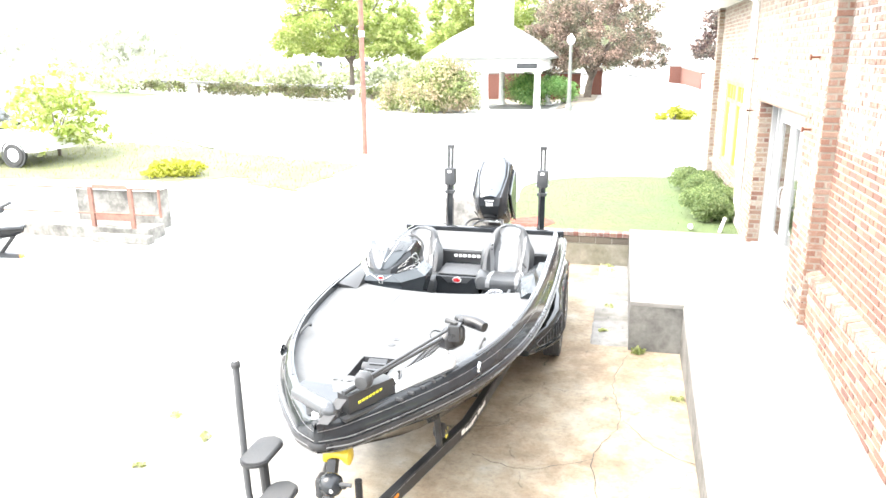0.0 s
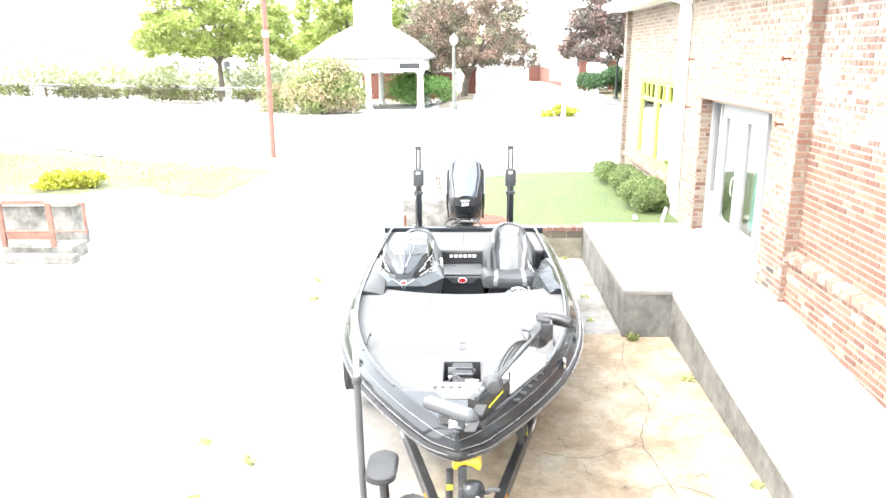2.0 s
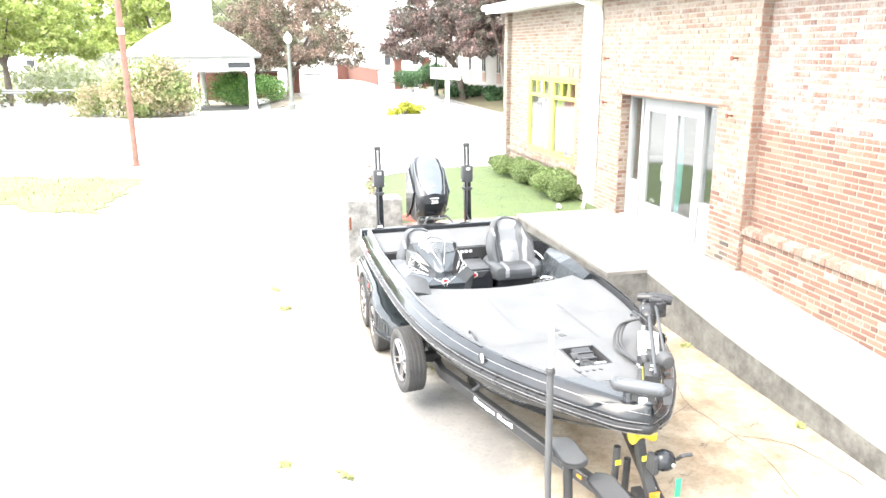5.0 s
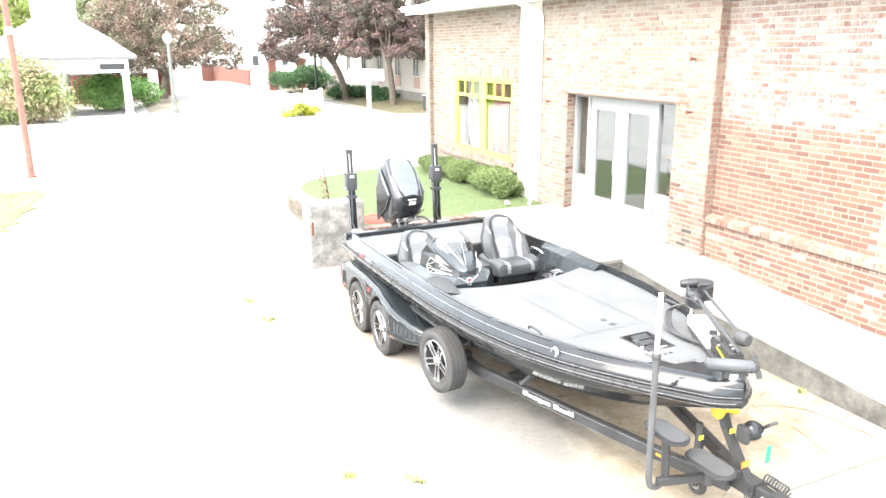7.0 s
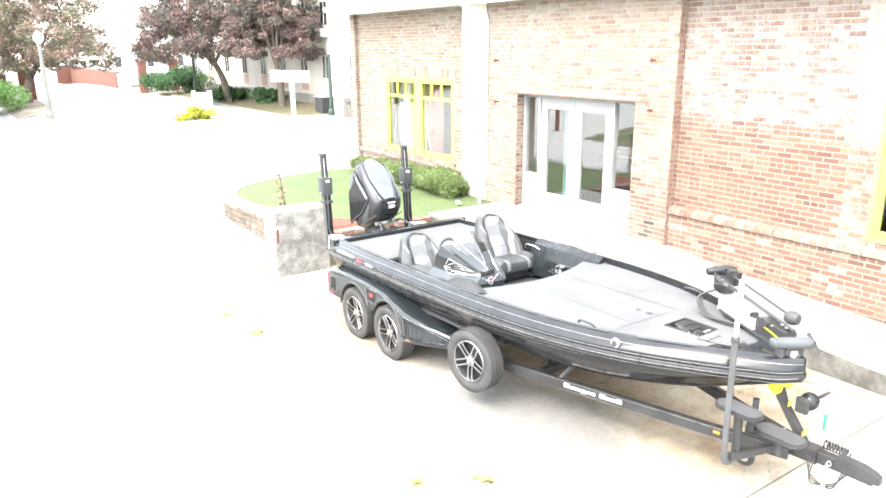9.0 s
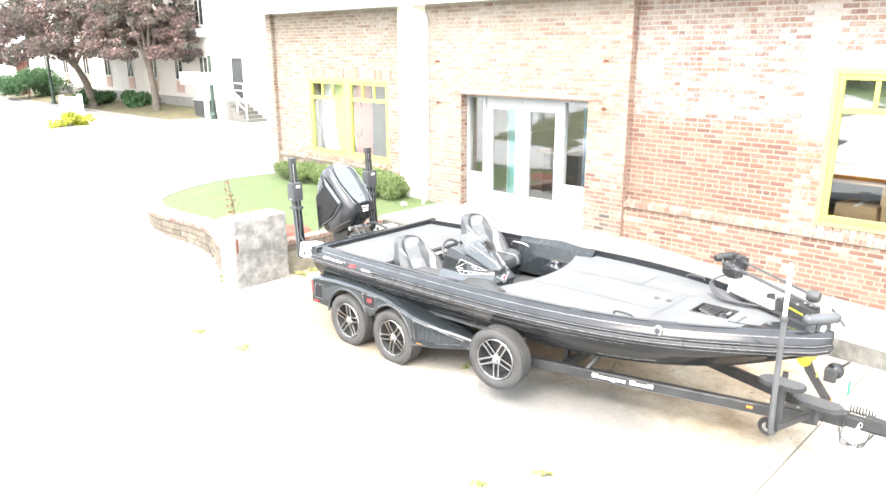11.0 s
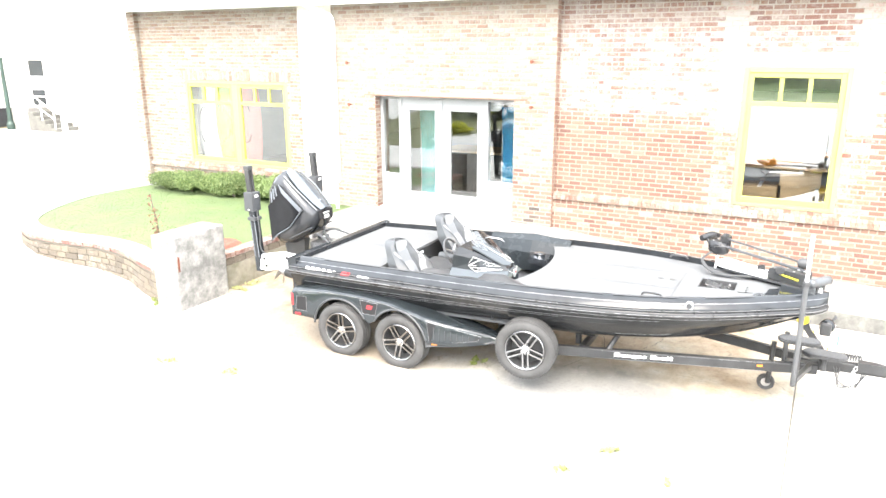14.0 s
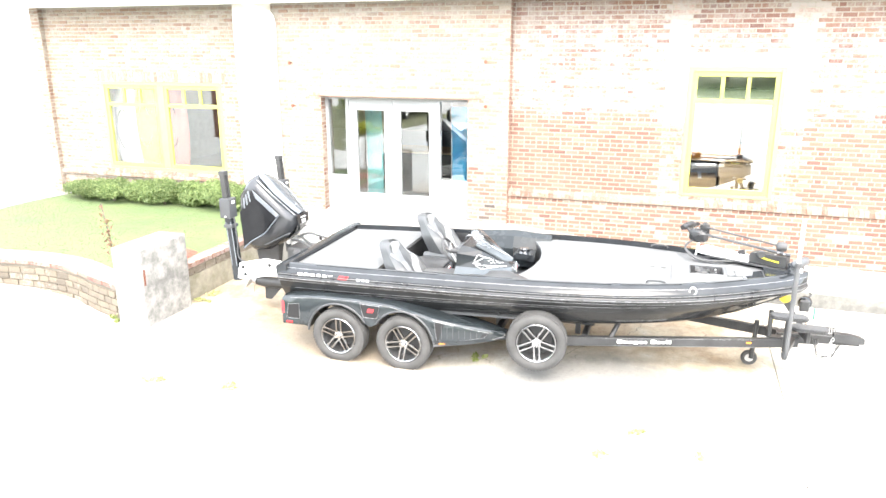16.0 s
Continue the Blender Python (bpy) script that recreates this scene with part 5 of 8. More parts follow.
bm = lathe([(0.0, -0.098), (0.025, -0.096), (0.034, -0.085), (0.036, -0.07), (0.05, -0.066), (0.055, -0.05)], (0, 0, 0), "x")
for k in range(6):
    a = (k + 0.5) * math.tau / 6
    lathe([(0.0, -0.075), (0.009, -0.075), (0.01, -0.05)], (0, 0.05 * math.cos(a), 0.05 * math.sin(a)), "x", bm, 8)
CAP = mesh_of("hub_cap", bm, CHROME)


def wheel_at(x, y, z, outward, lean=0.0, turn=0.0, label="alloy trailer wheel with five double spokes"):
    hub = new("wheel", RIM)
    hub.parent = trailer
    hub.matrix_local = Matrix.Translation(Vector((x, y, z)) - trailer.location) @ pose(0, 0, 0, 0, lean, turn + (0 if outward < 0 else 180)) @ Matrix.Rotation(random.uniform(0, 6), 4, "X")
    tagged(hub, label)
    for name, me in (("tyre", TYRE), ("rim_lip", LIP), ("spokes", SPOKES), ("hub_cap", CAP)):
        p = new(name, me)
        p.parent = hub
    return hub


for s in (-1, 1):
    for y in (9.25, 8.39):
        wheel_at(C + s * 1.175, y, R - 0.01, s)
wheel_at(-3.0, 6.785, 0.54, -1, 0, 6, "spare alloy wheel carried on the trailer rail")
part("spare_carrier", beam([(C - 0.78, 6.85, 0.5), (C - 1.09, 6.81, 0.54)], 0.1, 0.1), BLACK, trailer)


# ---- fenders ----
# darkest tone, painted where recesses and slots would lie in shade
RECESS_SHADE = mat("recess_shade_black", (0.016, 0.0162, 0.0172), 0.7, spec=0.2)
def arc(cy, cz, r, a0, a1, n=12):
    return [(cy + r * math.cos(radians(a0 + (a1 - a0) * i / n)), cz + r * math.sin(radians(a0 + (a1 - a0) * i / n))) for i in range(n + 1)]


top_edge = [(10.02, 0.52), (10.0, 0.76), (9.9, 0.80), (9.5, 0.835), (9.0, 0.845), (8.55, 0.82), (8.2, 0.765), (7.95, 0.715), (7.75, 0.675), (7.5, 0.62), (7.3, 0.565), (7.2, 0.52), (7.19, 0.48)]
low_edge = [(7.3, 0.445), (7.6, 0.415), (7.9, 0.40)] + arc(8.39, 0.34, 0.405, 172, 30) + [(8.82, 0.50)] + arc(9.25, 0.34, 0.405, 150, 8) + [(9.7, 0.42), (10.02, 0.42)]


def flare(y):
    """How far the outer face leans out: swept in at the front tip, widest at the step."""
    return float(np.interp(y, [7.1, 7.27, 7.5, 7.75, 8.0, 8.2, 8.45], [-0.27, -0.23, -0.11, 0.0, 0.055, 0.03, 0.0]))


def flared(bm):
    for v in bm.verts:
        if abs(v.co.x - C) > 1.15:
            v.co.x += flare(v.co.y) * math.copysign(1, v.co.x - C)
    return bm


def fender_shell(s):
    tops, lows = sorted(top_edge[1:-1]), sorted(low_edge)
    rings = []
    for y in sorted(set([p[0] for p in tops + lows if 7.2 <= p[0] <= 10.0] + [7.2 + 0.1 * i for i in range(29)] + [7.19, 10.02])):
        t, l = float(np.interp(y, *zip(*tops))), float(np.interp(y, *zip(*lows)))
        l = min(l, t - 0.02)
        e = min(0.035, (t - l) * 0.4)
        o = 1.25 + flare(y)
        rings.append([(C + s * x, y, z) for x, z in ((0.86, l), (0.86, t - 0.01), (o - 0.12, t + 0.012), (o - 0.045, t + 0.004), (o - 0.012, t - e * 0.5), (o, t - e), (o, l))])
    return loft(rings)


for s in (-1, 1):
    fender = part("fender", fender_shell(s), FENDER, trailer, "glossy black moulded tandem fender", True)
    xs = sorted((C + s * 1.253, C + s * 1.245))
    # flat dark plates give the shade of recesses that aren't modelled
    part("vent_panel", flared(prism([(7.37, 0.53), (7.6, 0.6), (7.88, 0.672), (7.98, 0.685), (7.95, 0.45), (7.65, 0.452), (7.42, 0.475)], *xs, axis="x")), RECESS_SHADE, fender, "flat dark panel painted as a shaded recess")
    part("vent_panel", flared(prism([(9.78, 0.5), (9.78, 0.70), (9.93, 0.69), (9.96, 0.5)], *xs, axis="x")), RECESS_SHADE, fender, "flat dark panel painted as a shaded recess")
    part("vent_panel", flared(prism([(8.73, 0.62), (8.69, 0.78), (8.95, 0.79), (8.91, 0.62)], *xs, axis="x")), RECESS_SHADE, fender, "flat dark panel painted as a shaded recess")
    for loop in ([(7.37, 0.53), (7.6, 0.6), (7.88, 0.672), (7.98, 0.685), (7.95, 0.45), (7.65, 0.452), (7.42, 0.475)], [(8.73, 0.62), (8.69, 0.78), (8.95, 0.79), (8.91, 0.62)], [(9.78, 0.5), (9.78, 0.70), (9.93, 0.69), (9.96, 0.5)]):
        part("panel_edge", flared(tube([(C + s * 1.253, y, z) for y, z in loop], 0.0032, closed=True, sides=5)), SILVER, fender, "bright edging of the recess panel")
    # silver line paints the highlight below the fender's top edge
    part("crease", flared(tube([(C + s * 1.252, y, z - 0.03) for y, z in top_edge[2:9]], 0.003, sides=5)), SILVER, fender)
    xs = sorted((C + s * 1.257, C + s * 1.25))
    part("emblem", prism([(8.78, 0.69), (8.86, 0.69), (8.84, 0.74), (8.76, 0.74)], *xs, axis="x"), RED, fender, "small red emblem")
    part("fender_edge", flared(tube([(C + s * 1.25, y, z) for y, z in arc(8.39, 0.34, 0.412, 30, 176, 18)], 0.014, sides=6)), GREY_PLASTIC, fender, "grey arch edging")
    part("fender_edge", flared(tube([(C + s * 1.25, y, z) for y, z in arc(9.25, 0.34, 0.412, 4, 150, 18)], 0.014, sides=6)), GREY_PLASTIC, fender, "grey arch edging")
    part("fender_edge", flared(tube([(C + s * 1.252, y, z) for y, z in ((7.98, 0.385), (7.85, 0.4), (7.7, 0.41), (7.5, 0.425), (7.35, 0.44), (7.2, 0.475))], 0.014, sides=6)), GREY_PLASTIC, fender, "grey lower edging")
    for k in range(7):
        part("rib", flared(box(*sorted((C + s * 1.252, C + s * 1.258)), 7.5 + 0.065 * k, 7.507 + 0.065 * k, 0.475, 0.54 + 0.016 * k)), GREY_PLASTIC, fender)
    step_ys = [7.3 + 0.07 * k for k in range(11)]
    part("fender_step", prism([(C + s * (1.265 + flare(y) + 0.03 * math.sin(math.pi * (y - 7.3) / 0.7)), y) for y in step_ys] + [(C + s * 1.0, 8.0), (C + s * 0.98, 7.3)], 0.432, 0.452, bevel=0.005), FENDER, fender, "glossy step at the fender's front")
    part("tail_lamp", box(*sorted((C + s * 1.12, C + s * 1.256)), 9.99, 10.035, 0.55, 0.72, 0.012), RED_LENS, fender, "red tail lamp")
    part("side_lamp", flared(box(*sorted((C + s * 1.24, C + s * 1.262)), 9.88, 9.97, 0.435, 0.46, 0.005)), RED_LENS, fender)
    part("side_lamp", flared(box(*sorted((C + s * 1.245, C + s * 1.265)), 7.85, 7.92, 0.41, 0.43, 0.004)), AMBER, fender)
# swing-up jack on the starboard rail
sj = part("swing_jack", tube([(-1.345, 5.13, 0.42), (-1.36, 5.1, 0.78)], 0.028), BLACK, trailer, "black swing-up trailer jack", True)
part("jack_head", lathe([(0.0, -0.05), (0.05, -0.05), (0.065, 0.0), (0.05, 0.05), (0.0, 0.05)], (-1.35, 5.18, 0.6), "y"), PLASTIC, sj, "", True)
part("jack_crank", tube([(-1.36, 5.1, 0.74), (-1.42, 5.08, 0.8), (-1.43, 5.08, 0.9)], 0.01, sides=6), STEEL, sj)
part("warning_label", box(-1.3, -1.294, 5.15, 5.22, 0.55, 0.62), LETTER_YELLOW, sj, "yellow warning label")
trailer.rotation_euler.z = YAW


# ---- outboard motor ----
MX = -1.87
COWL_SIDE = mat("graphite_cowl", (0.03, 0.0315, 0.0345), 0.13, 0.15, 0.15, 3, 200, 0.02, rvar=0.04, spec=0.45)
COWL_GREY = mat("silver_blue_cowl_panel", (0.1, 0.112, 0.125), 0.1, 0.45, 0.12, 3, 200, 0.0, rvar=0.03)
SIDE_BLACK = mat("deep_black_gloss", (0.011, 0.0117, 0.013), 0.12, 0.0, 0.2, 3, 200, 0.0, spec=0.16)
# pale silver of slats and emblem, also used for painted edge highlights
PALE_SILVER = mat("pale_silver", (0.16, 0.175, 0.195), 0.12, 0.3, 0.1, 3, 200, 0.0)
motor = thing("outboard_motor", (MX, 10.5, 0.9), "black and graphite outboard motor on the transom", "outboard motor")


def bulged(profile, xs, about):
    cy, cz = about
    return [[(MX + x, cy + (y - cy) * k, cz + (z - cz) * k) for y, z in profile] for x, k in xs]


cowl = [(10.37, 1.42), (10.38, 1.54), (10.7, 1.83), (10.9, 2.01), (11.02, 2.065), (11.13, 2.0), (11.25, 1.8), (11.29, 1.42), (11.22, 1.08), (11.08, 0.97), (10.84, 1.0), (10.6, 1.14), (10.46, 1.28)]
part("cowl", loft(bulged(cowl, ((-0.262, 0.6), (-0.255, 0.76), (-0.21, 0.9), (-0.12, 0.985), (0.0, 1.0), (0.12, 0.985), (0.21, 0.9), (0.255, 0.76), (0.262, 0.6)), (10.9, 1.55))), COWL_SIDE, motor, "graphite engine cowl", True)
part("cowl_top", loft([[(MX + u * w, y - 0.02 * (1 - u * u) * 0.7 - 0.012, z + 0.018 * (1 - u * u) + 0.012) for u in (-1, -0.85, -0.4, 0, 0.4, 0.85, 1)] for y, z, w in ((10.385, 1.545, 0.1), (10.47, 1.625, 0.15), (10.7, 1.825, 0.185), (10.84, 1.955, 0.17), (10.94, 2.03, 0.13), (11.01, 2.062, 0.06))], closed=False), COWL_GREY, motor, "silver-blue reflective cowl top panel", True)
for s in (-1, 1):
    xs = sorted((MX + s * 0.235, MX + s * 0.292))
    part("side_panel", prism([(10.97, 1.89), (10.58, 1.57), (10.82, 1.3), (11.04, 1.17), (11.17, 1.05), (11.2, 1.56)], *xs, axis="x", bevel=0.014), SIDE_BLACK, motor, "angular glossy black side panel", True)
    # pale band paints the highlight along the panel's upper edge
    part("panel_flash", prism([(10.97, 1.895), (10.57, 1.572), (10.615, 1.53), (10.92, 1.775)], *sorted((MX + s * 0.286, MX + s * 0.297)), axis="x", bevel=0.003), PALE_SILVER, motor, "pale band painted as the side panel's edge highlight")
    for k in range(3):
        part("intake_slat", prism([(11.03 + 0.035 * k, 1.88 - 0.05 * k), (11.05 + 0.035 * k, 1.87 - 0.05 * k), (11.02 + 0.05 * k, 1.72 - 0.05 * k), (11.0 + 0.05 * k, 1.73 - 0.05 * k)], *sorted((MX + s * 0.286, MX + s * 0.296)), axis="x"), PALE_SILVER, motor)
    for line, r in (([(10.565, 1.565), (10.81, 1.285), (11.03, 1.155), (11.17, 1.04)], 0.011), ([(10.44, 1.31), (10.66, 1.2), (10.86, 1.1)], 0.009)):
        part("panel_crease", tube([(MX + s * (0.288 if r > 0.01 else 0.235), y, z) for y, z in line], r, sides=6), COWL_GREY, motor)
    part("panel_crease", tube([(MX + s * 0.165, 10.39, 1.55), (MX + s * 0.225, 10.7, 1.835), (MX + s * 0.2, 10.93, 2.01)], 0.01, sides=6), COWL_GREY, motor)
part("front_panel", loft([[(MX + u * w, y, z) for u in (-1, -0.5, 0, 0.5, 1)] for y, z, w in ((10.366, 1.545, 0.16), (10.354, 1.42, 0.15), (10.443, 1.28, 0.12), (10.585, 1.13, 0.1))], closed=False), BLACK_GLOSS, motor, "black lower front panel")
text = bpy.data.curves.new("rating", "FONT")
text.body, text.size, text.extrude, text.align_x = "250", 0.075, 0.002, "CENTER"
tmp = bpy.data.objects.new("rating", text)
scene.collection.objects.link(tmp)
bpy.context.view_layer.update()
me = bpy.data.meshes.new_from_object(tmp)
bpy.data.objects.remove(tmp)
me.transform(Matrix.Translation(Vector((MX, 10.353, 1.42)) - base_of(motor)) @ Matrix.Rotation(radians(90), 4, "X"))
me.materials.clear()
me.materials.append(LETTER)
rating = new("rating_number", me)
rating.parent = motor
tagged(rating, "white number on the cowl")
part("letter_bar", box(MX - 0.065, MX + 0.065, 10.35, 10.36, 1.495, 1.507), LETTER, motor, "white lettering mark on the cowl")
part("emblem", lathe([(0.0, 0.012), (0.028, 0.008), (0.034, 0.0)], (MX + 0.01, 10.475, 1.668)), PALE_SILVER, motor, "small round pale emblem")
part("midsection", loft([[(MX + u * w, 10.93 + d * v, z) for u, v in ((-1, -0.6), (-0.5, -1), (0.5, -1), (1, -0.6), (1, 0.6), (0.5, 1), (-0.5, 1), (-1, 0.6))] for z, w, d in ((1.14, 0.17, 0.22), (1.0, 0.11, 0.19), (0.8, 0.075, 0.17), (0.62, 0.05, 0.16))]), PLASTIC, motor, "black midsection", True)
part("anti_ventilation_plate", prism([(MX - 0.14, 10.85), (MX - 0.05, 10.7), (MX + 0.05, 10.7), (MX + 0.14, 10.85), (MX + 0.15, 11.3), (MX - 0.15, 11.3)], 0.70, 0.715, bevel=0.004), BLACK, motor)
part("gearcase", loft([[(MX + r * math.cos(a), y, 0.46 + r * math.sin(a) * 1.1) for a in np.linspace(0, math.tau, 13)[:-1]] for y, r in ((10.55, 0.01), (10.62, 0.05), (10.8, 0.075), (11.05, 0.07), (11.18, 0.055))]), BLACK, motor, "", True)
part("skeg", prism([(10.75, 0.42), (10.95, 0.2), (11.05, 0.2), (11.05, 0.42)], MX - 0.008, MX + 0.008, axis="x"), BLACK, motor)
prop = part("propeller", lathe([(0.0, 0.12), (0.04, 0.12), (0.055, 0.0), (0.0, 0.0)], (MX, 11.18, 0.46), "y"), STEEL, motor, "steel propeller")
for k in range(4):
    a = k * math.tau / 4
    part("blade", loft([[(MX + r * math.cos(a + d), 11.24 + 0.5 * d * r + e, 0.46 + r * math.sin(a + d)) for d, e in ((-0.5, 0), (0, 0.004), (0.5, 0), (0, -0.004))] for r in (0.05, 0.1, 0.15, 0.18)]), STEEL, prop)
part("bracket", box(MX - 0.17, MX + 0.17, 10.12, 10.55, 0.75, 1.08, 0.03), PLASTIC, motor, "black setback bracket")
part("steering_arm", tube([(MX - 0.2, 10.5, 1.16), (MX + 0.2, 10.5, 1.16)], 0.03), STEEL, motor)
for k, (x0, x1) in enumerate(((-0.32, -0.1), (-0.2, 0.12), (0.26, 0.1))):
    part("hose", tube(smooth_line([(MX + x0, 10.06, 1.12), (MX + x0 * 0.9, 10.2, 1.2 - 0.02 * k), (MX + (x0 + x1) / 2, 10.38, 1.21), (MX + x1, 10.52, 1.16)], 5), 0.017, sides=8), PLASTIC, motor, "black rigging hose")
coil = [(MX - 0.34 + 0.055 * math.cos(a), 10.22 + 0.012 * a / 3, 1.05 + 0.055 * math.sin(a)) for a in np.linspace(0, 24, 70)]
part("coiled_hose", tube(coil, 0.014, sides=6), PLASTIC, motor)


# ---- shallow-water anchors ----
def anchor(x, y):
    a = thing("shallow_water_anchor", (x, y, 0.72), "folded black shallow-water anchor on a white transom bracket", "anchor", "shallow-water anchors")
    lean = 0.08

    def at(z):
        return y + lean * (z - 1.45)
    part("spike_beam", loft([[(x + dx, at(z) + dy, z) for dx, dy in ((-0.05, -0.048), (0.05, -0.048), (0.05, 0.048), (-0.05, 0.048))] for z in (0.74, 1.1, 1.68)]), BLACK_GLOSS, a)
    # thin pale strips paint highlights along the beam's edges
    for u, v in ((-1, -1), (-1, 1), (1, -1)):
        part("edge_strip", loft([[(x + u * 0.0505 + dx, at(z) + v * 0.036 + dy, z) for dx, dy in ((-0.002, -0.005), (0.002, -0.005), (0.002, 0.005), (-0.002, 0.005))] for z in (0.95, 1.3, 1.55)]), PALE_SILVER, a)
    for d in (-0.03, 0.03):
        part("arm", loft([[(x + d + dx, at(z) + dy, z) for dx, dy in ((-0.013, -0.035), (0.013, -0.035), (0.013, 0.035), (-0.013, 0.035))] for z in (1.86, 2.0, 2.21)]), BLACK, a)
    part("arm_cap", box(x - 0.05, x + 0.05, at(2.2) - 0.045, at(2.2) + 0.045, 2.17, 2.23, 0.012), PLASTIC, a)
    part("spike", tube([(x, at(1.8), 1.8), (x, at(2.15), 2.15)], 0.012), PVC, a, "pale fibreglass spike")
    hs = part("housing", box(x - 0.085, x + 0.085, at(1.76) - 0.08, at(1.76) + 0.08, 1.6, 1.87, 0.02), GREY_PLASTIC, a, "dark grey drive housing", True)
    part("label_mark", box(x - 0.03, x + 0.03, at(1.76) - 0.085, at(1.76) - 0.079, 1.80, 1.835), LETTER, hs)
    part("clamp", box(x - 0.075, x + 0.075, at(1.5) - 0.065, at(1.5) + 0.065, 1.47, 1.52, 0.01), GREY_PLASTIC, a)
    part("hinge_pin", tube([(x - 0.1, at(1.62), 1.63), (x + 0.1, at(1.62), 1.63)], 0.014, sides=8), STEEL, a)
    part("hydraulic_hose", tube(smooth_line([(x - 0.02, at(1.6) - 0.08, 1.62), (x - 0.03, at(1.3) - 0.09, 1.3), (x - 0.02, at(1.0) - 0.1, 1.02), (x + 0.05, 10.4, 1.0), (x + 0.1, 10.14, 1.05)], 5), 0.011, sides=6), PLASTIC, a, "black hydraulic hose")
    part("collar", box(x - 0.046, x + 0.046, at(1.55) - 0.046, at(1.55) + 0.046, 1.55, 1.575, 0.004), STEEL, a)
    part("bracket", box(x - 0.05, x + 0.05, 10.14, at(0.85) - 0.02, 0.84, 0.92, 0.015), STEEL, a, "bare metal transom bracket")
    part("bracket_side", prism([(10.16, 0.92), (10.16, 1.07), (10.5, 1.09), (10.9, 1.0), (10.95, 0.78), (10.82, 0.77), (10.55, 0.84)], x - 0.058, x - 0.046, axis="x"), ALU, a, "white slotted side plate")
    # slots are dark boxes on the plate, coloured like the shade inside
    for y0, z0 in ((10.8, 0.82), (10.83, 0.92), (10.3, 0.97), (10.42, 0.98)):
        part("slot", box(x - 0.061, x - 0.0575, y0, y0 + 0.05, z0, z0 + 0.045, 0.0), RECESS_SHADE, a)
    return a


anchor(-2.62, 11.03)
anchor(-1.16, 11.06)


# ---- trolling motor stowed on the bow ----
MOTOR_GREY = mat("pewter_motor_paint", (0.062, 0.066, 0.071), 0.3, 0.2, 0.15, 4, 200, 0.03)
tm = thing("trolling_motor", (-1.55, 4.3, 1.26), "black bow-mounted trolling motor folded down on its mount", "trolling motor")
hd, tail = Vector((-1.20, 5.07, 1.50)), Vector((-1.72, 4.05, 1.40))
d = (hd - tail).normalized()
n = Vector((-d.y, d.x, 0)).normalized()
part("mount_plate", loft([[p + n * u + Vector((0, 0, z)) for u, z in ((-0.09, 0), (-0.09, 0.02), (0.09, 0.02), (0.09, 0))] for p in (Vector((-1.74, 4.02, 1.275)), Vector((-1.28, 4.92, 1.265)))]), PLASTIC, tm)
part("mount_arm", loft([[p + n * u * w + Vector((0, 0, z)) for u, z in ((-1, 0.0), (-1, h), (1, h), (1, 0.0))] for p, w, h in ((Vector((-1.71, 4.07, 1.30)), 0.055, 0.13), (Vector((-1.6, 4.28, 1.30)), 0.06, 0.13), (Vector((-1.52, 4.44, 1.30)), 0.06, 0.12), (Vector((-1.5, 4.48, 1.30)), 0.05, 0.04))]), BLACK, tm, "black mount arm", True)
part("arm_skin", loft([[p + n * u * w + Vector((0, 0, z)) for u, z in ((-1, 0.0), (-1, h), (-0.8, h + 0.008), (0.8, h + 0.008), (1, h), (1, 0.0))] for p, w, h in ((Vector((-1.52, 4.46, 1.285)), 0.075, 0.06), (Vector((-1.24, 4.98, 1.285)), 0.085, 0.075), (Vector((-1.215, 5.03, 1.285)), 0.07, 0.06))]), ALU, tm, "bright aluminium arm cover")
for way in (-1, 1):
    for k in range(7):
        p = Vector((-1.675, 4.14, 1.352)) + d * (0.033 * k)
        z = Vector((0, 0, 0.017))
        o, o2 = n * (0.0625 * way), n * (0.0665 * way)
        part("letter_bar", loft([[p + o, p + o2, p + o2 + z, p + o + z], [p + d * 0.023 + o, p + d * 0.023 + o2, p + d * 0.023 + o2 + z, p + d * 0.023 + o + z]]), LETTER_YELLOW, tm, "yellow lettering mark on the mount")
part("shaft", tube([tail + Vector((0.02, 0, 0.05)), hd + Vector((0, 0, 0.02))], 0.017), GREY_PLASTIC, tm, "dark composite shaft")
part("stow_rod", tube([(-1.58, 4.14, 1.52), (-1.17, 5.02, 1.60)], 0.012), GREY_PLASTIC, tm)
part("ball_knob", lathe([(0.0, -0.065), (0.045, -0.055), (0.06, -0.02), (0.062, 0.02), (0.045, 0.055), (0.0, 0.065)], (-1.585, 4.14, 1.515), "y"), PLASTIC, tm, "black round knob", True)
part("head", loft([[hd + d * t + n * (r * u) + Vector((0, 0, r * 1.15 * v - 0.01)) for u, v in ((-1, -0.7), (-0.7, -1), (0.7, -1), (1, -0.7), (1, 0.6), (0.65, 0.95), (-0.65, 0.95), (-1, 0.6))] for t, r in ((-0.12, 0.035), (-0.1, 0.055), (-0.03, 0.07), (0.06, 0.072), (0.1, 0.055))]), MOTOR_BLACK, tm, "black steering head", True)
for u, t in ((-0.05, -0.06), (0.05, -0.06), (-0.05, 0.04), (0.05, 0.04)):
    part("bolt", lathe([(0.0, 0.008), (0.008, 0.007), (0.008, 0.0)], tuple(hd + d * t + n * u + Vector((0, 0, 0.066)))), STEEL, tm)
part("head_cable", tube(smooth_line([hd + n * 0.07 + Vector((0, 0, 0.0)), hd + n * 0.13 - d * 0.05 + Vector((0, 0, 0.03)), hd + n * 0.08 - d * 0.16 + Vector((0, 0, 0.05)), hd - d * 0.2], 5), 0.007, sides=6), PLASTIC, tm)
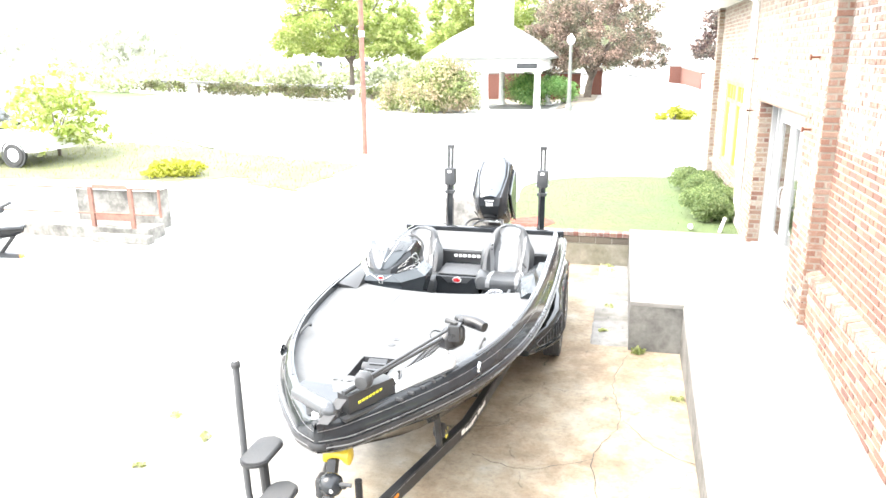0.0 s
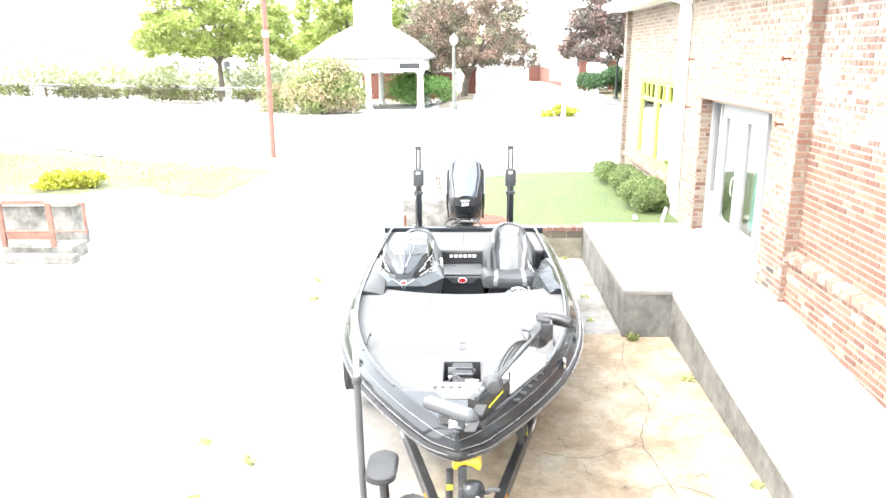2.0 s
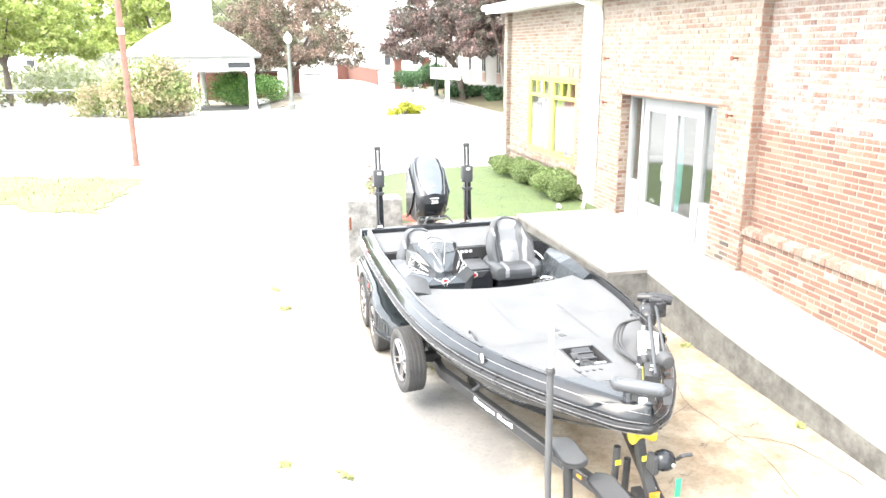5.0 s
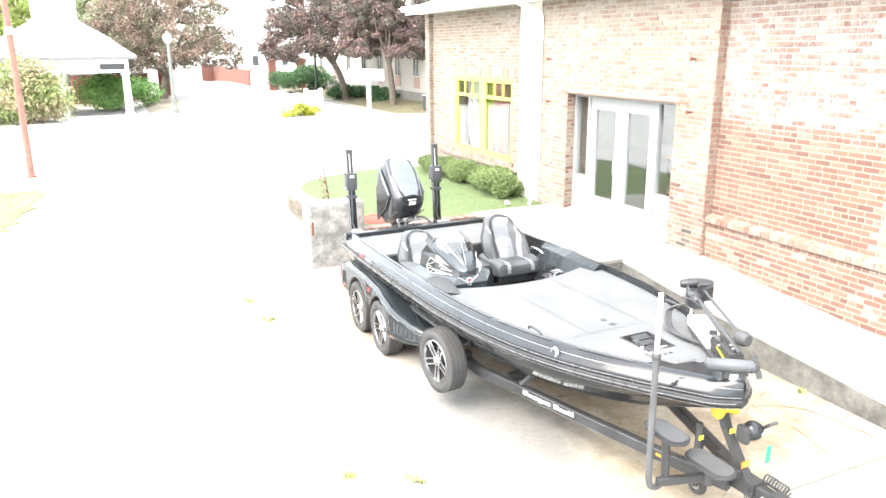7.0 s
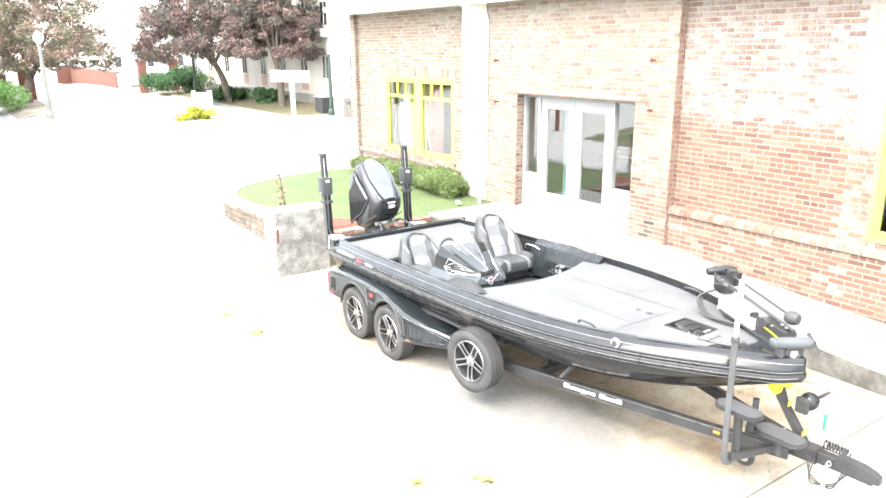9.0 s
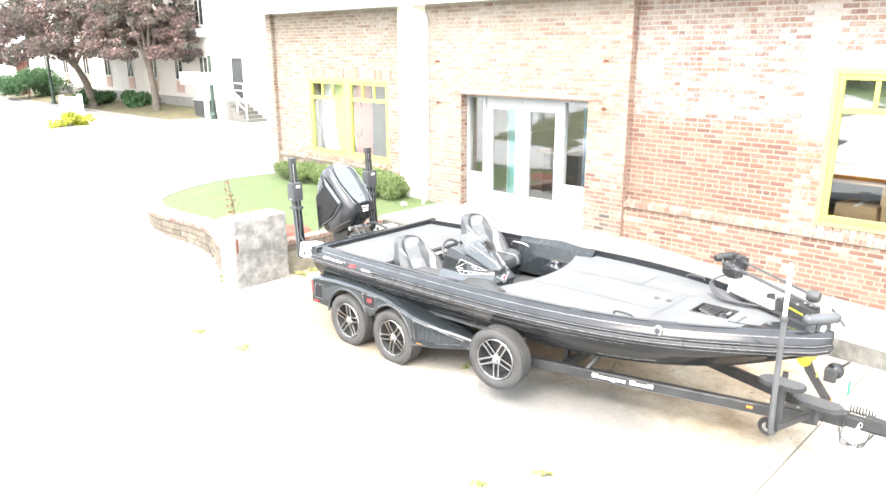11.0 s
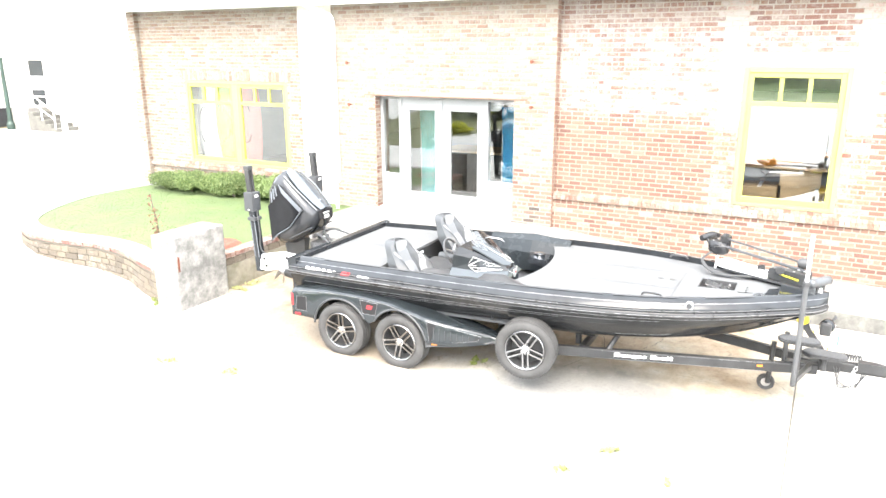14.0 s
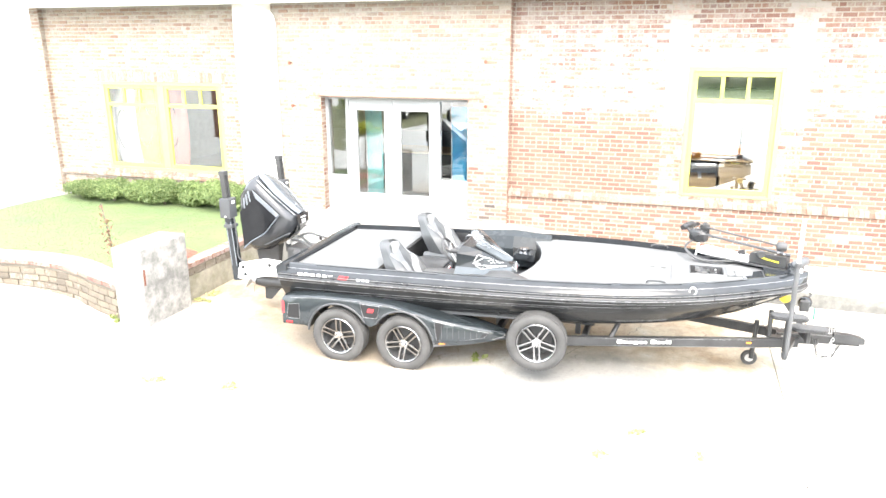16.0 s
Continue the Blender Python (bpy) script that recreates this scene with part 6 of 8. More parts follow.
ped = smooth_line([(-1.20, 5.27, 1.575), (-1.12, 5.22, 1.58), (-1.03, 5.17, 1.58), (-0.95, 5.12, 1.57)], 4)
part("pedal_top", tube(ped, [0.034 + 0.018 * math.sin(i / (len(ped) - 1) * 2.8) for i in range(len(ped))]), MOTOR_BLACK, tm, "", True)
part("cable_clip", tube([hd + Vector((0.05, -0.08, 0.03)), hd + Vector((0.05, -0.08, 0.14)), hd + Vector((-0.03, -0.06, 0.15))], 0.022, sides=8), PLASTIC, tm)
for k in range(3):
    part("cable", tube(smooth_line([hd + Vector((0, 0.02, -0.05)), (-1.32 - 0.03 * k, 5.22, 1.36), (-1.45 - 0.03 * k, 5.05, 1.255), (-1.5 - 0.02 * k, 4.75, 1.25 + 0.01 * k), (-1.46, 4.55, 1.26)], 6), 0.011, sides=6), PLASTIC, tm, "black power cable")
part("stand", tube([hd + Vector((-0.04, -0.02, -0.04)), (-1.24, 5.08, 1.24)], 0.012), PVC, tm, "white support tube")
part("rod_bracket", box(-1.2, -1.11, 4.94, 5.06, 1.5, 1.63, 0.012), MOTOR_BLACK, tm, "black stow bracket", True)
part("bracket_knob", lathe([(0.0, -0.02), (0.022, -0.02), (0.026, 0.0), (0.022, 0.02), (0.0, 0.02)], (-1.13, 5.09, 1.62), "x"), MOTOR_BLACK, tm, "", True)
part("lever", tube(smooth_line([(-1.2, 5.16, 1.5), (-1.17, 5.2, 1.56), (-1.1, 5.22, 1.59)], 4), 0.016, sides=8), MOTOR_BLACK, tm)
part("hinge_plate", prism([(4.5, 1.29), (4.62, 1.29), (4.6, 1.4), (4.53, 1.42)], -1.47, -1.455, axis="x"), MOTOR_BLACK, tm)
lower = Vector((-2.04, 4.05, 1.43)), Vector((-1.69, 3.865, 1.405))
e = (lower[1] - lower[0]).normalized()
length = (lower[1] - lower[0]).length
side = Vector((-e.y, e.x, 0))
part("lower_unit", loft([[lower[0] + e * (length * t) + side * (r * math.cos(a)) + Vector((0, 0, r * math.sin(a))) for a in np.linspace(0, math.tau, 17)[:-1]] for t, r in ((-0.03, 0.012), (0.0, 0.035), (0.04, 0.048), (0.3, 0.048), (0.31, 0.05), (0.8, 0.05), (0.86, 0.052), (0.9, 0.046), (0.96, 0.03), (1.0, 0.012))]), MOTOR_GREY, tm, "grey cylindrical motor body", True)
part("motor_skeg", loft([[lower[0] + e * (length * t) + side * u + Vector((0, 0, z)) for u, z in ((-0.006, -0.05), (0.006, -0.05), (0.006, -0.11), (-0.006, -0.11))] for t in (0.35, 0.75)]), PLASTIC, tm)
part("motor_rest", box(-1.95, -1.72, 3.99, 4.07, 1.28, 1.375, 0.02), MOTOR_GREY, tm, "grey motor cradle")
part("cradle_bracket", box(-1.88, -1.76, 3.93, 4.0, 1.275, 1.35, 0.008), ALU, tm, "bare aluminium bracket")
part("bow_guard", lathe([(0.0, 0.03), (0.055, 0.028), (0.07, 0.01), (0.072, 0.0)], (-1.80, 3.98, 1.295)), MOTOR_GREY, tm, "", True)
part("cord_reel", lathe([(0.0, -0.03), (0.04, -0.03), (0.05, 0.0), (0.04, 0.03), (0.0, 0.03)], (-1.63, 4.36, 1.42), "x"), PLASTIC, tm)
for dx, dy, r in ((0.06, 0.02, 0.014), (-0.03, 0.06, 0.012), (0.02, -0.04, 0.012)):
    part("bolt", lathe([(0.0, 0.01), (r, 0.008), (r, 0.0)], (-1.72 + dx, 4.16 + dy, 1.455)), STEEL, tm)
for k in range(5):
    p = Vector((-1.44 + 0.05 * k, 4.36 + 0.11 * k, 1.268))
    part("deck_rib", box(p.x, p.x + 0.05, p.y, p.y + 0.028, p.z, p.z + 0.02, 0.004), PLASTIC, tm)
for k in range(2):
    a = k * math.pi + 0.6
    part("propeller_blade", loft([[lower[1] + e * (-0.02 + 0.03 * q) + side * (r * math.cos(a) + 0.02 * q) + Vector((0, 0, r * math.sin(a))) for q in (-1, 0, 1)] for r in (0.02, 0.06, 0.1)], closed=False), PLASTIC, tm)


# ---- low walls, planting and the edges of the lot ----
def mesh_object(name, verts, faces, material, parent=None, label="", kind="", smooth=False):
    me = bpy.data.meshes.new(name)
    me.from_pydata(verts, [], faces)
    me.materials.append(material)
    if smooth:
        me.polygons.foreach_set("use_smooth", [True] * len(me.polygons))
    ob = new(name, me)
    ob.parent = parent
    return tagged(ob, label, "", "", kind)


def leaves(clumps, count, size, rng, flat=0.0, hollow=0.5):
    """Small folded leaf blades scattered through ellipsoid clumps (centre, radii), thicker towards the outside."""
    centres = np.array([c for c, r in clumps], float)
    radii = np.array([r for c, r in clumps], float)
    vol = radii.prod(axis=1) ** (2 / 3)
    pick = rng.choice(len(clumps), count, p=vol / vol.sum())
    v = rng.normal(size=(count, 3))
    v /= np.linalg.norm(v, axis=1)[:, None]
    rad = hollow + (1.08 - hollow) * rng.random(count) ** 0.6
    p = centres[pick] + v * radii[pick] * rad[:, None]
    a = rng.normal(size=(count, 3)) * (1, 1, 1 - flat)
    a /= np.linalg.norm(a, axis=1)[:, None]
    b = np.cross(a, rng.normal(size=(count, 3)))
    b /= np.linalg.norm(b, axis=1)[:, None]
    s = size * (0.6 + 0.8 * rng.random(count))[:, None]
    c = np.cross(a, b) * s * 0.18
    quad = np.stack([p - a * s * 0.6, p + b * s * 0.36 + c, p + a * s * 0.6, p - b * s * 0.36 + c], axis=1).reshape(-1, 3)
    faces = np.arange(count * 4).reshape(-1, 4)
    return quad.tolist(), faces.tolist()


SHRUB = leaf_mat("shrub_leaves", (0.1, 0.15, 0.05), (0.17, 0.235, 0.085), (0.28, 0.34, 0.15))
BARK = mat("grey_brown_bark", (0.13, 0.108, 0.088), 0.95, var=0.35, scale=4, fine=30, bump=0.8)

# concrete gate block
block = structure("wall_gate_block", box(-3.03, -2.03, 12.25, 12.72, -0.05, 1.14, 0.025), BLOCK_CONCRETE, "patched grey concrete gate block with flaking white coat")
part("stain", prism([(-2.99, 0.62), (-2.955, 0.62), (-2.95, 0.84), (-2.985, 0.86)], 12.246, 12.2495, axis="y"), IRON, block, "rust stain on the concrete")

# retaining wall behind the trailer
structure("wall_retaining", boxes([(-2.03, 0.21, 12.38, 12.6, 0.0, 0.40)]), concrete_mat("mossy_concrete", (0.27, 0.25, 0.2), (0.13, 0.12, 0.075), 0.8, 0.0, 2.5), "mossy concrete retaining wall behind the trailer")
ret = structure("wall_retaining_top", box(-2.03, 0.21, 12.39, 12.6, 0.40, 0.60), MORTAR, "stone and brick coping of the retaining wall")
for k in range(8):
    x = -2.02 + k * 0.279
    part("stone", box(x, x + 0.265, 12.376, 12.45, 0.405 + 0.004 * (k % 3), 0.52, 0.008), STONE, ret)
for k in range(21):
    x = -2.02 + k * 0.1063
    part("cap_brick", box(x, x + 0.096, 12.366, 12.59, 0.53, 0.601 + 0.004 * (k % 2), 0.006), CAP_BRICK, ret)

# curved stone garden wall
way = [Vector((p.x, p.y, 0)) for p in edge]
garden_core, garden_cap = [], []
for i, p in enumerate(way):
    d = (way[min(i + 1, len(way) - 1)] - way[max(i - 1, 0)]).normalized()
    n = Vector((d.y, -d.x, 0))
    if n.dot(Vector((0.3, 15.5, 0)) - p) < 0:
        n = -n
    g = ground_z(p.y) - 0.05
    garden_core.append([p + n * 0.015 + Vector((0, 0, g)), p + n * 0.24 + Vector((0, 0, g)), p + n * 0.24 + Vector((0, 0, 0.53)), p + n * 0.015 + Vector((0, 0, 0.53))])
    garden_cap.append([p - n * 0.03 + Vector((0, 0, 0.565)), p - n * 0.02 + Vector((0, 0, 0.61)), p + n * 0.3 + Vector((0, 0, 0.615)), p + n * 0.3 + Vector((0, 0, 0.565))])
garden = structure("wall_garden", loft(garden_core), concrete_mat("tan_garden_mortar", (0.15, 0.133, 0.108), (0.11, 0.097, 0.077), 0.5, 0.0, 2.0), "low curved stone garden wall round the lawn")
part("coping", loft(garden_cap), LANDING, garden, "pale mortar coping")
rng = np.random.default_rng(5)
total = [0.0]
for a, b in zip(way, way[1:]):
    total.append(total[-1] + (b - a).length)


def along(s):
    i = min(max(int(np.searchsorted(total, s, side="right")) - 1, 0), len(way) - 2)
    t = (s - total[i]) / (total[i + 1] - total[i])
    return way[i].lerp(way[i + 1], t), (way[i + 1] - way[i]).normalized()


for row in range(5):
    s = 0.05 + 0.1 * (row % 2)
    while s < total[-1] - 0.4:
        w = 0.17 + 0.16 * rng.random()
        p, d = along(s + w / 2)
        z0 = 0.03 + 0.105 * row
        if z0 + 0.07 > ground_z(p.y) and (p.y > 12.74):
            n = Vector((d.y, -d.x, 0))
            if n.dot(Vector((0.3, 15.5, 0)) - p) < 0:
                n = -n
            m = Matrix.Translation(p) @ Matrix(((d.x, n.x, 0), (d.y, n.y, 0), (0, 0, 1))).to_4x4()
            j = 0.012 * rng.random()
            if row < 4:
                part("stone", box(-w / 2, w / 2 - 0.012, -0.004 - j, 0.08, z0, z0 + 0.092, 0.01, m=m), STONE, garden)
            else:
                part("cap_brick", box(-w / 2, w / 2 - 0.012, -0.022 - j, 0.1, 0.50, 0.563, 0.006, m=m), CAP_BRICK, garden)
        s += w


# lawn blades
def inside(x, y, outline):
    odd = np.zeros(len(x), bool)
    n = len(outline)
    for i in range(n):
        (x0, y0), (x1, y1) = outline[i], outline[(i + 1) % n]
        hit = ((y0 > y) != (y1 > y)) & (x < (x1 - x0) * (y - y0) / (y1 - y0 + 1e-9) + x0)
        odd ^= hit
    return odd


def blades(x, y, z, height, rng):
    n = len(x)
    a = rng.random(n) * math.tau
    w = 0.006 + 0.006 * rng.random(n)
    h = height * (0.5 + rng.random(n))
    lean = rng.normal(size=(n, 2)) * 0.4 * h[:, None]
    base = np.stack([x, y, z], axis=1)
    side = np.stack([np.cos(a) * w, np.sin(a) * w, 0 * a], axis=1)
    tip = base + np.stack([lean[:, 0], lean[:, 1], h], axis=1)
    return np.stack([base - side, base + side, tip], axis=1).reshape(-1, 3).tolist(), np.arange(n * 3).reshape(-1, 3).tolist()


x, y = rng.uniform(-3, 2.2, 16000), rng.uniform(12.5, 19, 16000)
shrunk = [(p.x + 0.32 * (0.2 - p.x) / 3 + 0.06, p.y - (0.2 if p.y > 17.5 else 0)) for p in edge] + [(2.15, 12.62), (-1.9, 12.62), (-2.5, 12.8)]
ok = inside(x, y, shrunk)
v, f_ = blades(x[ok], y[ok], np.full(ok.sum(), 0.597), 0.011, rng)
mesh_object("grass", v, f_, GRASS, None, "mown green lawn grass", "stuff")


def shrub(x, y, z, r, h, material=SHRUB, label="rounded green foundation shrub against the brick wall", n=6500, size=0.04):
    s = thing("shrub", (x, y, z), label, "shrub", "foundation shrubs")
    q = np.random.default_rng(int(abs(x * 100 + y * 10)) + 1)
    clumps = [((x + q.normal() * r * 0.4, y + q.normal() * r * 0.4, z + h * (0.35 + 0.35 * q.random())), (r * 0.55, r * 0.6, h * 0.36)) for k in range(8)]
    vs, fs = leaves(clumps, n, size, q, hollow=0.35)
    part("stems", tube([(x, y, z - 0.02), (x, y, z + h * 0.5)], 0.03, sides=6), BARK, s)
    base = base_of(s)
    mesh_object("crown", [(a - base.x, b - base.y, c - base.z) for a, b, c in vs], fs, material, s)
    return s


for k, (yy, r, h) in enumerate(((13.72, 0.4, 0.52), (14.3, 0.43, 0.54), (14.95, 0.44, 0.5), (15.6, 0.45, 0.53), (16.25, 0.44, 0.48), (16.9, 0.42, 0.47), (17.5, 0.38, 0.42))):
    shrub(1.68 - 0.05 * (k % 2), yy, 0.6, r, h)

# stalk behind the gate block, weeds in the joints
WEED = leaf_mat("yellow_green_weed", (0.36, 0.39, 0.15), (0.45, 0.47, 0.22), (0.5, 0.51, 0.29))
FRESH = leaf_mat("fresh_green_weed", (0.16, 0.2, 0.05), (0.22, 0.26, 0.08), (0.3, 0.32, 0.14))
MYRTLE = leaf_mat("reddish_stalk_leaves", (0.16, 0.08, 0.06), (0.2, 0.11, 0.08), (0.16, 0.14, 0.06))
stalk = thing("sapling", (-2.35, 13.3, 0.6), "thin reddish sapling behind the concrete block", "sapling")
part("stem", tube(smooth_line([(-2.35, 13.3, 0.55), (-2.36, 13.32, 0.9), (-2.4, 13.34, 1.3), (-2.43, 13.36, 1.6)], 4), 0.012, sides=6), BARK, stalk)
q = np.random.default_rng(9)
vs, fs = leaves([((-2.35 - 0.02 * k, 13.3, 0.75 + 0.1 * k), (0.13 - 0.008 * k, 0.13 - 0.008 * k, 0.05)) for k in range(9)], 150, 0.04, q, hollow=0.1)
b0 = base_of(stalk)
mesh_object("crown", [(a - b0.x, b - b0.y, c - b0.z) for a, b, c in vs], fs, MYRTLE, stalk)
bed = structure("ground_flower_bed", sheet(np.linspace(-1.95, -1.1, 26), np.linspace(12.6, 13.45, 26), lambda x, y: 0.628 + 0.014 * noise.noise((x * 9, y * 9, 0)) - 0.06 * max(0.0, ((x + 1.52) / 0.4) ** 2 + ((y - 13.0) / 0.42) ** 2 - 0.6)), mat("red_mulch", (0.2, 0.055, 0.035), 0.95, var=0.4, scale=9, fine=60, bump=0.8), "red bark mulch bed at the lawn edge")


def weed(x, y, r, h, material, n=120, z=None):
    z = ground_z(y) if z is None else z
    w = thing("weed", (x, y, z), "small weed tuft growing from a pavement crack", "weed", "pavement weeds")
    q = np.random.default_rng(int(abs(x * 1000 + y * 77)))
    vs, fs = leaves([((x + q.normal() * r * 0.5, y + q.normal() * r * 0.5, z + h * 0.4), (r * 0.6, r * 0.6, h * 0.5)) for k in range(4)], n, 0.05, q, hollow=0.1)
    mesh_object("leaves", [(a - x, b - y, c - z) for a, b, c in vs], fs, material, w)
    part("root", tube([(x, y, z - 0.01), (x, y, z + h * 0.4)], 0.006, sides=5), BARK, w)
    return w


for x, y, r, h, m in ((-4.36, 11.02, 0.1, 0.035, WEED), (-4.24, 10.1, 0.09, 0.035, WEED), (-3.80, 5.58, 0.06, 0.02, WEED), (-4.34, 5.86, 0.07, 0.035, WEED), (-4.1, 4.95, 0.05, 0.035, WEED),
                      (0.32, 8.58, 0.08, 0.10, FRESH), (-1.85, 12.2, 0.12, 0.06, WEED), (-1.55, 12.26, 0.1, 0.06, WEED), (-0.1, 9.2, 0.05, 0.05, WEED), (-0.05, 10.2, 0.06, 0.05, WEED),
                      (0.72, 5.3, 0.04, 0.04, WEED), (0.76, 7.4, 0.05, 0.04, WEED), (-2.88, 12.9, 0.1, 0.16, FRESH), (-2.55, 7.6, 0.07, 0.04, FRESH), (-0.15, 12.2, 0.2, 0.07, WEED)):
    weed(x, y, r, h * 0.7, m, 45, 0.02)

# small things by the entrance bay
stub = thing("pipe_stub", (1.75, 12.85, 0.6), "short white plastic pipe leaning beside the wall", "pipe")
part("tube", tube([(1.72, 12.83, 0.6), (1.80, 12.87, 0.86)], 0.03), PVC, stub)
spot = thing("garden_spotlight", (1.25, 12.9, 0.6), "small white garden spotlight on the lawn edge", "spotlight")
part("body", lathe([(0.0, -0.05), (0.03, -0.05), (0.045, 0.05), (0.0, 0.045)], (1.25, 12.9, 0.66), "y"), PVC, spot)
part("spike", tube([(1.25, 12.9, 0.58), (1.25, 12.9, 0.65)], 0.008, sides=6), PLASTIC, spot)


def wall_anchor(y, z):
    a = thing("wall_anchor", (BAY, y, z), "rusted iron anchor in the brick wall", "wall anchor", "wall anchors")
    part("stem", tube([(BAY + 0.02, y, z), (BAY - 0.1, y, z)], 0.012, sides=8), IRON, a)
    part("end_plate", lathe([(0.0, -0.01), (0.032, -0.01), (0.032, 0.006), (0.0, 0.006)], (BAY - 0.1, y, z), "x", sides=12), IRON, a)


for y, z in ((8.74, 3.545), (8.73, 2.775), (12.6, 2.695), (12.62, 3.5)):
    wall_anchor(y, z)

# expansion joint and cracks as real gaps in the slab
JOINT = mat("dirt_joint_filler", (0.12, 0.112, 0.095), 0.95, bump=0.4)
structure("trim_joint", box(-4.3, 0.84, 4.042, 4.058, 0.0, 0.012), JOINT, "dark filled expansion joint across the driveway")


def crack(points, w, z=0.0195):
    line = smooth_line([(x, y, z) for x, y in points], 8)
    q = random.Random(int(points[0][0] * 100))
    rows = []
    for i, p in enumerate(line):
        d = (line[min(i + 1, len(line) - 1)] - line[max(i - 1, 0)]).normalized()
        n = Vector((-d.y, d.x, 0))
        o = n * q.uniform(-0.018, 0.018)
        k = w * q.uniform(0.4, 1.2)
        rows.append([p + o - n * k, p + o + n * k])
    return loft(rows, closed=False)


bm = bmesh.new()
for pts, w in ((((0.2, 8.5), (0.05, 7.6), (0.15, 6.8), (-0.1, 6.0), (0.0, 5.0), (-0.15, 4.1)), 0.004), (((0.15, 6.8), (0.5, 6.3), (0.83, 6.1)), 0.005), (((0.0, 5.3), (0.4, 5.0), (0.55, 4.3)), 0.006),
               (((-0.1, 6.0), (-0.7, 5.7), (-1.2, 5.85)), 0.004), (((-3.2, 8.0), (-3.6, 7.85), (-4.2, 7.4)), 0.004), (((-2.2, 6.6), (-1.5, 6.3), (-0.9, 6.5)), 0.004)):
    other = crack(pts, w)
    tmp = bpy.data.meshes.new("tmp")
    other.to_mesh(tmp)
    bm.from_mesh(tmp)
    other.free()
    bpy.data.meshes.remove(tmp)
for pts, w in ((((-4.04, 7.6), (-3.92, 7.7), (-3.72, 7.86), (-3.61, 8.15)), 0.006), (((-4.12, 5.86), (-4.07, 5.6), (-3.78, 5.49), (-3.84, 5.28)), 0.006), (((-4.11, 5.37), (-4.2, 5.27), (-4.33, 5.17)), 0.007)):
    other = crack(pts, w, 0.008)
    tmp = bpy.data.meshes.new("tmp")
    other.to_mesh(tmp)
    bm.from_mesh(tmp)
    other.free()
    bpy.data.meshes.remove(tmp)
structure("trim_cracks", bm, mat("crack_dirt", (0.075, 0.068, 0.056), 0.95, bump=0.4), "fine dirt-filled cracks in the concrete")


# ---- street, park and buildings beyond ----
def tree(name, x, y, z, height, trunk_h, spread, material, label, count=6000, size=0.3, seed=1, forks=5, lean=(0, 0), crown_low=0.0, trunk_r=0.22, open_=0.45):
    t = thing(name, (x, y, z), label, "tree")
    q = np.random.default_rng(seed)
    bm = bmesh.new()
    top = Vector((x + lean[0], y + lean[1], z + trunk_h))
    tube(smooth_line([(x, y, z - 0.1), (x + lean[0] * 0.3, y + lean[1] * 0.3, z + trunk_h * 0.5), tuple(top)], 4), [trunk_r * (1.25 - 0.5 * i / 8) for i in range(9)], bm, 10)
    clumps = []
    for k in range(forks):
        a = k * math.tau / forks + q.random()
        reach = spread * (0.45 + 0.3 * q.random())
        end = top + Vector((math.cos(a) * reach, math.sin(a) * reach, (height - trunk_h) * (0.3 + 0.45 * q.random())))
        mid = top.lerp(end, 0.5) + Vector((0, 0, 0.3))
        tube(smooth_line([tuple(top - Vector((0, 0, 0.3))), tuple(mid), tuple(end)], 4), [trunk_r * (0.6 - 0.5 * i / 8) for i in range(9)], bm, 7)
        for j in range(3):
            e2 = end + Vector(q.normal(size=3)) * spread * 0.22
            tube([tuple(mid.lerp(end, 0.6)), tuple(e2)], [trunk_r * 0.2, trunk_r * 0.06], bm, 5)
    for k in range(230):
        a, rr = q.random() * math.tau, math.sqrt(q.random()) * spread
        zz = z + trunk_h + crown_low + (height - trunk_h - crown_low) * (0.06 + q.random() * math.sqrt(max(0.05, 1 - (rr / spread) ** 2)))
        s = spread * (0.05 + 0.09 * q.random() ** 1.5)
        clumps.append(((top.x + math.cos(a) * rr * 0.92, top.y + math.sin(a) * rr * 0.92, zz), (s * 1.2, s * 1.2, s * 0.8)))
    part("trunk", bm, BARK, t, "", True)
    vs, fs = leaves(clumps, count, size, q, flat=0.2, hollow=open_)
    mesh_object("crown", [(a - x, b - y, c - z) for a, b, c in vs], fs, material, t)
    return t


def bush(x, y, z, rx, ry, h, material, label, count=2500, size=0.16, seed=1, category="bush", lumps=12):
    s = thing("bush", (x, y, z), label, category)
    q = np.random.default_rng(seed)
    clumps = []
    for k in range(lumps):
        a, r = q.random() * math.tau, math.sqrt(q.random()) * 0.8
        dome = math.sqrt(1 - r * r)
        size_k = 0.26 + 0.2 * q.random()
        clumps.append(((x + math.cos(a) * r * rx, y + math.sin(a) * r * ry, z + h * (0.12 + 0.7 * dome * q.random() ** 0.7)), (rx * size_k, ry * size_k, h * 0.24)))
    vs, fs = leaves(clumps, count, size, q, hollow=0.3)
    part("stems", tube([(x, y, z - 0.05), (x, y, z + h * 0.5)], 0.06, sides=6), BARK, s)
    mesh_object("crown", [(a - x, b - y, c - z) for a, b, c in vs], fs, material, s)
    return s


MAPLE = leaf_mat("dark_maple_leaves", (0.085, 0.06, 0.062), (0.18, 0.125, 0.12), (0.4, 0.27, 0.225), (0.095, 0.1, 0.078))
OLIVE_MAPLE = leaf_mat("olive_purple_maple_leaves", (0.115, 0.085, 0.072), (0.24, 0.175, 0.14), (0.5, 0.36, 0.28), (0.13, 0.14, 0.085))
GREEN = leaf_mat("bright_green_leaves", (0.2, 0.27, 0.06), (0.32, 0.38, 0.1), (0.42, 0.45, 0.18))
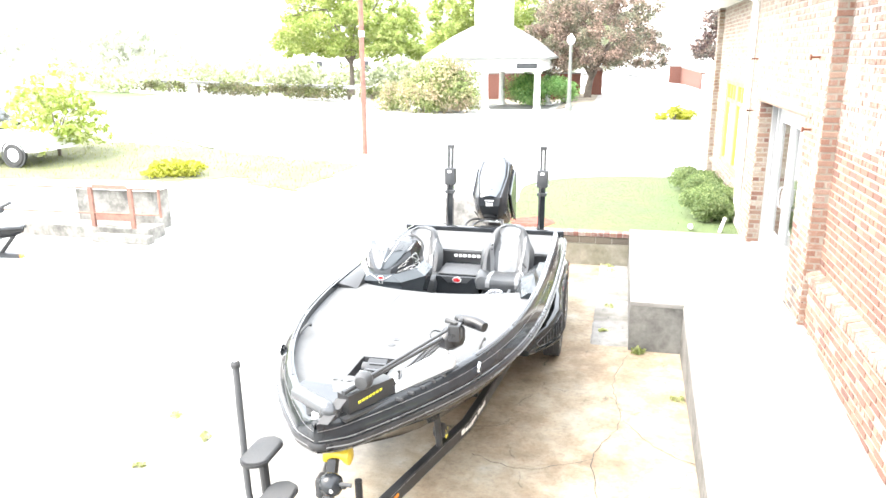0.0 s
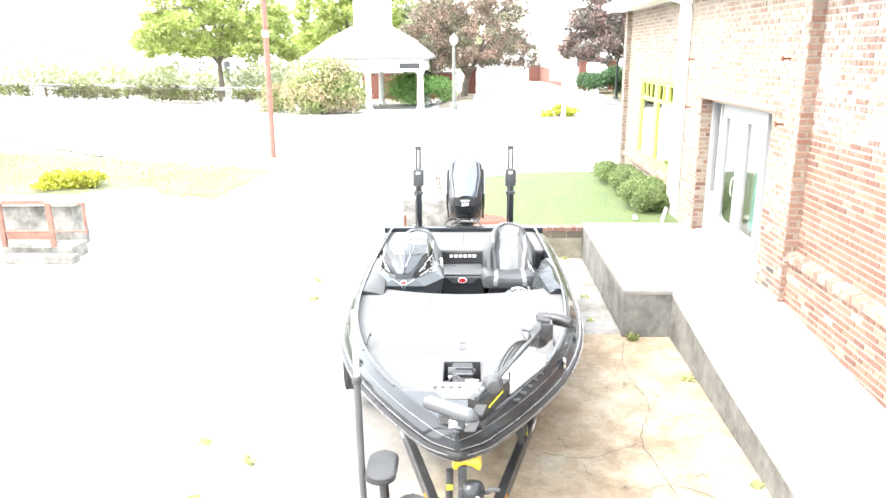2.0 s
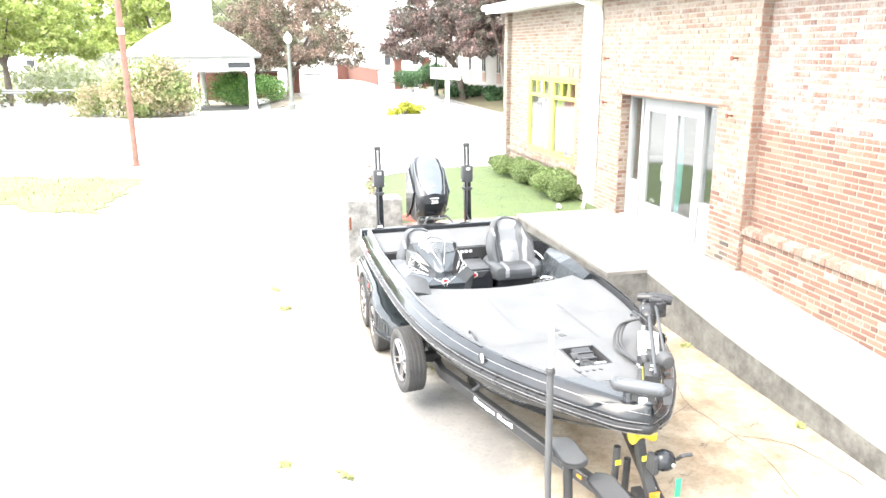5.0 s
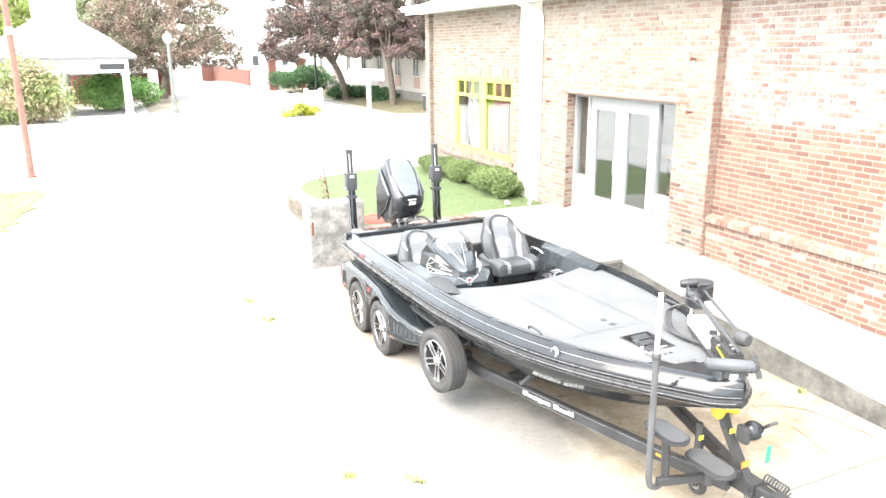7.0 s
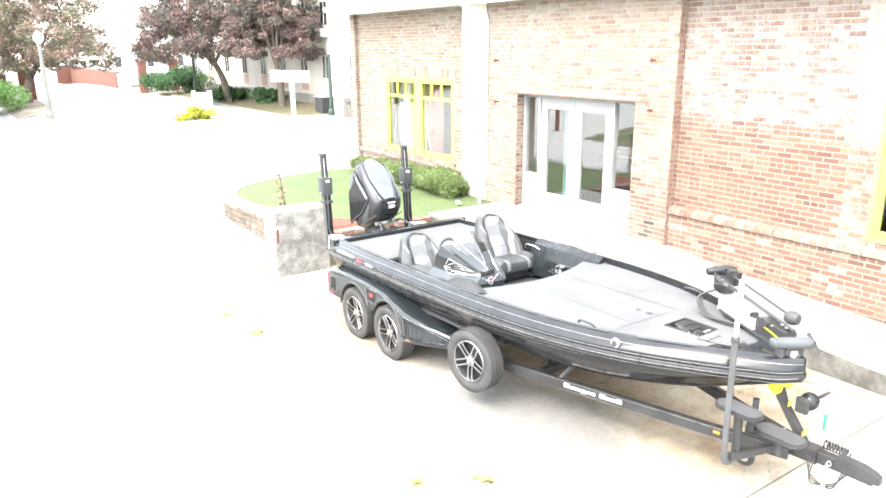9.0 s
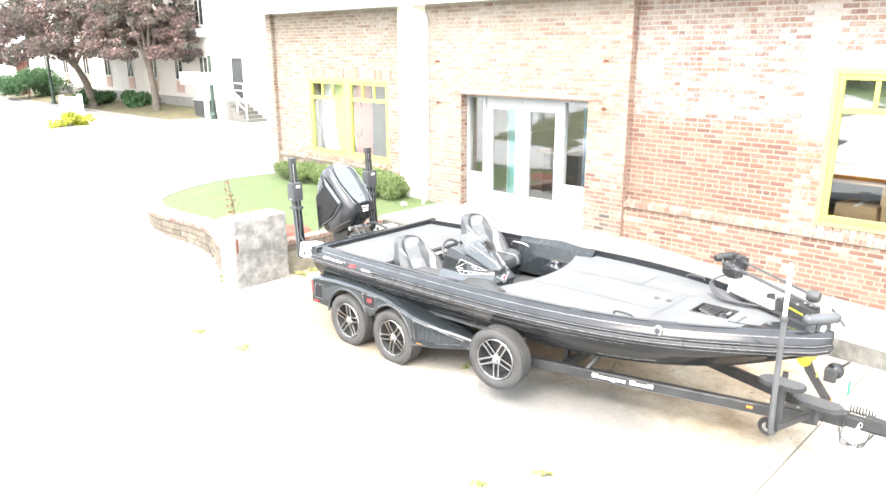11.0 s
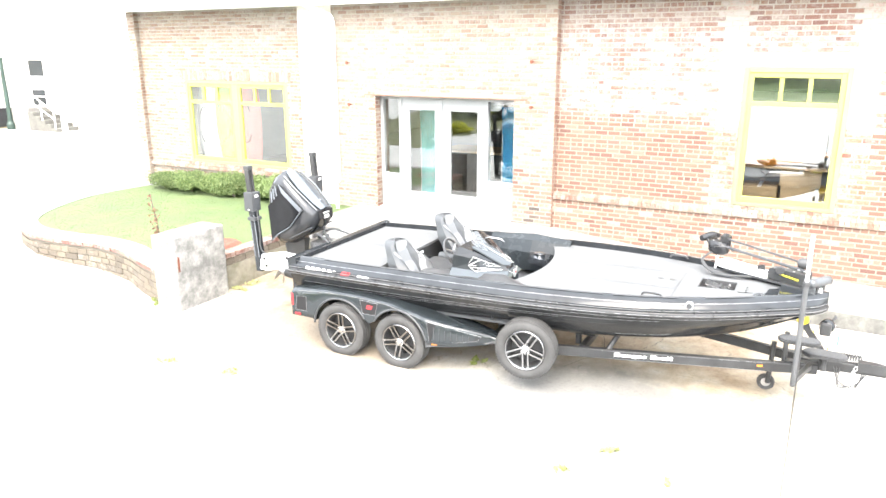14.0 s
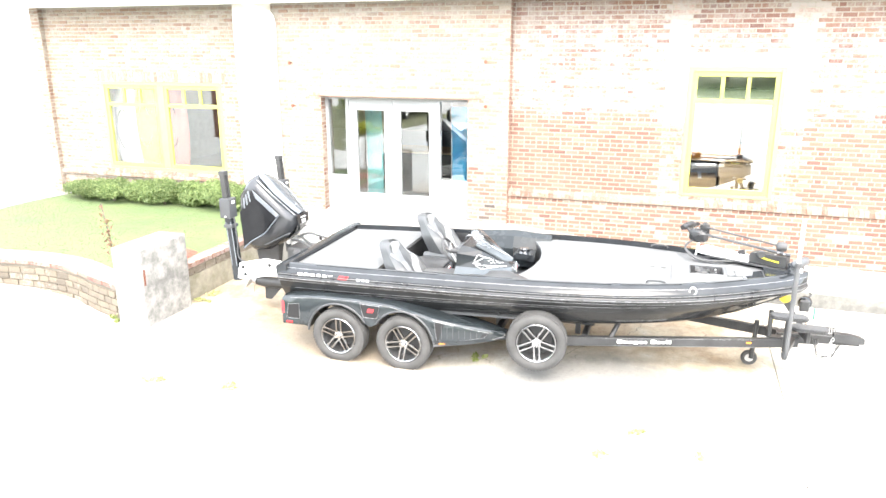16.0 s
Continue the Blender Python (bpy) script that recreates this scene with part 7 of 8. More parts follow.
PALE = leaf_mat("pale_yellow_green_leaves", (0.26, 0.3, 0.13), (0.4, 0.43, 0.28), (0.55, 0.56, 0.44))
JUNIPER = leaf_mat("juniper_green", (0.12, 0.26, 0.075), (0.24, 0.43, 0.13), (0.38, 0.56, 0.2))
MIXED = leaf_mat("mixed_bush_leaves", (0.2, 0.22, 0.09), (0.36, 0.3, 0.18), (0.54, 0.4, 0.3), (0.2, 0.27, 0.085))
DARK_JUNIPER = leaf_mat("dark_juniper_green", (0.03, 0.075, 0.032), (0.065, 0.14, 0.055), (0.12, 0.22, 0.095))
GOLD = leaf_mat("golden_shrub_leaves", (0.22, 0.24, 0.015), (0.36, 0.37, 0.03), (0.44, 0.44, 0.08))
G = 0.56
P = 0.2       # level of the park
L = -0.19     # level of the side street
tree("maple_tree", -2.6, 53.0, P, 9.2, 2.0, 5.3, OLIVE_MAPLE, "dark purple-leaved maple beside the street", 44000, 0.14, 3, lean=(0.3, 0), trunk_r=0.24)
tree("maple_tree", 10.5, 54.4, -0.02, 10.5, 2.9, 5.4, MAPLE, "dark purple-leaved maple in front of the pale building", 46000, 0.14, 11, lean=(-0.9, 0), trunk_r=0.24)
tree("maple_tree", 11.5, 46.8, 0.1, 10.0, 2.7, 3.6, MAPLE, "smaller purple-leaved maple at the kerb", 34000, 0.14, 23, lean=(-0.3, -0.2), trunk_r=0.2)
tree("shade_tree", -21.4, 56.0, G, 10.5, 2.6, 6.0, GREEN, "large bright green shade tree across the street", 22000, 0.26, 31, trunk_r=0.2)
tree("shade_tree", -13.5, 72.0, G, 12.0, 2.8, 6.0, GREEN, "bright green tree behind the pavilion", 13000, 0.34, 37, trunk_r=0.3)
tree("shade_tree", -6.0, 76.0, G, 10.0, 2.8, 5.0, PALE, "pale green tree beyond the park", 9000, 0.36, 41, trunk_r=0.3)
LIME_LEAF = leaf_mat("lime_sunlit_leaves", (0.22, 0.3, 0.04), (0.36, 0.42, 0.1), (0.6, 0.62, 0.36))
tree("young_tree", -18.0, 20.0, 0.5, 2.7, 0.8, 1.8, LIME_LEAF, "small leafy yellow-green tree beside a parked truck", 2600, 0.17, 43, trunk_r=0.05, crown_low=-0.6)
bush(-9.6, 38.6, G, 2.3, 1.7, 3.2, MIXED, "large variegated bush in front of the pavilion", 9500, 0.13, 51, lumps=44)
bush(-11.8, 39.5, G, 1.9, 1.5, 2.1, MIXED, "rounded green and tan bush by the street", 6000, 0.13, 53, lumps=24)
bush(-5.5, 48.6, P, 2.4, 1.8, 2.5, JUNIPER, "dense green juniper beside the pavilion", 9500, 0.13, 57, lumps=24)
bush(2.25, 34.6, G - 0.03, 0.85, 0.7, 0.75, GOLD, "golden shrub in a street planter", 1200, 0.11, 59)
bush(10.3, 67.3, L, 2.7, 1.8, 2.6, DARK_JUNIPER, "dark green juniper by the brick gateway", 11000, 0.14, 61, lumps=20)
bush(11.4, 55.0, L, 2.0, 1.2, 1.5, DARK_JUNIPER, "low dark shrub under the maple", 2600, 0.18, 63)
bush(12.2, 51.2, L, 1.4, 1.2, 1.3, DARK_JUNIPER, "low dark shrub against the pale building", 2200, 0.18, 67)
bush(-12.3, 17.9, 0.3, 0.85, 0.6, 0.5, GOLD, "low yellow-green shrub on the verge", 2200, 0.1, 71, lumps=26)
# woods far off, the haze over them put into pale leaf colours
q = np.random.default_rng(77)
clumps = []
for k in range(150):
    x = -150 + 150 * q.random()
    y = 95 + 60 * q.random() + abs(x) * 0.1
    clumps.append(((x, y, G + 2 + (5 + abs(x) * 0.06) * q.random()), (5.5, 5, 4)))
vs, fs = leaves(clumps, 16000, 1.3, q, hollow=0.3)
mesh_object("woods", vs, fs, leaf_mat("haze_tinted_woods_leaves", (0.4, 0.43, 0.33), (0.52, 0.54, 0.44), (0.62, 0.63, 0.55)), None, "woods on the hillside with haze put into the leaf colours", "stuff")
clumps = [((-14 - 40 * q.random(), 58 + 10 * q.random(), G + 0.4 + 1.5 * q.random()), (2.2, 1.5, 1.1)) for k in range(40)]
vs, fs = leaves(clumps, 7000, 0.4, q, hollow=0.3)
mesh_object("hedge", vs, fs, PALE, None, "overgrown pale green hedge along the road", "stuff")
# grass verge on the lot's western side
verge = [(-14.06, 22.11), (-11.26, 21.05), (-7.42, 20.0), (-7.77, 18.25), (-8.15, 16.63), (-9.11, 17.01), (-10.11, 17.86), (-10.71, 18.02), (-11.46, 17.59), (-11.84, 17.29), (-22.0, 16.6), (-22.0, 24.0)]
vx, vy = np.linspace(-22, -6.8, 120), np.linspace(15.2, 24.6, 90)
structure("ground_verge", sheet(vx, vy, lambda x, y: land_z(x, y) + (0.025 if inside(np.array([x + 0.35 * noise.noise((x * 2, y * 2, 1))]), np.array([y + 0.35 * noise.noise((x * 2, y * 2, 5))]), verge)[0] else -0.06)), mat("dry_verge", (0.07, 0.077, 0.028), 0.95, var=0.12, scale=1.1, fine=30, bump=0.3, other=(0.125, 0.127, 0.07)), "thin dry grass verge beside the lot")
structure("pavement_verge_kerb", beam([(x, y, land_z(x, y) + 0.01) for x, y in [(-20.53, 27.29), (-16.66, 24.26), (-13.51, 21.86)]], 0.14, 0.14, LANDING), concrete_mat("mossy_kerb", (0.2, 0.196, 0.175), (0.07, 0.085, 0.04), 1.0, 0.0, 1.8), "low mossy kerb behind the verge")
x, y = rng.uniform(-23, -7.4, 16000), rng.uniform(16.8, 25, 16000)
ok = inside(x, y, verge) & (rng.random(16000) < 0.35)
v, f_ = blades(x[ok], y[ok], np.array([land_z(a, b) for a, b in zip(x[ok], y[ok])]) + 0.04, 0.07, rng)
mesh_object("verge_grass", v, f_, leaf_mat("verge_grass_blades", (0.12, 0.15, 0.02), (0.17, 0.19, 0.035), (0.22, 0.22, 0.07)), None, "sparse yellow-green verge grass", "stuff")
# lawn and trees on the far side of the lot, behind the camera
structure("ground_park", sheet(np.linspace(-80, -40, 12), np.linspace(-40, 60, 20), lambda x, y: 0.1 + 0.05 * max(0.0, -40 - x)), SOIL, "sloping green park lawn west of the lot")
structure("ground_park_edge", sheet(np.linspace(-40.2, -24, 8), np.linspace(14, 60, 16), lambda x, y: 0.08 + 0.01 * noise.noise((x * 0.3, y * 0.3, 0))), SOIL, "level green park lawn north-west of the lot")
for k in range(9):
    tree("park_tree", -53 - 5 * (k % 2), -34 + 9 * k, 0.8, 10, 2.4, 5.5, SHRUB, "green park tree west of the lot", 3600, 0.5, 81 + k, trunk_r=0.25, crown_low=-1.7)

# utility pole
pole = thing("utility_pole", (-8.02, 21.9, G - 0.02), "slim rust-brown steel utility pole by the verge", "pole")
part("shaft", tube([(-8.02, 21.9, G - 0.1), (-8.0, 21.9, 4.3), (-7.98, 21.9, 9.5)], [0.085, 0.08, 0.07]), RUST, pole)
part("band", tube([(-8.0, 21.9, 4.15), (-8.0, 21.9, 4.32)], 0.095), WHITE, pole)
part("base_plate", lathe([(0.0, 0.03), (0.15, 0.03), (0.16, 0.0)], (-8.02, 21.9, G - 0.03)), IRON, pole)


def street_lamp(x, y, z, h, material, globe):
    s = thing("street_lamp", (x, y, z), "street lamp with a round globe on a fluted post", "street lamp", "street lamps")
    part("post", lathe([(0.0, 0.0), (0.2, 0.0), (0.2, 0.25), (0.13, 0.4), (0.11, 0.8), (0.08, h * 0.9), (0.1, h * 0.91), (0.1, h * 0.93), (0.0, h * 0.93)], (x, y, z), sides=14), material, s)
    if globe:
        part("globe", lathe([(0.0, 0.0), (0.1, 0.0), (0.2, 0.13), (0.22, 0.26), (0.16, 0.42), (0.06, 0.5), (0.04, 0.56), (0.0, 0.58)], (x, y, z + h * 0.93), sides=16), WHITE, s, "white acorn globe", True)
    return s


street_lamp(-2.92, 40.3, G, 3.75, mat("pale_grey_green_iron", (0.13, 0.138, 0.122), 0.5, 0.1), True)
LAMP_GREEN = mat("dark_green_iron", (0.032, 0.055, 0.045), 0.5, 0.2)
street_lamp(9.5, 59.1, L, 4.1, LAMP_GREEN, False)
street_lamp(12.2, 41.0, L, 3.8, LAMP_GREEN, False)

# pavilion
pav = thing("pavilion", (-8.1, 46.3, P), "white open park pavilion with a hipped roof and cupola", "pavilion")
px, py, hw = -8.1, 46.3, 3.1
part("floor_slab", box(px - 3.6, px + 3.6, py - 3.6, py + 3.6, P - 0.1, P + 0.06, 0.02), LANDING, pav)
for sx in (-1, 1):
    for sy in (-1, 1):
        part("column", lathe([(0.0, 0.0), (0.3, 0.0), (0.3, 0.12), (0.22, 0.2), (0.2, 0.4), (0.17, 2.15), (0.24, 2.23), (0.26, 2.36), (0.0, 2.36)], (px, py + sy * hw, P + 0.06), sides=14), WHITE, pav, "", True) if sx > 0 else None
        part("column", lathe([(0.0, 0.0), (0.3, 0.0), (0.3, 0.12), (0.22, 0.2), (0.2, 0.4), (0.17, 2.15), (0.24, 2.23), (0.26, 2.36), (0.0, 2.36)], (px + sx * hw, py + sy * hw, P + 0.06), sides=14), WHITE, pav, "", True)
ring = bmesh.new()
for sx in (-1, 1):
    box(px + sx * hw - 0.2, px + sx * hw + 0.2, py - hw - 0.2, py + hw + 0.2, 2.6, 3.3, bm=ring)
    box(px - hw + 0.2, px + hw - 0.2, py + sx * hw - 0.2, py + sx * hw + 0.2, 2.6, 3.3, bm=ring)
part("entablature", ring, WHITE, pav)
ROOFING = mat("pale_shingles", (0.2, 0.205, 0.195), 0.85, var=0.15, scale=2, fine=30, bump=0.4)
part("roof", loft([[(px - w, py - w, z), (px + w, py - w, z), (px + w, py + w, z), (px - w, py + w, z)] for w, z in ((3.7, 3.28), (3.75, 3.42), (2.3, 4.55), (1.15, 5.25))]), ROOFING, pav, "pale shingled hipped roof")
cup = part("cupola", box(px - 1.05, px + 1.05, py - 1.05, py + 1.05, 5.2, 6.9, 0.02), WHITE, pav, "white louvred cupola")
for k in range(6):
    part("louvre", box(px - 0.7, px + 0.7, py - 1.08, py - 1.05, 5.7 + 0.14 * k, 5.76 + 0.14 * k), ROOFING, cup)
part("spire", loft([[(px - w, py - w, z), (px + w, py - w, z), (px + w, py + w, z), (px - w, py + w, z)] for w, z in ((1.25, 6.88), (1.2, 7.05), (0.5, 8.2), (0.02, 9.4))]), ROOFING, cup)
part("sign_band", box(px + 1.9, px + 3.1, py - hw - 0.22, py - hw - 0.2, 2.75, 3.05), GREY_PLASTIC, pav)

FAR_BRICK = brick_mat("sunlit_red_brick", [(0.0, (0.15, 0.062, 0.045)), (1.0, (0.17, 0.075, 0.055))], -0.6, 0.0)
# low brick wall behind the pavilion and the gateway at the street's end
for nm, spans, lab in (("brick_wall", [(-10.5, -3.3, 56.5, 56.9, P - 0.2, P + 1.9), (-2.6, -1.7, 56.4, 57.0, P - 0.2, P + 2.2)], "low red brick park wall"), ("brick_wall", [(7.2, 7.6, 76.6, 104.0, -1.6, 1.62), (5.7, 7.6, 104.0, 104.4, -1.6, 1.75)], "long red brick wall beside the street")):
    w = thing(nm, (spans[0][0], spans[0][2], G), lab, "wall")
    part("masonry", boxes(spans), FAR_BRICK, w)
    part("coping", boxes([(a - 0.05, b + 0.05, c - 0.05, d + 0.05, f1 - 0.005, f1 + 0.1) for a, b, c, d, e, f1 in spans]), LANDING, w)
gate = thing("brick_gateway", (8.6, 72.0, L), "red brick gateway pillars with a leafy arch", "gateway")
for x in (8.6, 11.4):
    part("pillar", box(x - 0.35, x + 0.35, 71.6, 72.3, L - 0.4, 2.75, 0.03), FAR_BRICK, gate)
part("white_panel", box(7.3, 7.5, 72.0, 76.5, L - 0.2, 1.5), WHITE, gate)
vs, fs = leaves([((8.5 + 0.6 * k, 72.0, 2.8 + 0.2 * math.sin(k)), (0.6, 0.5, 0.35)) for k in range(6)], 900, 0.2, q)
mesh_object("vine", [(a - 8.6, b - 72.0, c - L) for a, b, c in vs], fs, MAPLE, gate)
# houses closing the street
for x, y, w, h, m in ((0.0, 122.0, 14.0, 4.0, WHITE), (18.0, 100.0, 14.0, 6.0, WHITE), (-34.0, 90.0, 12.0, 4.5, WHITE)):
    hs = thing("house", (x, y, G), "pale house at the end of the street", "house")
    part("wall", box(x - w / 2, x + w / 2, y, y + 8, G - 0.2, G + h), m, hs)
    part("roof", loft([[(x - w / 2 - 0.4, y - 0.4, G + h), (x + w / 2 + 0.4, y - 0.4, G + h), (x + w / 2 + 0.4, y + 8.4, G + h), (x - w / 2 - 0.4, y + 8.4, G + h)], [(x - w / 2 + 2, y + 3.9, G + h + 2.4), (x + w / 2 - 2, y + 3.9, G + h + 2.4), (x + w / 2 - 2, y + 4.1, G + h + 2.4), (x - w / 2 + 2, y + 4.1, G + h + 2.4)]]), ROOFING, hs)
    for k in range(4):
        a = x - w / 2 + 1.2 + k * (w - 2.4) / 3
        part("window", box(a - 0.4, a + 0.4, y - 0.03, y + 0.01, G + 1.0, G + 2.3), GREY_PLASTIC, hs)

# pale rendered building across the side street
FACE = 13.5
STUCCO = mat("cream_render", (0.42, 0.40, 0.37), 0.9, var=0.1, scale=0.8, fine=60, bump=0.2)
PINK = mat("faded_pink_render", (0.34, 0.24, 0.2), 0.9, var=0.12, scale=0.8, fine=60, bump=0.2)
bldg = thing("apartment_building", (FACE + 4, 52.0, G), "cream rendered two-storey building with dark windows", "building")
part("wall", box(FACE, FACE + 12, 36.0, 76.0, L - 0.3, 8.6, 0.02), STUCCO, bldg)
part("roof", box(FACE - 0.4, FACE + 12.4, 35.6, 76.4, 8.6, 8.9, 0.03), ROOFING, bldg)
part("plinth", box(FACE - 0.12, FACE, 41.8, 76.0, L - 0.3, 0.75), LANDING, bldg)
WIN_GLASS = mat("dark_reflecting_glass", (0.03, 0.033, 0.035), 0.08, 0.0, 0.1, bump=0.0)
for y in (44.1, 47.4, 51.0, 54.8, 58.8, 63.0, 67.5, 72.0):
    for z0, z1 in ((1.85, 3.2), (5.1, 6.5)):
        wd = part("window", box(FACE - 0.02, FACE + 0.02, y - 0.48, y + 0.48, z0, z1), WIN_GLASS, bldg, "dark sash window")
        part("frame", boxes([(FACE - 0.05, FACE - 0.018, y - 0.03, y + 0.03, z0, z1), (FACE - 0.05, FACE - 0.018, y - 0.56, y - 0.48, z0 - 0.06, z1 + 0.08), (FACE - 0.05, FACE - 0.018, y + 0.48, y + 0.56, z0 - 0.06, z1 + 0.08)]), STUCCO, wd)
        part("sill", box(FACE - 0.12, FACE, y - 0.6, y + 0.6, z0 - 0.1, z0, 0.01), STUCCO, wd)
    if y > 46:
        for z0, z1 in ((1.0, 1.74), (3.3, 4.95)):
            part("spandrel", box(FACE - 0.03, FACE - 0.005, y - 0.5, y + 0.5, z0, z1), PINK, bldg, "faded pink spandrel panel")
part("ac_unit", box(FACE - 0.3, FACE, 43.5, 44.2, 4.4, 4.9, 0.03), ALU, bldg)
part("door", box(FACE - 0.03, FACE + 0.02, 39.7, 40.8, 0.95, 3.2), WIN_GLASS, bldg, "dark glazed entrance door")
steps = thing("entrance_steps", (12.3, 40.2, L), "concrete entrance steps with white rails", "steps")
part("landing", box(12.3, FACE - 0.02, 39.6, 41.1, L - 0.3, 0.89, 0.01), LANDING, steps)
STEP_EDGE = concrete_mat("worn_step_concrete", (0.14, 0.135, 0.12), (0.09, 0.088, 0.08), 0.6, 0.0, 2.0)
for k in range(5):
    part("step", box(12.3, FACE - 0.02, 39.6 - 0.42 * (k + 1), 39.6 - 0.42 * k - 0.002, L - 0.3, 0.71 - 0.18 * k, 0.008), STEP_EDGE, steps)
for x in (12.33, 13.42):
    for dz in (0.9, 0.5):
        part("rail", tube([(x, 41.0, 0.9 + dz), (x, 39.6, 0.9 + dz), (x, 37.55, -0.1 + dz)], 0.028), WHITE, steps)
    for y, z0 in ((41.0, 0.88), (39.62, 0.88), (38.55, 0.3), (37.6, L)):
        part("post", tube([(x, y, z0), (x, y, (0.9 if y > 39.6 else 0.9 - 0.488 * (39.6 - y)) + 0.9)], 0.028), WHITE, steps)
unit = thing("utility_cabinet", (12.6, 42.6, L), "grey metal cabinet beside the steps", "cabinet")
part("body", box(12.2, 13.1, 42.2, 43.3, L - 0.2, 0.8, 0.03), GREY_PLASTIC, unit)
part("lid", box(12.17, 13.13, 42.17, 43.33, 0.8, 0.85, 0.01), ALU, unit)
# kerb and planted strip in front of it
structure("pavement_kerb", box(9.3, 9.5, 36, 75, L - 0.2, L + 0.14, 0.02), LANDING, "concrete street kerb")
structure("ground_planting", sheet([9.45, 9.6, 10.5, 12, 13.4], np.linspace(41.4, 75, 24), lambda x, y: L - 0.02 + 0.14 * ramped(y, 41.6, 45.5) * ramped(x, 9.4, 9.7) + 0.25 * ramped(x, 10.5, 13.4) * ramped(y, 41.6, 45.5) + 0.03 * noise.noise((x, y, 0))), mat("planting_soil", (0.12, 0.09, 0.06), 0.95, var=0.35, scale=2, fine=30, bump=0.6, other=(0.13, 0.13, 0.06)), "planted strip before the pale building")
structure("ground_park_corner", sheet(np.linspace(-13, -1.9, 16), np.linspace(43.2, 58, 10), lambda x, y: land_z(x, y) + 0.015), mat("park_soil", (0.19, 0.15, 0.11), 0.95, var=0.3, scale=1, fine=30, bump=0.5, other=(0.3, 0.27, 0.21)), "bare soil and grass at the park corner")

# white signboard, traffic barrier, planter
sg = thing("street_sign", (0.62, 19.75, 0.44), "blank white signboard on a single post behind the lawn", "sign")
sg_m = Matrix.Translation((0.62, 19.75, 0.0)) @ Matrix.Rotation(radians(-70), 4, "Z")
part("post", box(-0.05, 0.05, 0.02, 0.1, 0.38, 2.88, 0.008, m=sg_m), WHITE, sg)
part("board", box(-0.73, 0.73, -0.03, 0.02, 2.88, 3.18, 0.01, m=sg_m), WHITE, sg)
br = thing("white_barrier", (4.55, 41.0, G), "white painted gate panel between two posts", "barrier")
part("panel", box(4.2, 4.9, 40.95, 41.05, G, 1.45, 0.02), WHITE, br)
for x in (4.13, 4.97):
    part("post", box(x - 0.1, x + 0.1, 40.9, 41.1, G - 0.1, 1.56, 0.02), WHITE, br)
structure("pavement_planter", box(1.5, 3.3, 34.1, 35.9, G - 0.1, G + 0.1, 0.03), LANDING, "low concrete planter kerb")

# guard rail along the road
gr = thing("guard_rail", (-30.0, 53.0, G), "long steel guard rail along the road", "guard rail")
a, b = Vector((-52, 66, G)), Vector((-12.5, 48.5, G))
d = (b - a).normalized()
nn = Vector((-d.y, d.x, 0))
part("rail_beam", loft([[p + nn * o + Vector((0, 0, z)) for o, z in ((0.0, 0.85), (-0.06, 0.78), (0.0, 0.7), (-0.06, 0.62), (0.0, 0.55), (0.03, 0.55), (0.03, 0.85))] for p in (a, b)]), mat("weathered_zinc", (0.22, 0.225, 0.22), 0.6, 0.3, 0.2), gr)
vs, fs = leaves([((p.x + q.normal() * 0.5, p.y - 0.4 + q.normal() * 0.5, G + 0.15 + 0.5 * q.random()), (0.9, 0.6, 0.4)) for p in [a.lerp(b, q.random()) for k in range(70)]], 9000, 0.17, q, hollow=0.2)
mesh_object("roadside_growth", vs, fs, leaf_mat("roadside_growth_leaves", (0.06, 0.066, 0.028), (0.11, 0.108, 0.05), (0.2, 0.17, 0.1), (0.12, 0.15, 0.04)), None, "tangled green and tan growth under the guard rail", "stuff")
for k in range(18):
    p = a.lerp(b, (k + 0.5) / 18)
    part("post", box(p.x - 0.09, p.x + 0.09, p.y + 0.05, p.y + 0.25, G - 0.2, G + 0.8), BARK, gr)

# culvert with a rusty pipe railing
CULVERT = concrete_mat("weathered_culvert_concrete", (0.3, 0.29, 0.262), (0.07, 0.068, 0.06), 0.9, 0.0, 2.6)
structure("wall_culvert", boxes([(-16.0, -9.15, 12.2, 12.75, -0.1, 0.25), (-11.35, -9.5, 12.9, 13.5, -0.1, 0.9)]), CULVERT, "pale concrete culvert wall")
structure("trim_culvert_lid", box(-11.5, -9.35, 12.82, 13.6, 0.9, 0.96, 0.01), WHITE, "pale concrete culvert lid")
rl = thing("pipe_railing", (-11.5, 12.3, 0.0), "rust-red pipe railing along the culvert", "railing")
for z in (1.05, 0.53):
    part("rail", tube([(-16.0, 12.25, z - 0.05), (-8.85, 12.25, z + 0.02)], 0.02, sides=8), RUST, rl)
for x, w, z0 in ((-8.85, 0.014, 0.5), (-9.5, 0.045, 0.24), (-10.43, 0.045, 0.24), (-13.0, 0.03, -0.05), (-15.6, 0.03, -0.05)):
    part("post", box(x - w, x + w, 12.22, 12.28, z0, 1.08, 0.006), RUST, rl)
part("toe_plate", box(-10.37, -9.56, 12.24, 12.26, 0.4, 0.53), RUST, rl)
part("top_bar", box(-10.37, -9.56, 12.235, 12.265, 1.06, 1.13, 0.006), RUST, rl)
lg = thing("stone_slab", (-9.7, 11.9, 0.0), "rough pale stone slab on the ground", "stone")
part("slab", box(-10.3, -9.0, 11.95, 12.2, -0.02, 0.16, 0.05), CULVERT, lg)

# parked white pickup truck, mostly out of view
tk = thing("pickup_truck", (-19.6, 18.9, 0.42), "white pickup truck parked beyond the railing", "truck")
TZ = 0.38
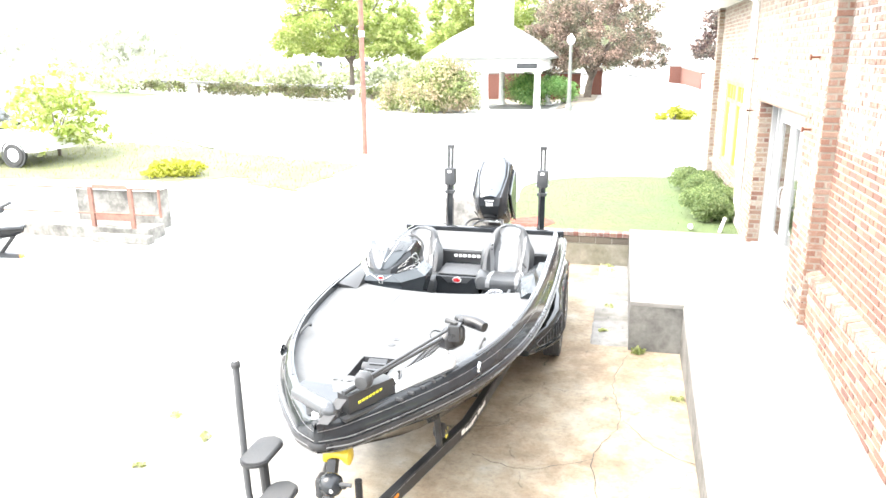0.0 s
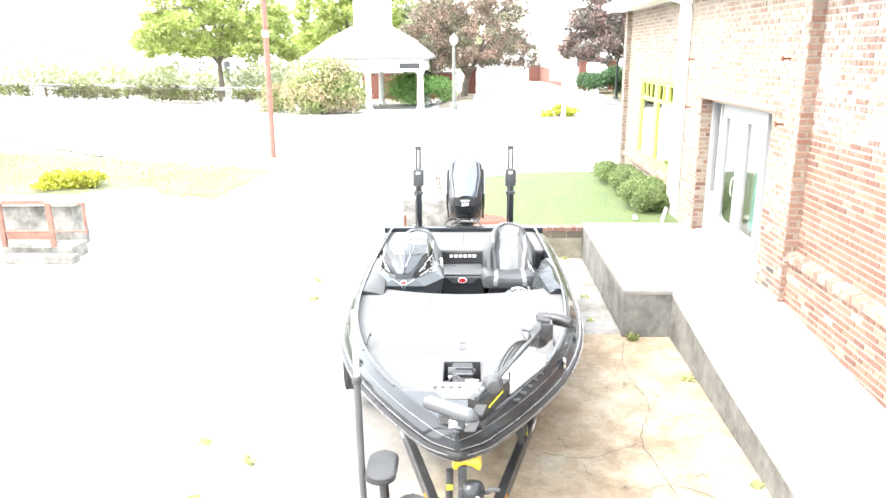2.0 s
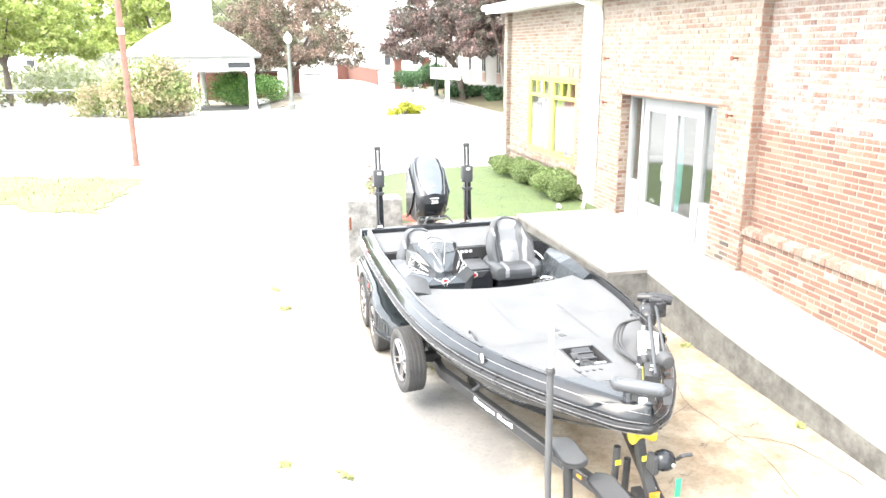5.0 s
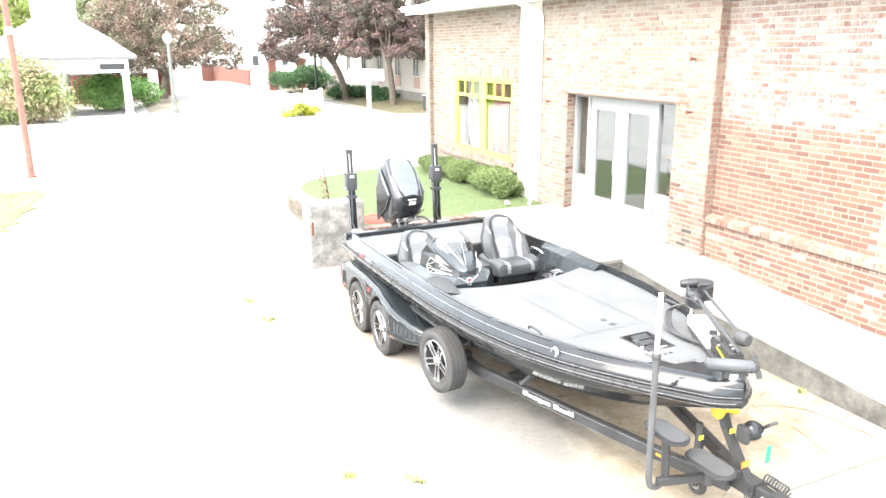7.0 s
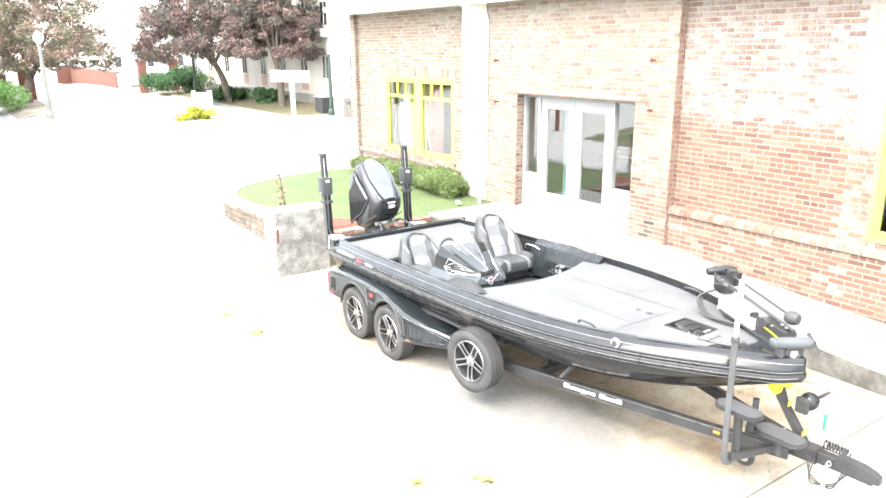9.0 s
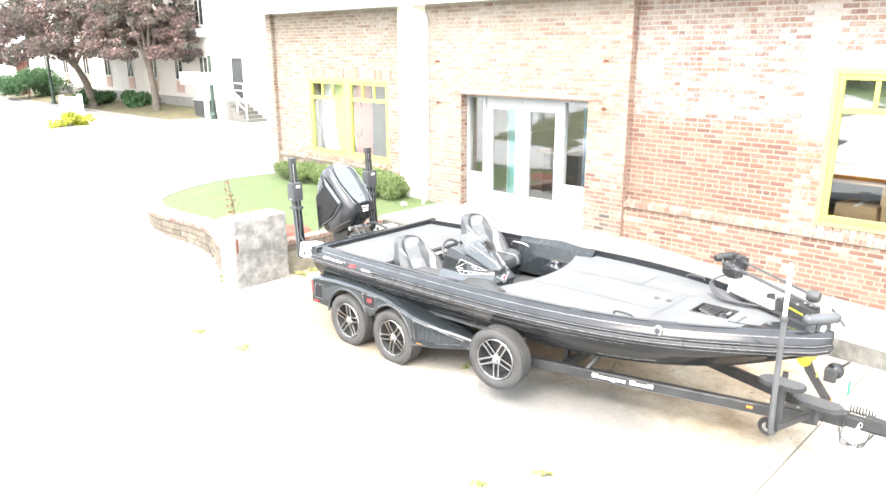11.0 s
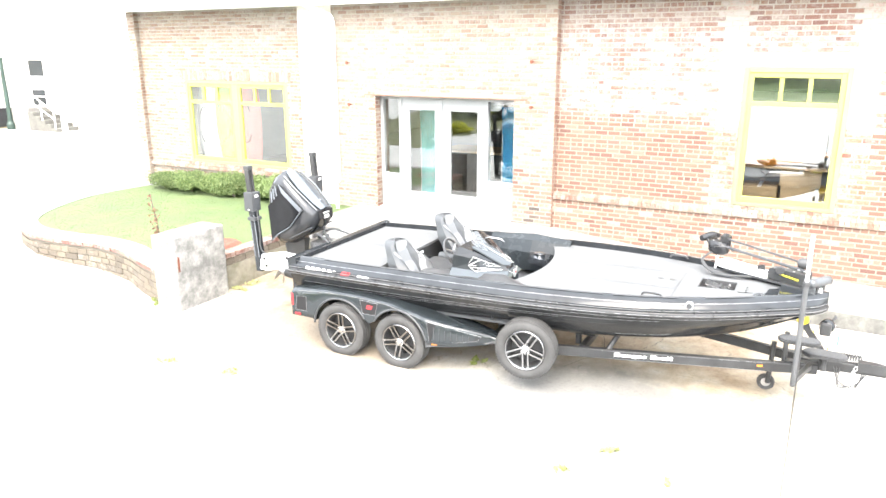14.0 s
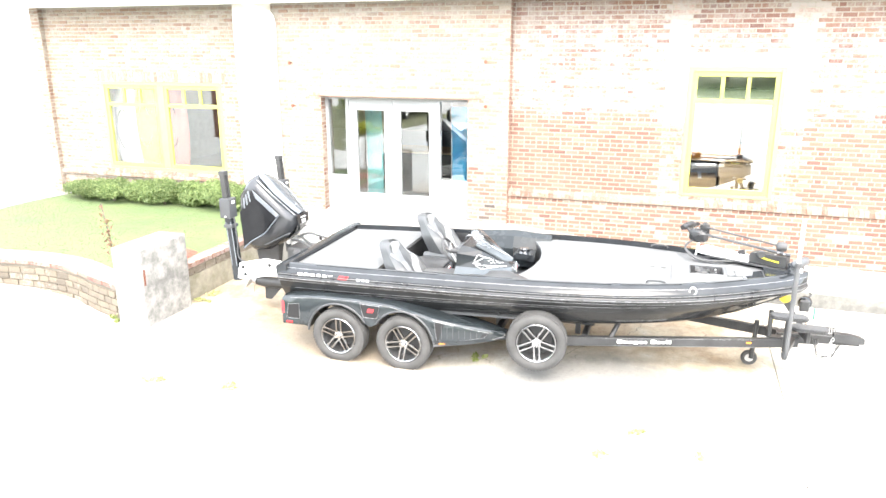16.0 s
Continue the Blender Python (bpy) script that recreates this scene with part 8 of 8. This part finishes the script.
part("body", loft([[(x, y, TZ + z) for y, z in ((18.15, 0.45), (18.12, 0.75), (18.2, h), (19.9, h), (19.98, 0.75), (19.95, 0.45))] for x, h in ((-22.6, 1.0), (-20.9, 1.05), (-19.2, 1.05), (-17.35, 1.0), (-17.2, 0.85))]), WHITE, tk, "", True)
part("cab", loft([[(x, y, TZ + z) for y, z in ((18.25, 1.0), (18.4, h), (19.7, h), (19.85, 1.0))] for x, h in ((-21.8, 1.1), (-21.3, 1.75), (-19.9, 1.8), (-19.0, 1.1))]), WIN_GLASS, tk, "dark glazed cab")
for x in (-18.0, -21.6):
    w = part("wheel", lathe([(0.0, -0.1), (0.2, -0.1), (0.22, -0.06), (0.22, 0.1), (0.0, 0.1)], (x, 18.2, TZ + 0.36), "y"), ALU, tk)
    part("tyre", lathe([(0.22, -0.1), (0.33, -0.1), (0.36, -0.05), (0.36, 0.08), (0.33, 0.12), (0.22, 0.12)], (x, 18.2, TZ + 0.36), "y", sides=32), RUBBER, w)
    part("arch", lathe([(0.38, -0.075), (0.43, -0.085), (0.43, -0.05)], (x, 18.2, TZ + 0.38), "y", sides=32), PLASTIC, tk)

# bow of another boat on its trailer at the lot's edge
gear = thing("bass_boat", (-11.2, 10.2, 0.4), "black bow of another boat on a trailer", "boat")
part("hull", loft([[(x, 10.2 + w * u, z0 + (z1 - z0) * v) for u, v in ((0, 0), (0.7, 0.35), (0.95, 0.7), (1, 1), (-1, 1), (-0.95, 0.7), (-0.7, 0.35))] for x, w, z0, z1 in ((-13.2, 0.95, 0.36, 0.76), (-11.8, 0.72, 0.38, 0.76), (-10.9, 0.4, 0.44, 0.75), (-10.4, 0.16, 0.54, 0.74), (-10.18, 0.03, 0.64, 0.73))]), GELCOAT, gear, "", True)
for v in (-1, 1):
    part("rub_rail", tube([(x, 10.2 + v * w, 0.73) for x, w in ((-13.2, 0.96), (-11.8, 0.73), (-10.9, 0.41), (-10.4, 0.17), (-10.16, 0.03))], 0.028, sides=8), GREY_PLASTIC, gear)
part("motor_shaft", tube([(-11.0, 10.05, 0.86), (-10.36, 10.2, 1.16)], 0.03, sides=8), PLASTIC, gear)
part("motor_head", lathe([(0.0, -0.09), (0.06, -0.08), (0.075, 0.0), (0.05, 0.08), (0.0, 0.09)], (-10.6, 10.16, 1.03), "x"), GREY_PLASTIC, gear, "", True)
part("motor_rest", box(-10.95, -10.7, 10.0, 10.2, 0.72, 0.88, 0.02), PLASTIC, gear)
yard = thing("boat_trailer", (-11.2, 10.2, 0.0), "black trailer tongue under the neighbouring boat", "trailer")
part("tongue", beam([(-13.2, 10.2, 0.3), (-11.0, 10.2, 0.18), (-10.32, 10.2, 0.19)], 0.09, 0.08), GREY_PLASTIC, yard)
part("marker_lamp", box(-10.33, -10.27, 10.16, 10.24, 0.16, 0.22, 0.01), AMBER, yard)
part("winch_post", tube([(-10.75, 10.2, 0.2), (-10.4, 10.2, 0.56)], 0.035, sides=8), BLACK, yard)
part("jack_leg", tube([(-10.8, 10.28, 0.0), (-10.8, 10.28, 0.5)], 0.03, sides=8), STEEL, yard)
part("bunk", box(-13.0, -11.6, 10.0, 10.4, 0.27, 0.4), BLACK, yard)


# ---- shop goods glimpsed through the glass ----
CARDBOARD = mat("brown_cardboard", (0.45, 0.32, 0.19), 0.9, var=0.12, scale=3, fine=60, bump=0.2)
ORANGE = mat("orange_kayak_plastic", (0.55, 0.2, 0.02), 0.35, var=0.1, bump=0.05)
LIME = mat("lime_kayak_plastic", (0.4, 0.55, 0.02), 0.35, var=0.1, bump=0.05)
KAYAK_RED = mat("red_kayak_plastic", (0.5, 0.17, 0.13), 0.35, var=0.1, bump=0.05)
BANNER = mat("blue_banner_cloth", (0.01, 0.16, 0.42), 0.7, var=0.3, scale=1.2, bump=0.1, other=(0.05, 0.36, 0.55))
TEAL = mat("teal_banner_cloth", (0.02, 0.3, 0.34), 0.7, var=0.3, scale=1.2, bump=0.1, other=(0.25, 0.5, 0.5))


def kayak(x, y, z, length, material, upright, label):
    k = thing("kayak", (x, y, z), label, "kayak", "shop kayaks")
    rings = []
    for i in range(13):
        t = i / 12
        w = 0.36 * math.sin(math.pi * min(max(t, 0.02), 0.98)) ** 0.6
        c = []
        for j in range(12):
            a = j * math.tau / 12
            o = (w * math.cos(a), (0.45 if math.sin(a) < 0 else 0.3) * w * math.sin(a) + 0.12 * (2 * t - 1) ** 2)
            c.append((x + o[1], y + o[0], z + t * length) if upright else (x + o[0] * 0.8, y + (t - 0.5) * length, z + o[1] + 0.2))
        rings.append(c)
    part("hull", loft(rings), material, k, "", True)
    part("cockpit_rim", tube([(x - 0.12, y + 0.17 * math.cos(a), z + length * (0.5 + 0.16 * math.sin(a))) if upright else (x + 0.17 * math.cos(a), y + 0.4 * math.sin(a), z + 0.33) for a in np.linspace(0, math.tau, 17)[:-1]], 0.02, closed=True, sides=6), PLASTIC, k)
    return k


kayak(2.78, 16.75, 0.66, 2.9, LIME, True, "lime green kayak standing upright in the shop window")
kayak(2.85, 16.1, 0.66, 2.9, KAYAK_RED, True, "faded red kayak standing upright in the shop window")
kayak(2.75, 17.3, 0.66, 2.7, WHITE, True, "white kayak standing upright in the shop window")
kayak(2.95, 5.2, 1.83, 2.6, ORANGE, False, "orange kayak lying on the shop rack")
# white shape added for the sky and ground reflection high in the pane
kayak(3.4, 4.6, 2.75, 3.6, WHITE, False, "white kayak shape added for the pale reflection in the window")
rack = thing("display_rack", (3.2, 4.6, 0.655), "timber-shelved display rack behind the window", "rack")
for z in (1.25, 1.9, 2.78):
    part("shelf", box(2.75, 4.0, 2.9, 6.4, z - 0.03, z, 0.005), CARDBOARD, rack)
for x in (2.8, 3.95):
    for y in (2.95, 6.35):
        part("upright", box(x - 0.03, x + 0.03, y - 0.03, y + 0.03, 0.655, 3.2), BLACK, rack)
for k, (y, w, h) in enumerate(((3.3, 0.5, 0.32), (3.85, 0.52, 0.3), (4.42, 0.5, 0.34), (5.0, 0.55, 0.3), (3.6, 0.6, 0.25), (4.4, 0.6, 0.26))):
    z = 1.25 + (0.34 if k > 3 else 0.0)
    bx = thing("cardboard_box", (3.1, y, z), "brown cardboard carton on the shop rack", "box", "shop cartons")
    part("carton", box(2.8, 3.4, y - w / 2, y + w / 2, z, z + h, 0.008), CARDBOARD, bx)
    part("tape", box(2.795, 3.4, y - 0.03, y + 0.03, z + h, z + h + 0.003), LETTER, bx)
for y, w, m, lab in ((9.42, 0.4, BANNER, "blue feather banner standing inside the entrance"), (11.25, 0.36, TEAL, "teal feather banner standing inside the entrance")):
    bn = thing("banner", (2.75, y, 0.66), lab, "banner")
    part("cloth", loft([[(2.75 + 0.04 * math.sin(4 * t), y + w / 2 * u, 0.8 + 1.9 * t) for u in (-1, -0.5, 0, 0.5, 1)] for t in np.linspace(0, 1, 8)], closed=False), m, bn)
    part("pole", tube([(2.77, y + w / 2, 0.655), (2.77, y + w / 2, 2.75)], 0.012, sides=6), STEEL, bn)
    part("foot", lathe([(0.0, 0.02), (0.2, 0.01), (0.2, 0.0)], (2.77, y, 0.656)), BLACK, bn)
desk = thing("counter_desk", (4.6, 10.4, 0.655), "dark shop counter with a wooden top", "counter")
part("carcass", box(4.2, 4.9, 9.6, 11.6, 0.655, 1.55, 0.01), BLACK, desk)
part("worktop", box(4.1, 5.0, 9.5, 11.7, 1.55, 1.6, 0.01), CARDBOARD, desk)


# ---- bricks of the building ----
COURSE, STRETCH, HEAD, GAP = 0.076, 0.197, 0.09, 0.019


def lay(width, z0, z1, holes, seed):
    """Bricks of an American-bond wall as (u0, u1, z0, z1), cut round the holes."""
    q = random.Random(seed)
    out = []
    row = 0
    z = z0
    while z < z1 - 0.02:
        top = min(z + COURSE - GAP, z1)
        size = HEAD if row % 6 == 5 else STRETCH
        u = -(size + GAP) * (0.5 if row % 2 else 0.0) - (0.03 if row % 6 == 5 else 0.0)
        while u < width:
            a, b = max(0.0, u), min(width, u + size)
            u += size + GAP
            if b - a < 0.035:
                continue
            spans = [(a, b)]
            for h0, h1, k0, k1 in holes:
                if top > k0 + 0.005 and z < k1 - 0.005:
                    spans = [s for p, r in spans for s in ((p, min(r, h0)), (max(p, h1), r)) if s[1] - s[0] > 0.03]
            out += [(p + q.uniform(-0.002, 0.002), r + q.uniform(-0.002, 0.002), z + q.uniform(-0.0015, 0.0015), top) for p, r in spans]
        z += COURSE
        row += 1
    return out


def brick_block(o, u, n, s, depth):
    """Corner places of one brick on a wall that starts at o, runs along u and faces n."""
    u0, u1, z0, z1 = s
    f = n * depth
    k = 0.003
    a = [o + u * x + Vector((0, 0, z)) for x, z in ((u0, z0), (u1, z0), (u1, z1), (u0, z1))]
    c = [o + u * x + Vector((0, 0, z)) + f for x, z in ((u0 + k, z0 + k), (u1 - k, z0 + k), (u1 - k, z1 - k), (u0 + k, z1 - k))]
    return a + c


QUADS = ((4, 5, 6, 7), (0, 1, 5, 4), (1, 2, 6, 5), (2, 3, 7, 6), (3, 0, 4, 7))
BOX_MESHES = {}


def brick_object(o, u, n, s, depth, material, parent):
    """One brick as an object of its own; bricks of one size share a mesh."""
    size = (round(s[1] - s[0], 2), material.name)
    if size not in BOX_MESHES:
        w, h = size[0] / 2, (COURSE - GAP) / 2
        k = 0.003
        vs = [(-w, 0.03, -h), (w, 0.03, -h), (w, 0.03, h), (-w, 0.03, h)] + [(-w + k, -0.01, -h + k), (w - k, -0.01, -h + k), (w - k, -0.01, h - k), (-w + k, -0.01, h - k)]
        me = bpy.data.meshes.new("brick")
        me.from_pydata(vs, [], [(4, 5, 6, 7), (1, 0, 4, 5), (2, 1, 5, 6), (3, 2, 6, 7), (0, 3, 7, 4)])
        me.materials.append(material)
        BOX_MESHES[size] = me
    ob = new("brick", BOX_MESHES[size])
    c = o + u * (s[0] + s[1]) / 2 + Vector((0, 0, (s[2] + s[3]) / 2)) + n * (depth - 0.01)
    ob.parent = parent
    ob.matrix_local = Matrix.Translation(c) @ Matrix(((u.x, -n.x, 0), (u.y, -n.y, 0), (0, 0, 1))).to_4x4()
    return ob


def face(parent, o, u, n, width, z0, z1, holes, seed, pick, near=None, label="old weathered bricks"):
    q = random.Random(seed + 100)
    o, u, n = Vector(o), Vector(u), Vector(n)
    heaps = {}
    for s in lay(width, z0, z1, holes, seed):
        depth = 0.008 + q.uniform(-0.002, 0.004)
        c = o + u * (s[0] + s[1]) / 2
        zc = (s[2] + s[3]) / 2
        m = pick(c.y, zc)
        if near and near[0] < c.y < near[1] and near[2] < zc < near[3]:
            brick_object(o, u, n, s, depth, m, parent)
            continue
        vs, fs = heaps.setdefault(m.name, ([], [], m))[:2]
        i = len(vs)
        vs += [tuple(p) for p in brick_block(o, u, n, s, depth)]
        fs += [tuple(i + k for k in f) for f in QUADS]
    for vs, fs, m in heaps.values():
        mesh_object("bricks", vs, fs, m, parent, label, "stuff")


def south_pick(y, z):
    if (B1 < y < B1 + 0.4 or B0 - 0.45 < y < B0) and z > 1.1:
        return WASHED_BRICK
    return BRICK


jamb_dice = random.Random(31)


def bay_pick(y, z):
    if D0 - 0.5 < y < D0 and z < 1.0 and jamb_dice.random() < 0.55:
        return SOOT_BRICK
    return BRICK if y < 9.2 and z < 1.7 and jamb_dice.random() < 0.5 else BAY_BRICK


def plinth_pick(y, z):
    return BAY_BRICK if jamb_dice.random() < 0.15 else BRICK


def jamb_pick(y, z):
    return BRICK if jamb_dice.random() < 0.45 else BAY_BRICK


ALONG, WEST, SOUTH, NORTH, EAST = (0, 1, 0), (-1, 0, 0), (0, -1, 0), (0, 1, 0), (1, 0, 0)
B_HOLE = (B0 - 0.0 + 1, B1 + 1, BZ0 - 0.075, BZ1 + 0.21)
face(wall_south, (W, -1, 0), ALONG, WEST, 9.33, 1.28, TOP - 0.03, [B_HOLE], 1, south_pick)
face(wall_south, (PLINTH, -1, 0), ALONG, WEST, 9.33, 0.26, 1.18, [], 2, plinth_pick, (4.6, 7.6, 0.2, 1.2))
face(wall_bay, (BAY, 8.33, 0), ALONG, WEST, 4.69, 0.62, TOP - 0.03, [(D0 - 8.33, D1 - 8.33, 0.5, DZ1 + 0.036)], 3, bay_pick, (8.2, 13.1, 0.5, 2.6))
face(wall_bay, (BAY, 8.33, 0), EAST, SOUTH, 0.16, 0.3, TOP - 0.03, [], 4, lambda y, z: RETURN_BRICK)
face(wall_bay, (BAY, D0, 0), EAST, NORTH, 0.17, 0.66, DZ1, [], 5, jamb_pick)
face(wall_bay, (BAY, D1, 0), EAST, SOUTH, 0.17, 0.66, DZ1, [], 6, jamb_pick)
A_HOLE = (A0 - 13.88, A1 - 13.88, AZ0 - 0.075, AZ1 + 0.21)
face(wall_north, (W, 13.88, 0), ALONG, WEST, 4.86, 0.55, TOP - 0.03, [A_HOLE], 7, lambda y, z: BAY_BRICK, (13.8, 18.7, 0.5, 1.7))
face(wall_north, (2.07, 18.74, 0), ALONG, WEST, 0.24, 0.3, TOP - 0.03, [], 8, lambda y, z: BAY_BRICK)
face(wall_north, (2.07, 18.74, 0), EAST, SOUTH, 0.12, 0.55, TOP - 0.03, [], 9, lambda y, z: BAY_BRICK)


def soldier_row(parent, y0, y1, z0, h, x, material, name="soldier_brick", deep=0.01, width=0.075):
    n = int((y1 - y0) / width)
    w = (y1 - y0) / n
    for k in range(n):
        a = y0 + k * w
        q = random.Random(k)
        part(name, box(x - deep - q.uniform(0, 0.004), x + 0.05, a + 0.005, a + w - 0.005, z0, z0 + h), material, parent)


soldier_row(wall_south, B0 - 0.1, B1 + 0.1, BZ1 + 0.005, 0.2, W, WASHED_BRICK)
soldier_row(wall_north, A0 - 0.1, A1 + 0.1, AZ1 + 0.005, 0.2, W, BAY_BRICK)
soldier_row(wall_south, B0 - 0.05, B1 + 0.05, BZ0 - 0.06, 0.055, W, LEDGE_BRICK, "sill_brick", 0.05, 0.1)
soldier_row(wall_north, A0 - 0.05, A1 + 0.05, AZ0 - 0.07, 0.065, W, BAY_BRICK, "sill_brick", 0.05, 0.1)
# sloping rowlock ledge along the base
for k in range(140):
    y = 8.31 - k * 0.0755
    q = random.Random(k + 7)
    j = q.uniform(0, 0.012)
    bm = prism([(2.055 - j, 1.175), (2.055 - j, 1.255 + q.uniform(-0.006, 0.006)), (W + 0.01, 1.295), (W + 0.01, 1.175)], y - 0.068, y, axis="y")
    part("ledge_brick", bm, LEDGE_BRICK, wall_south)
for k in range(64):
    y = 13.89 + k * 0.0755
    q = random.Random(k + 300)
    j = q.uniform(0, 0.01)
    bm = prism([(2.12 - j, 1.04), (2.12 - j, 1.11 + q.uniform(-0.006, 0.006)), (W + 0.01, 1.135), (W + 0.01, 1.04)], y, y + 0.068, axis="y")
    part("ledge_brick", bm, BAY_BRICK, wall_north)
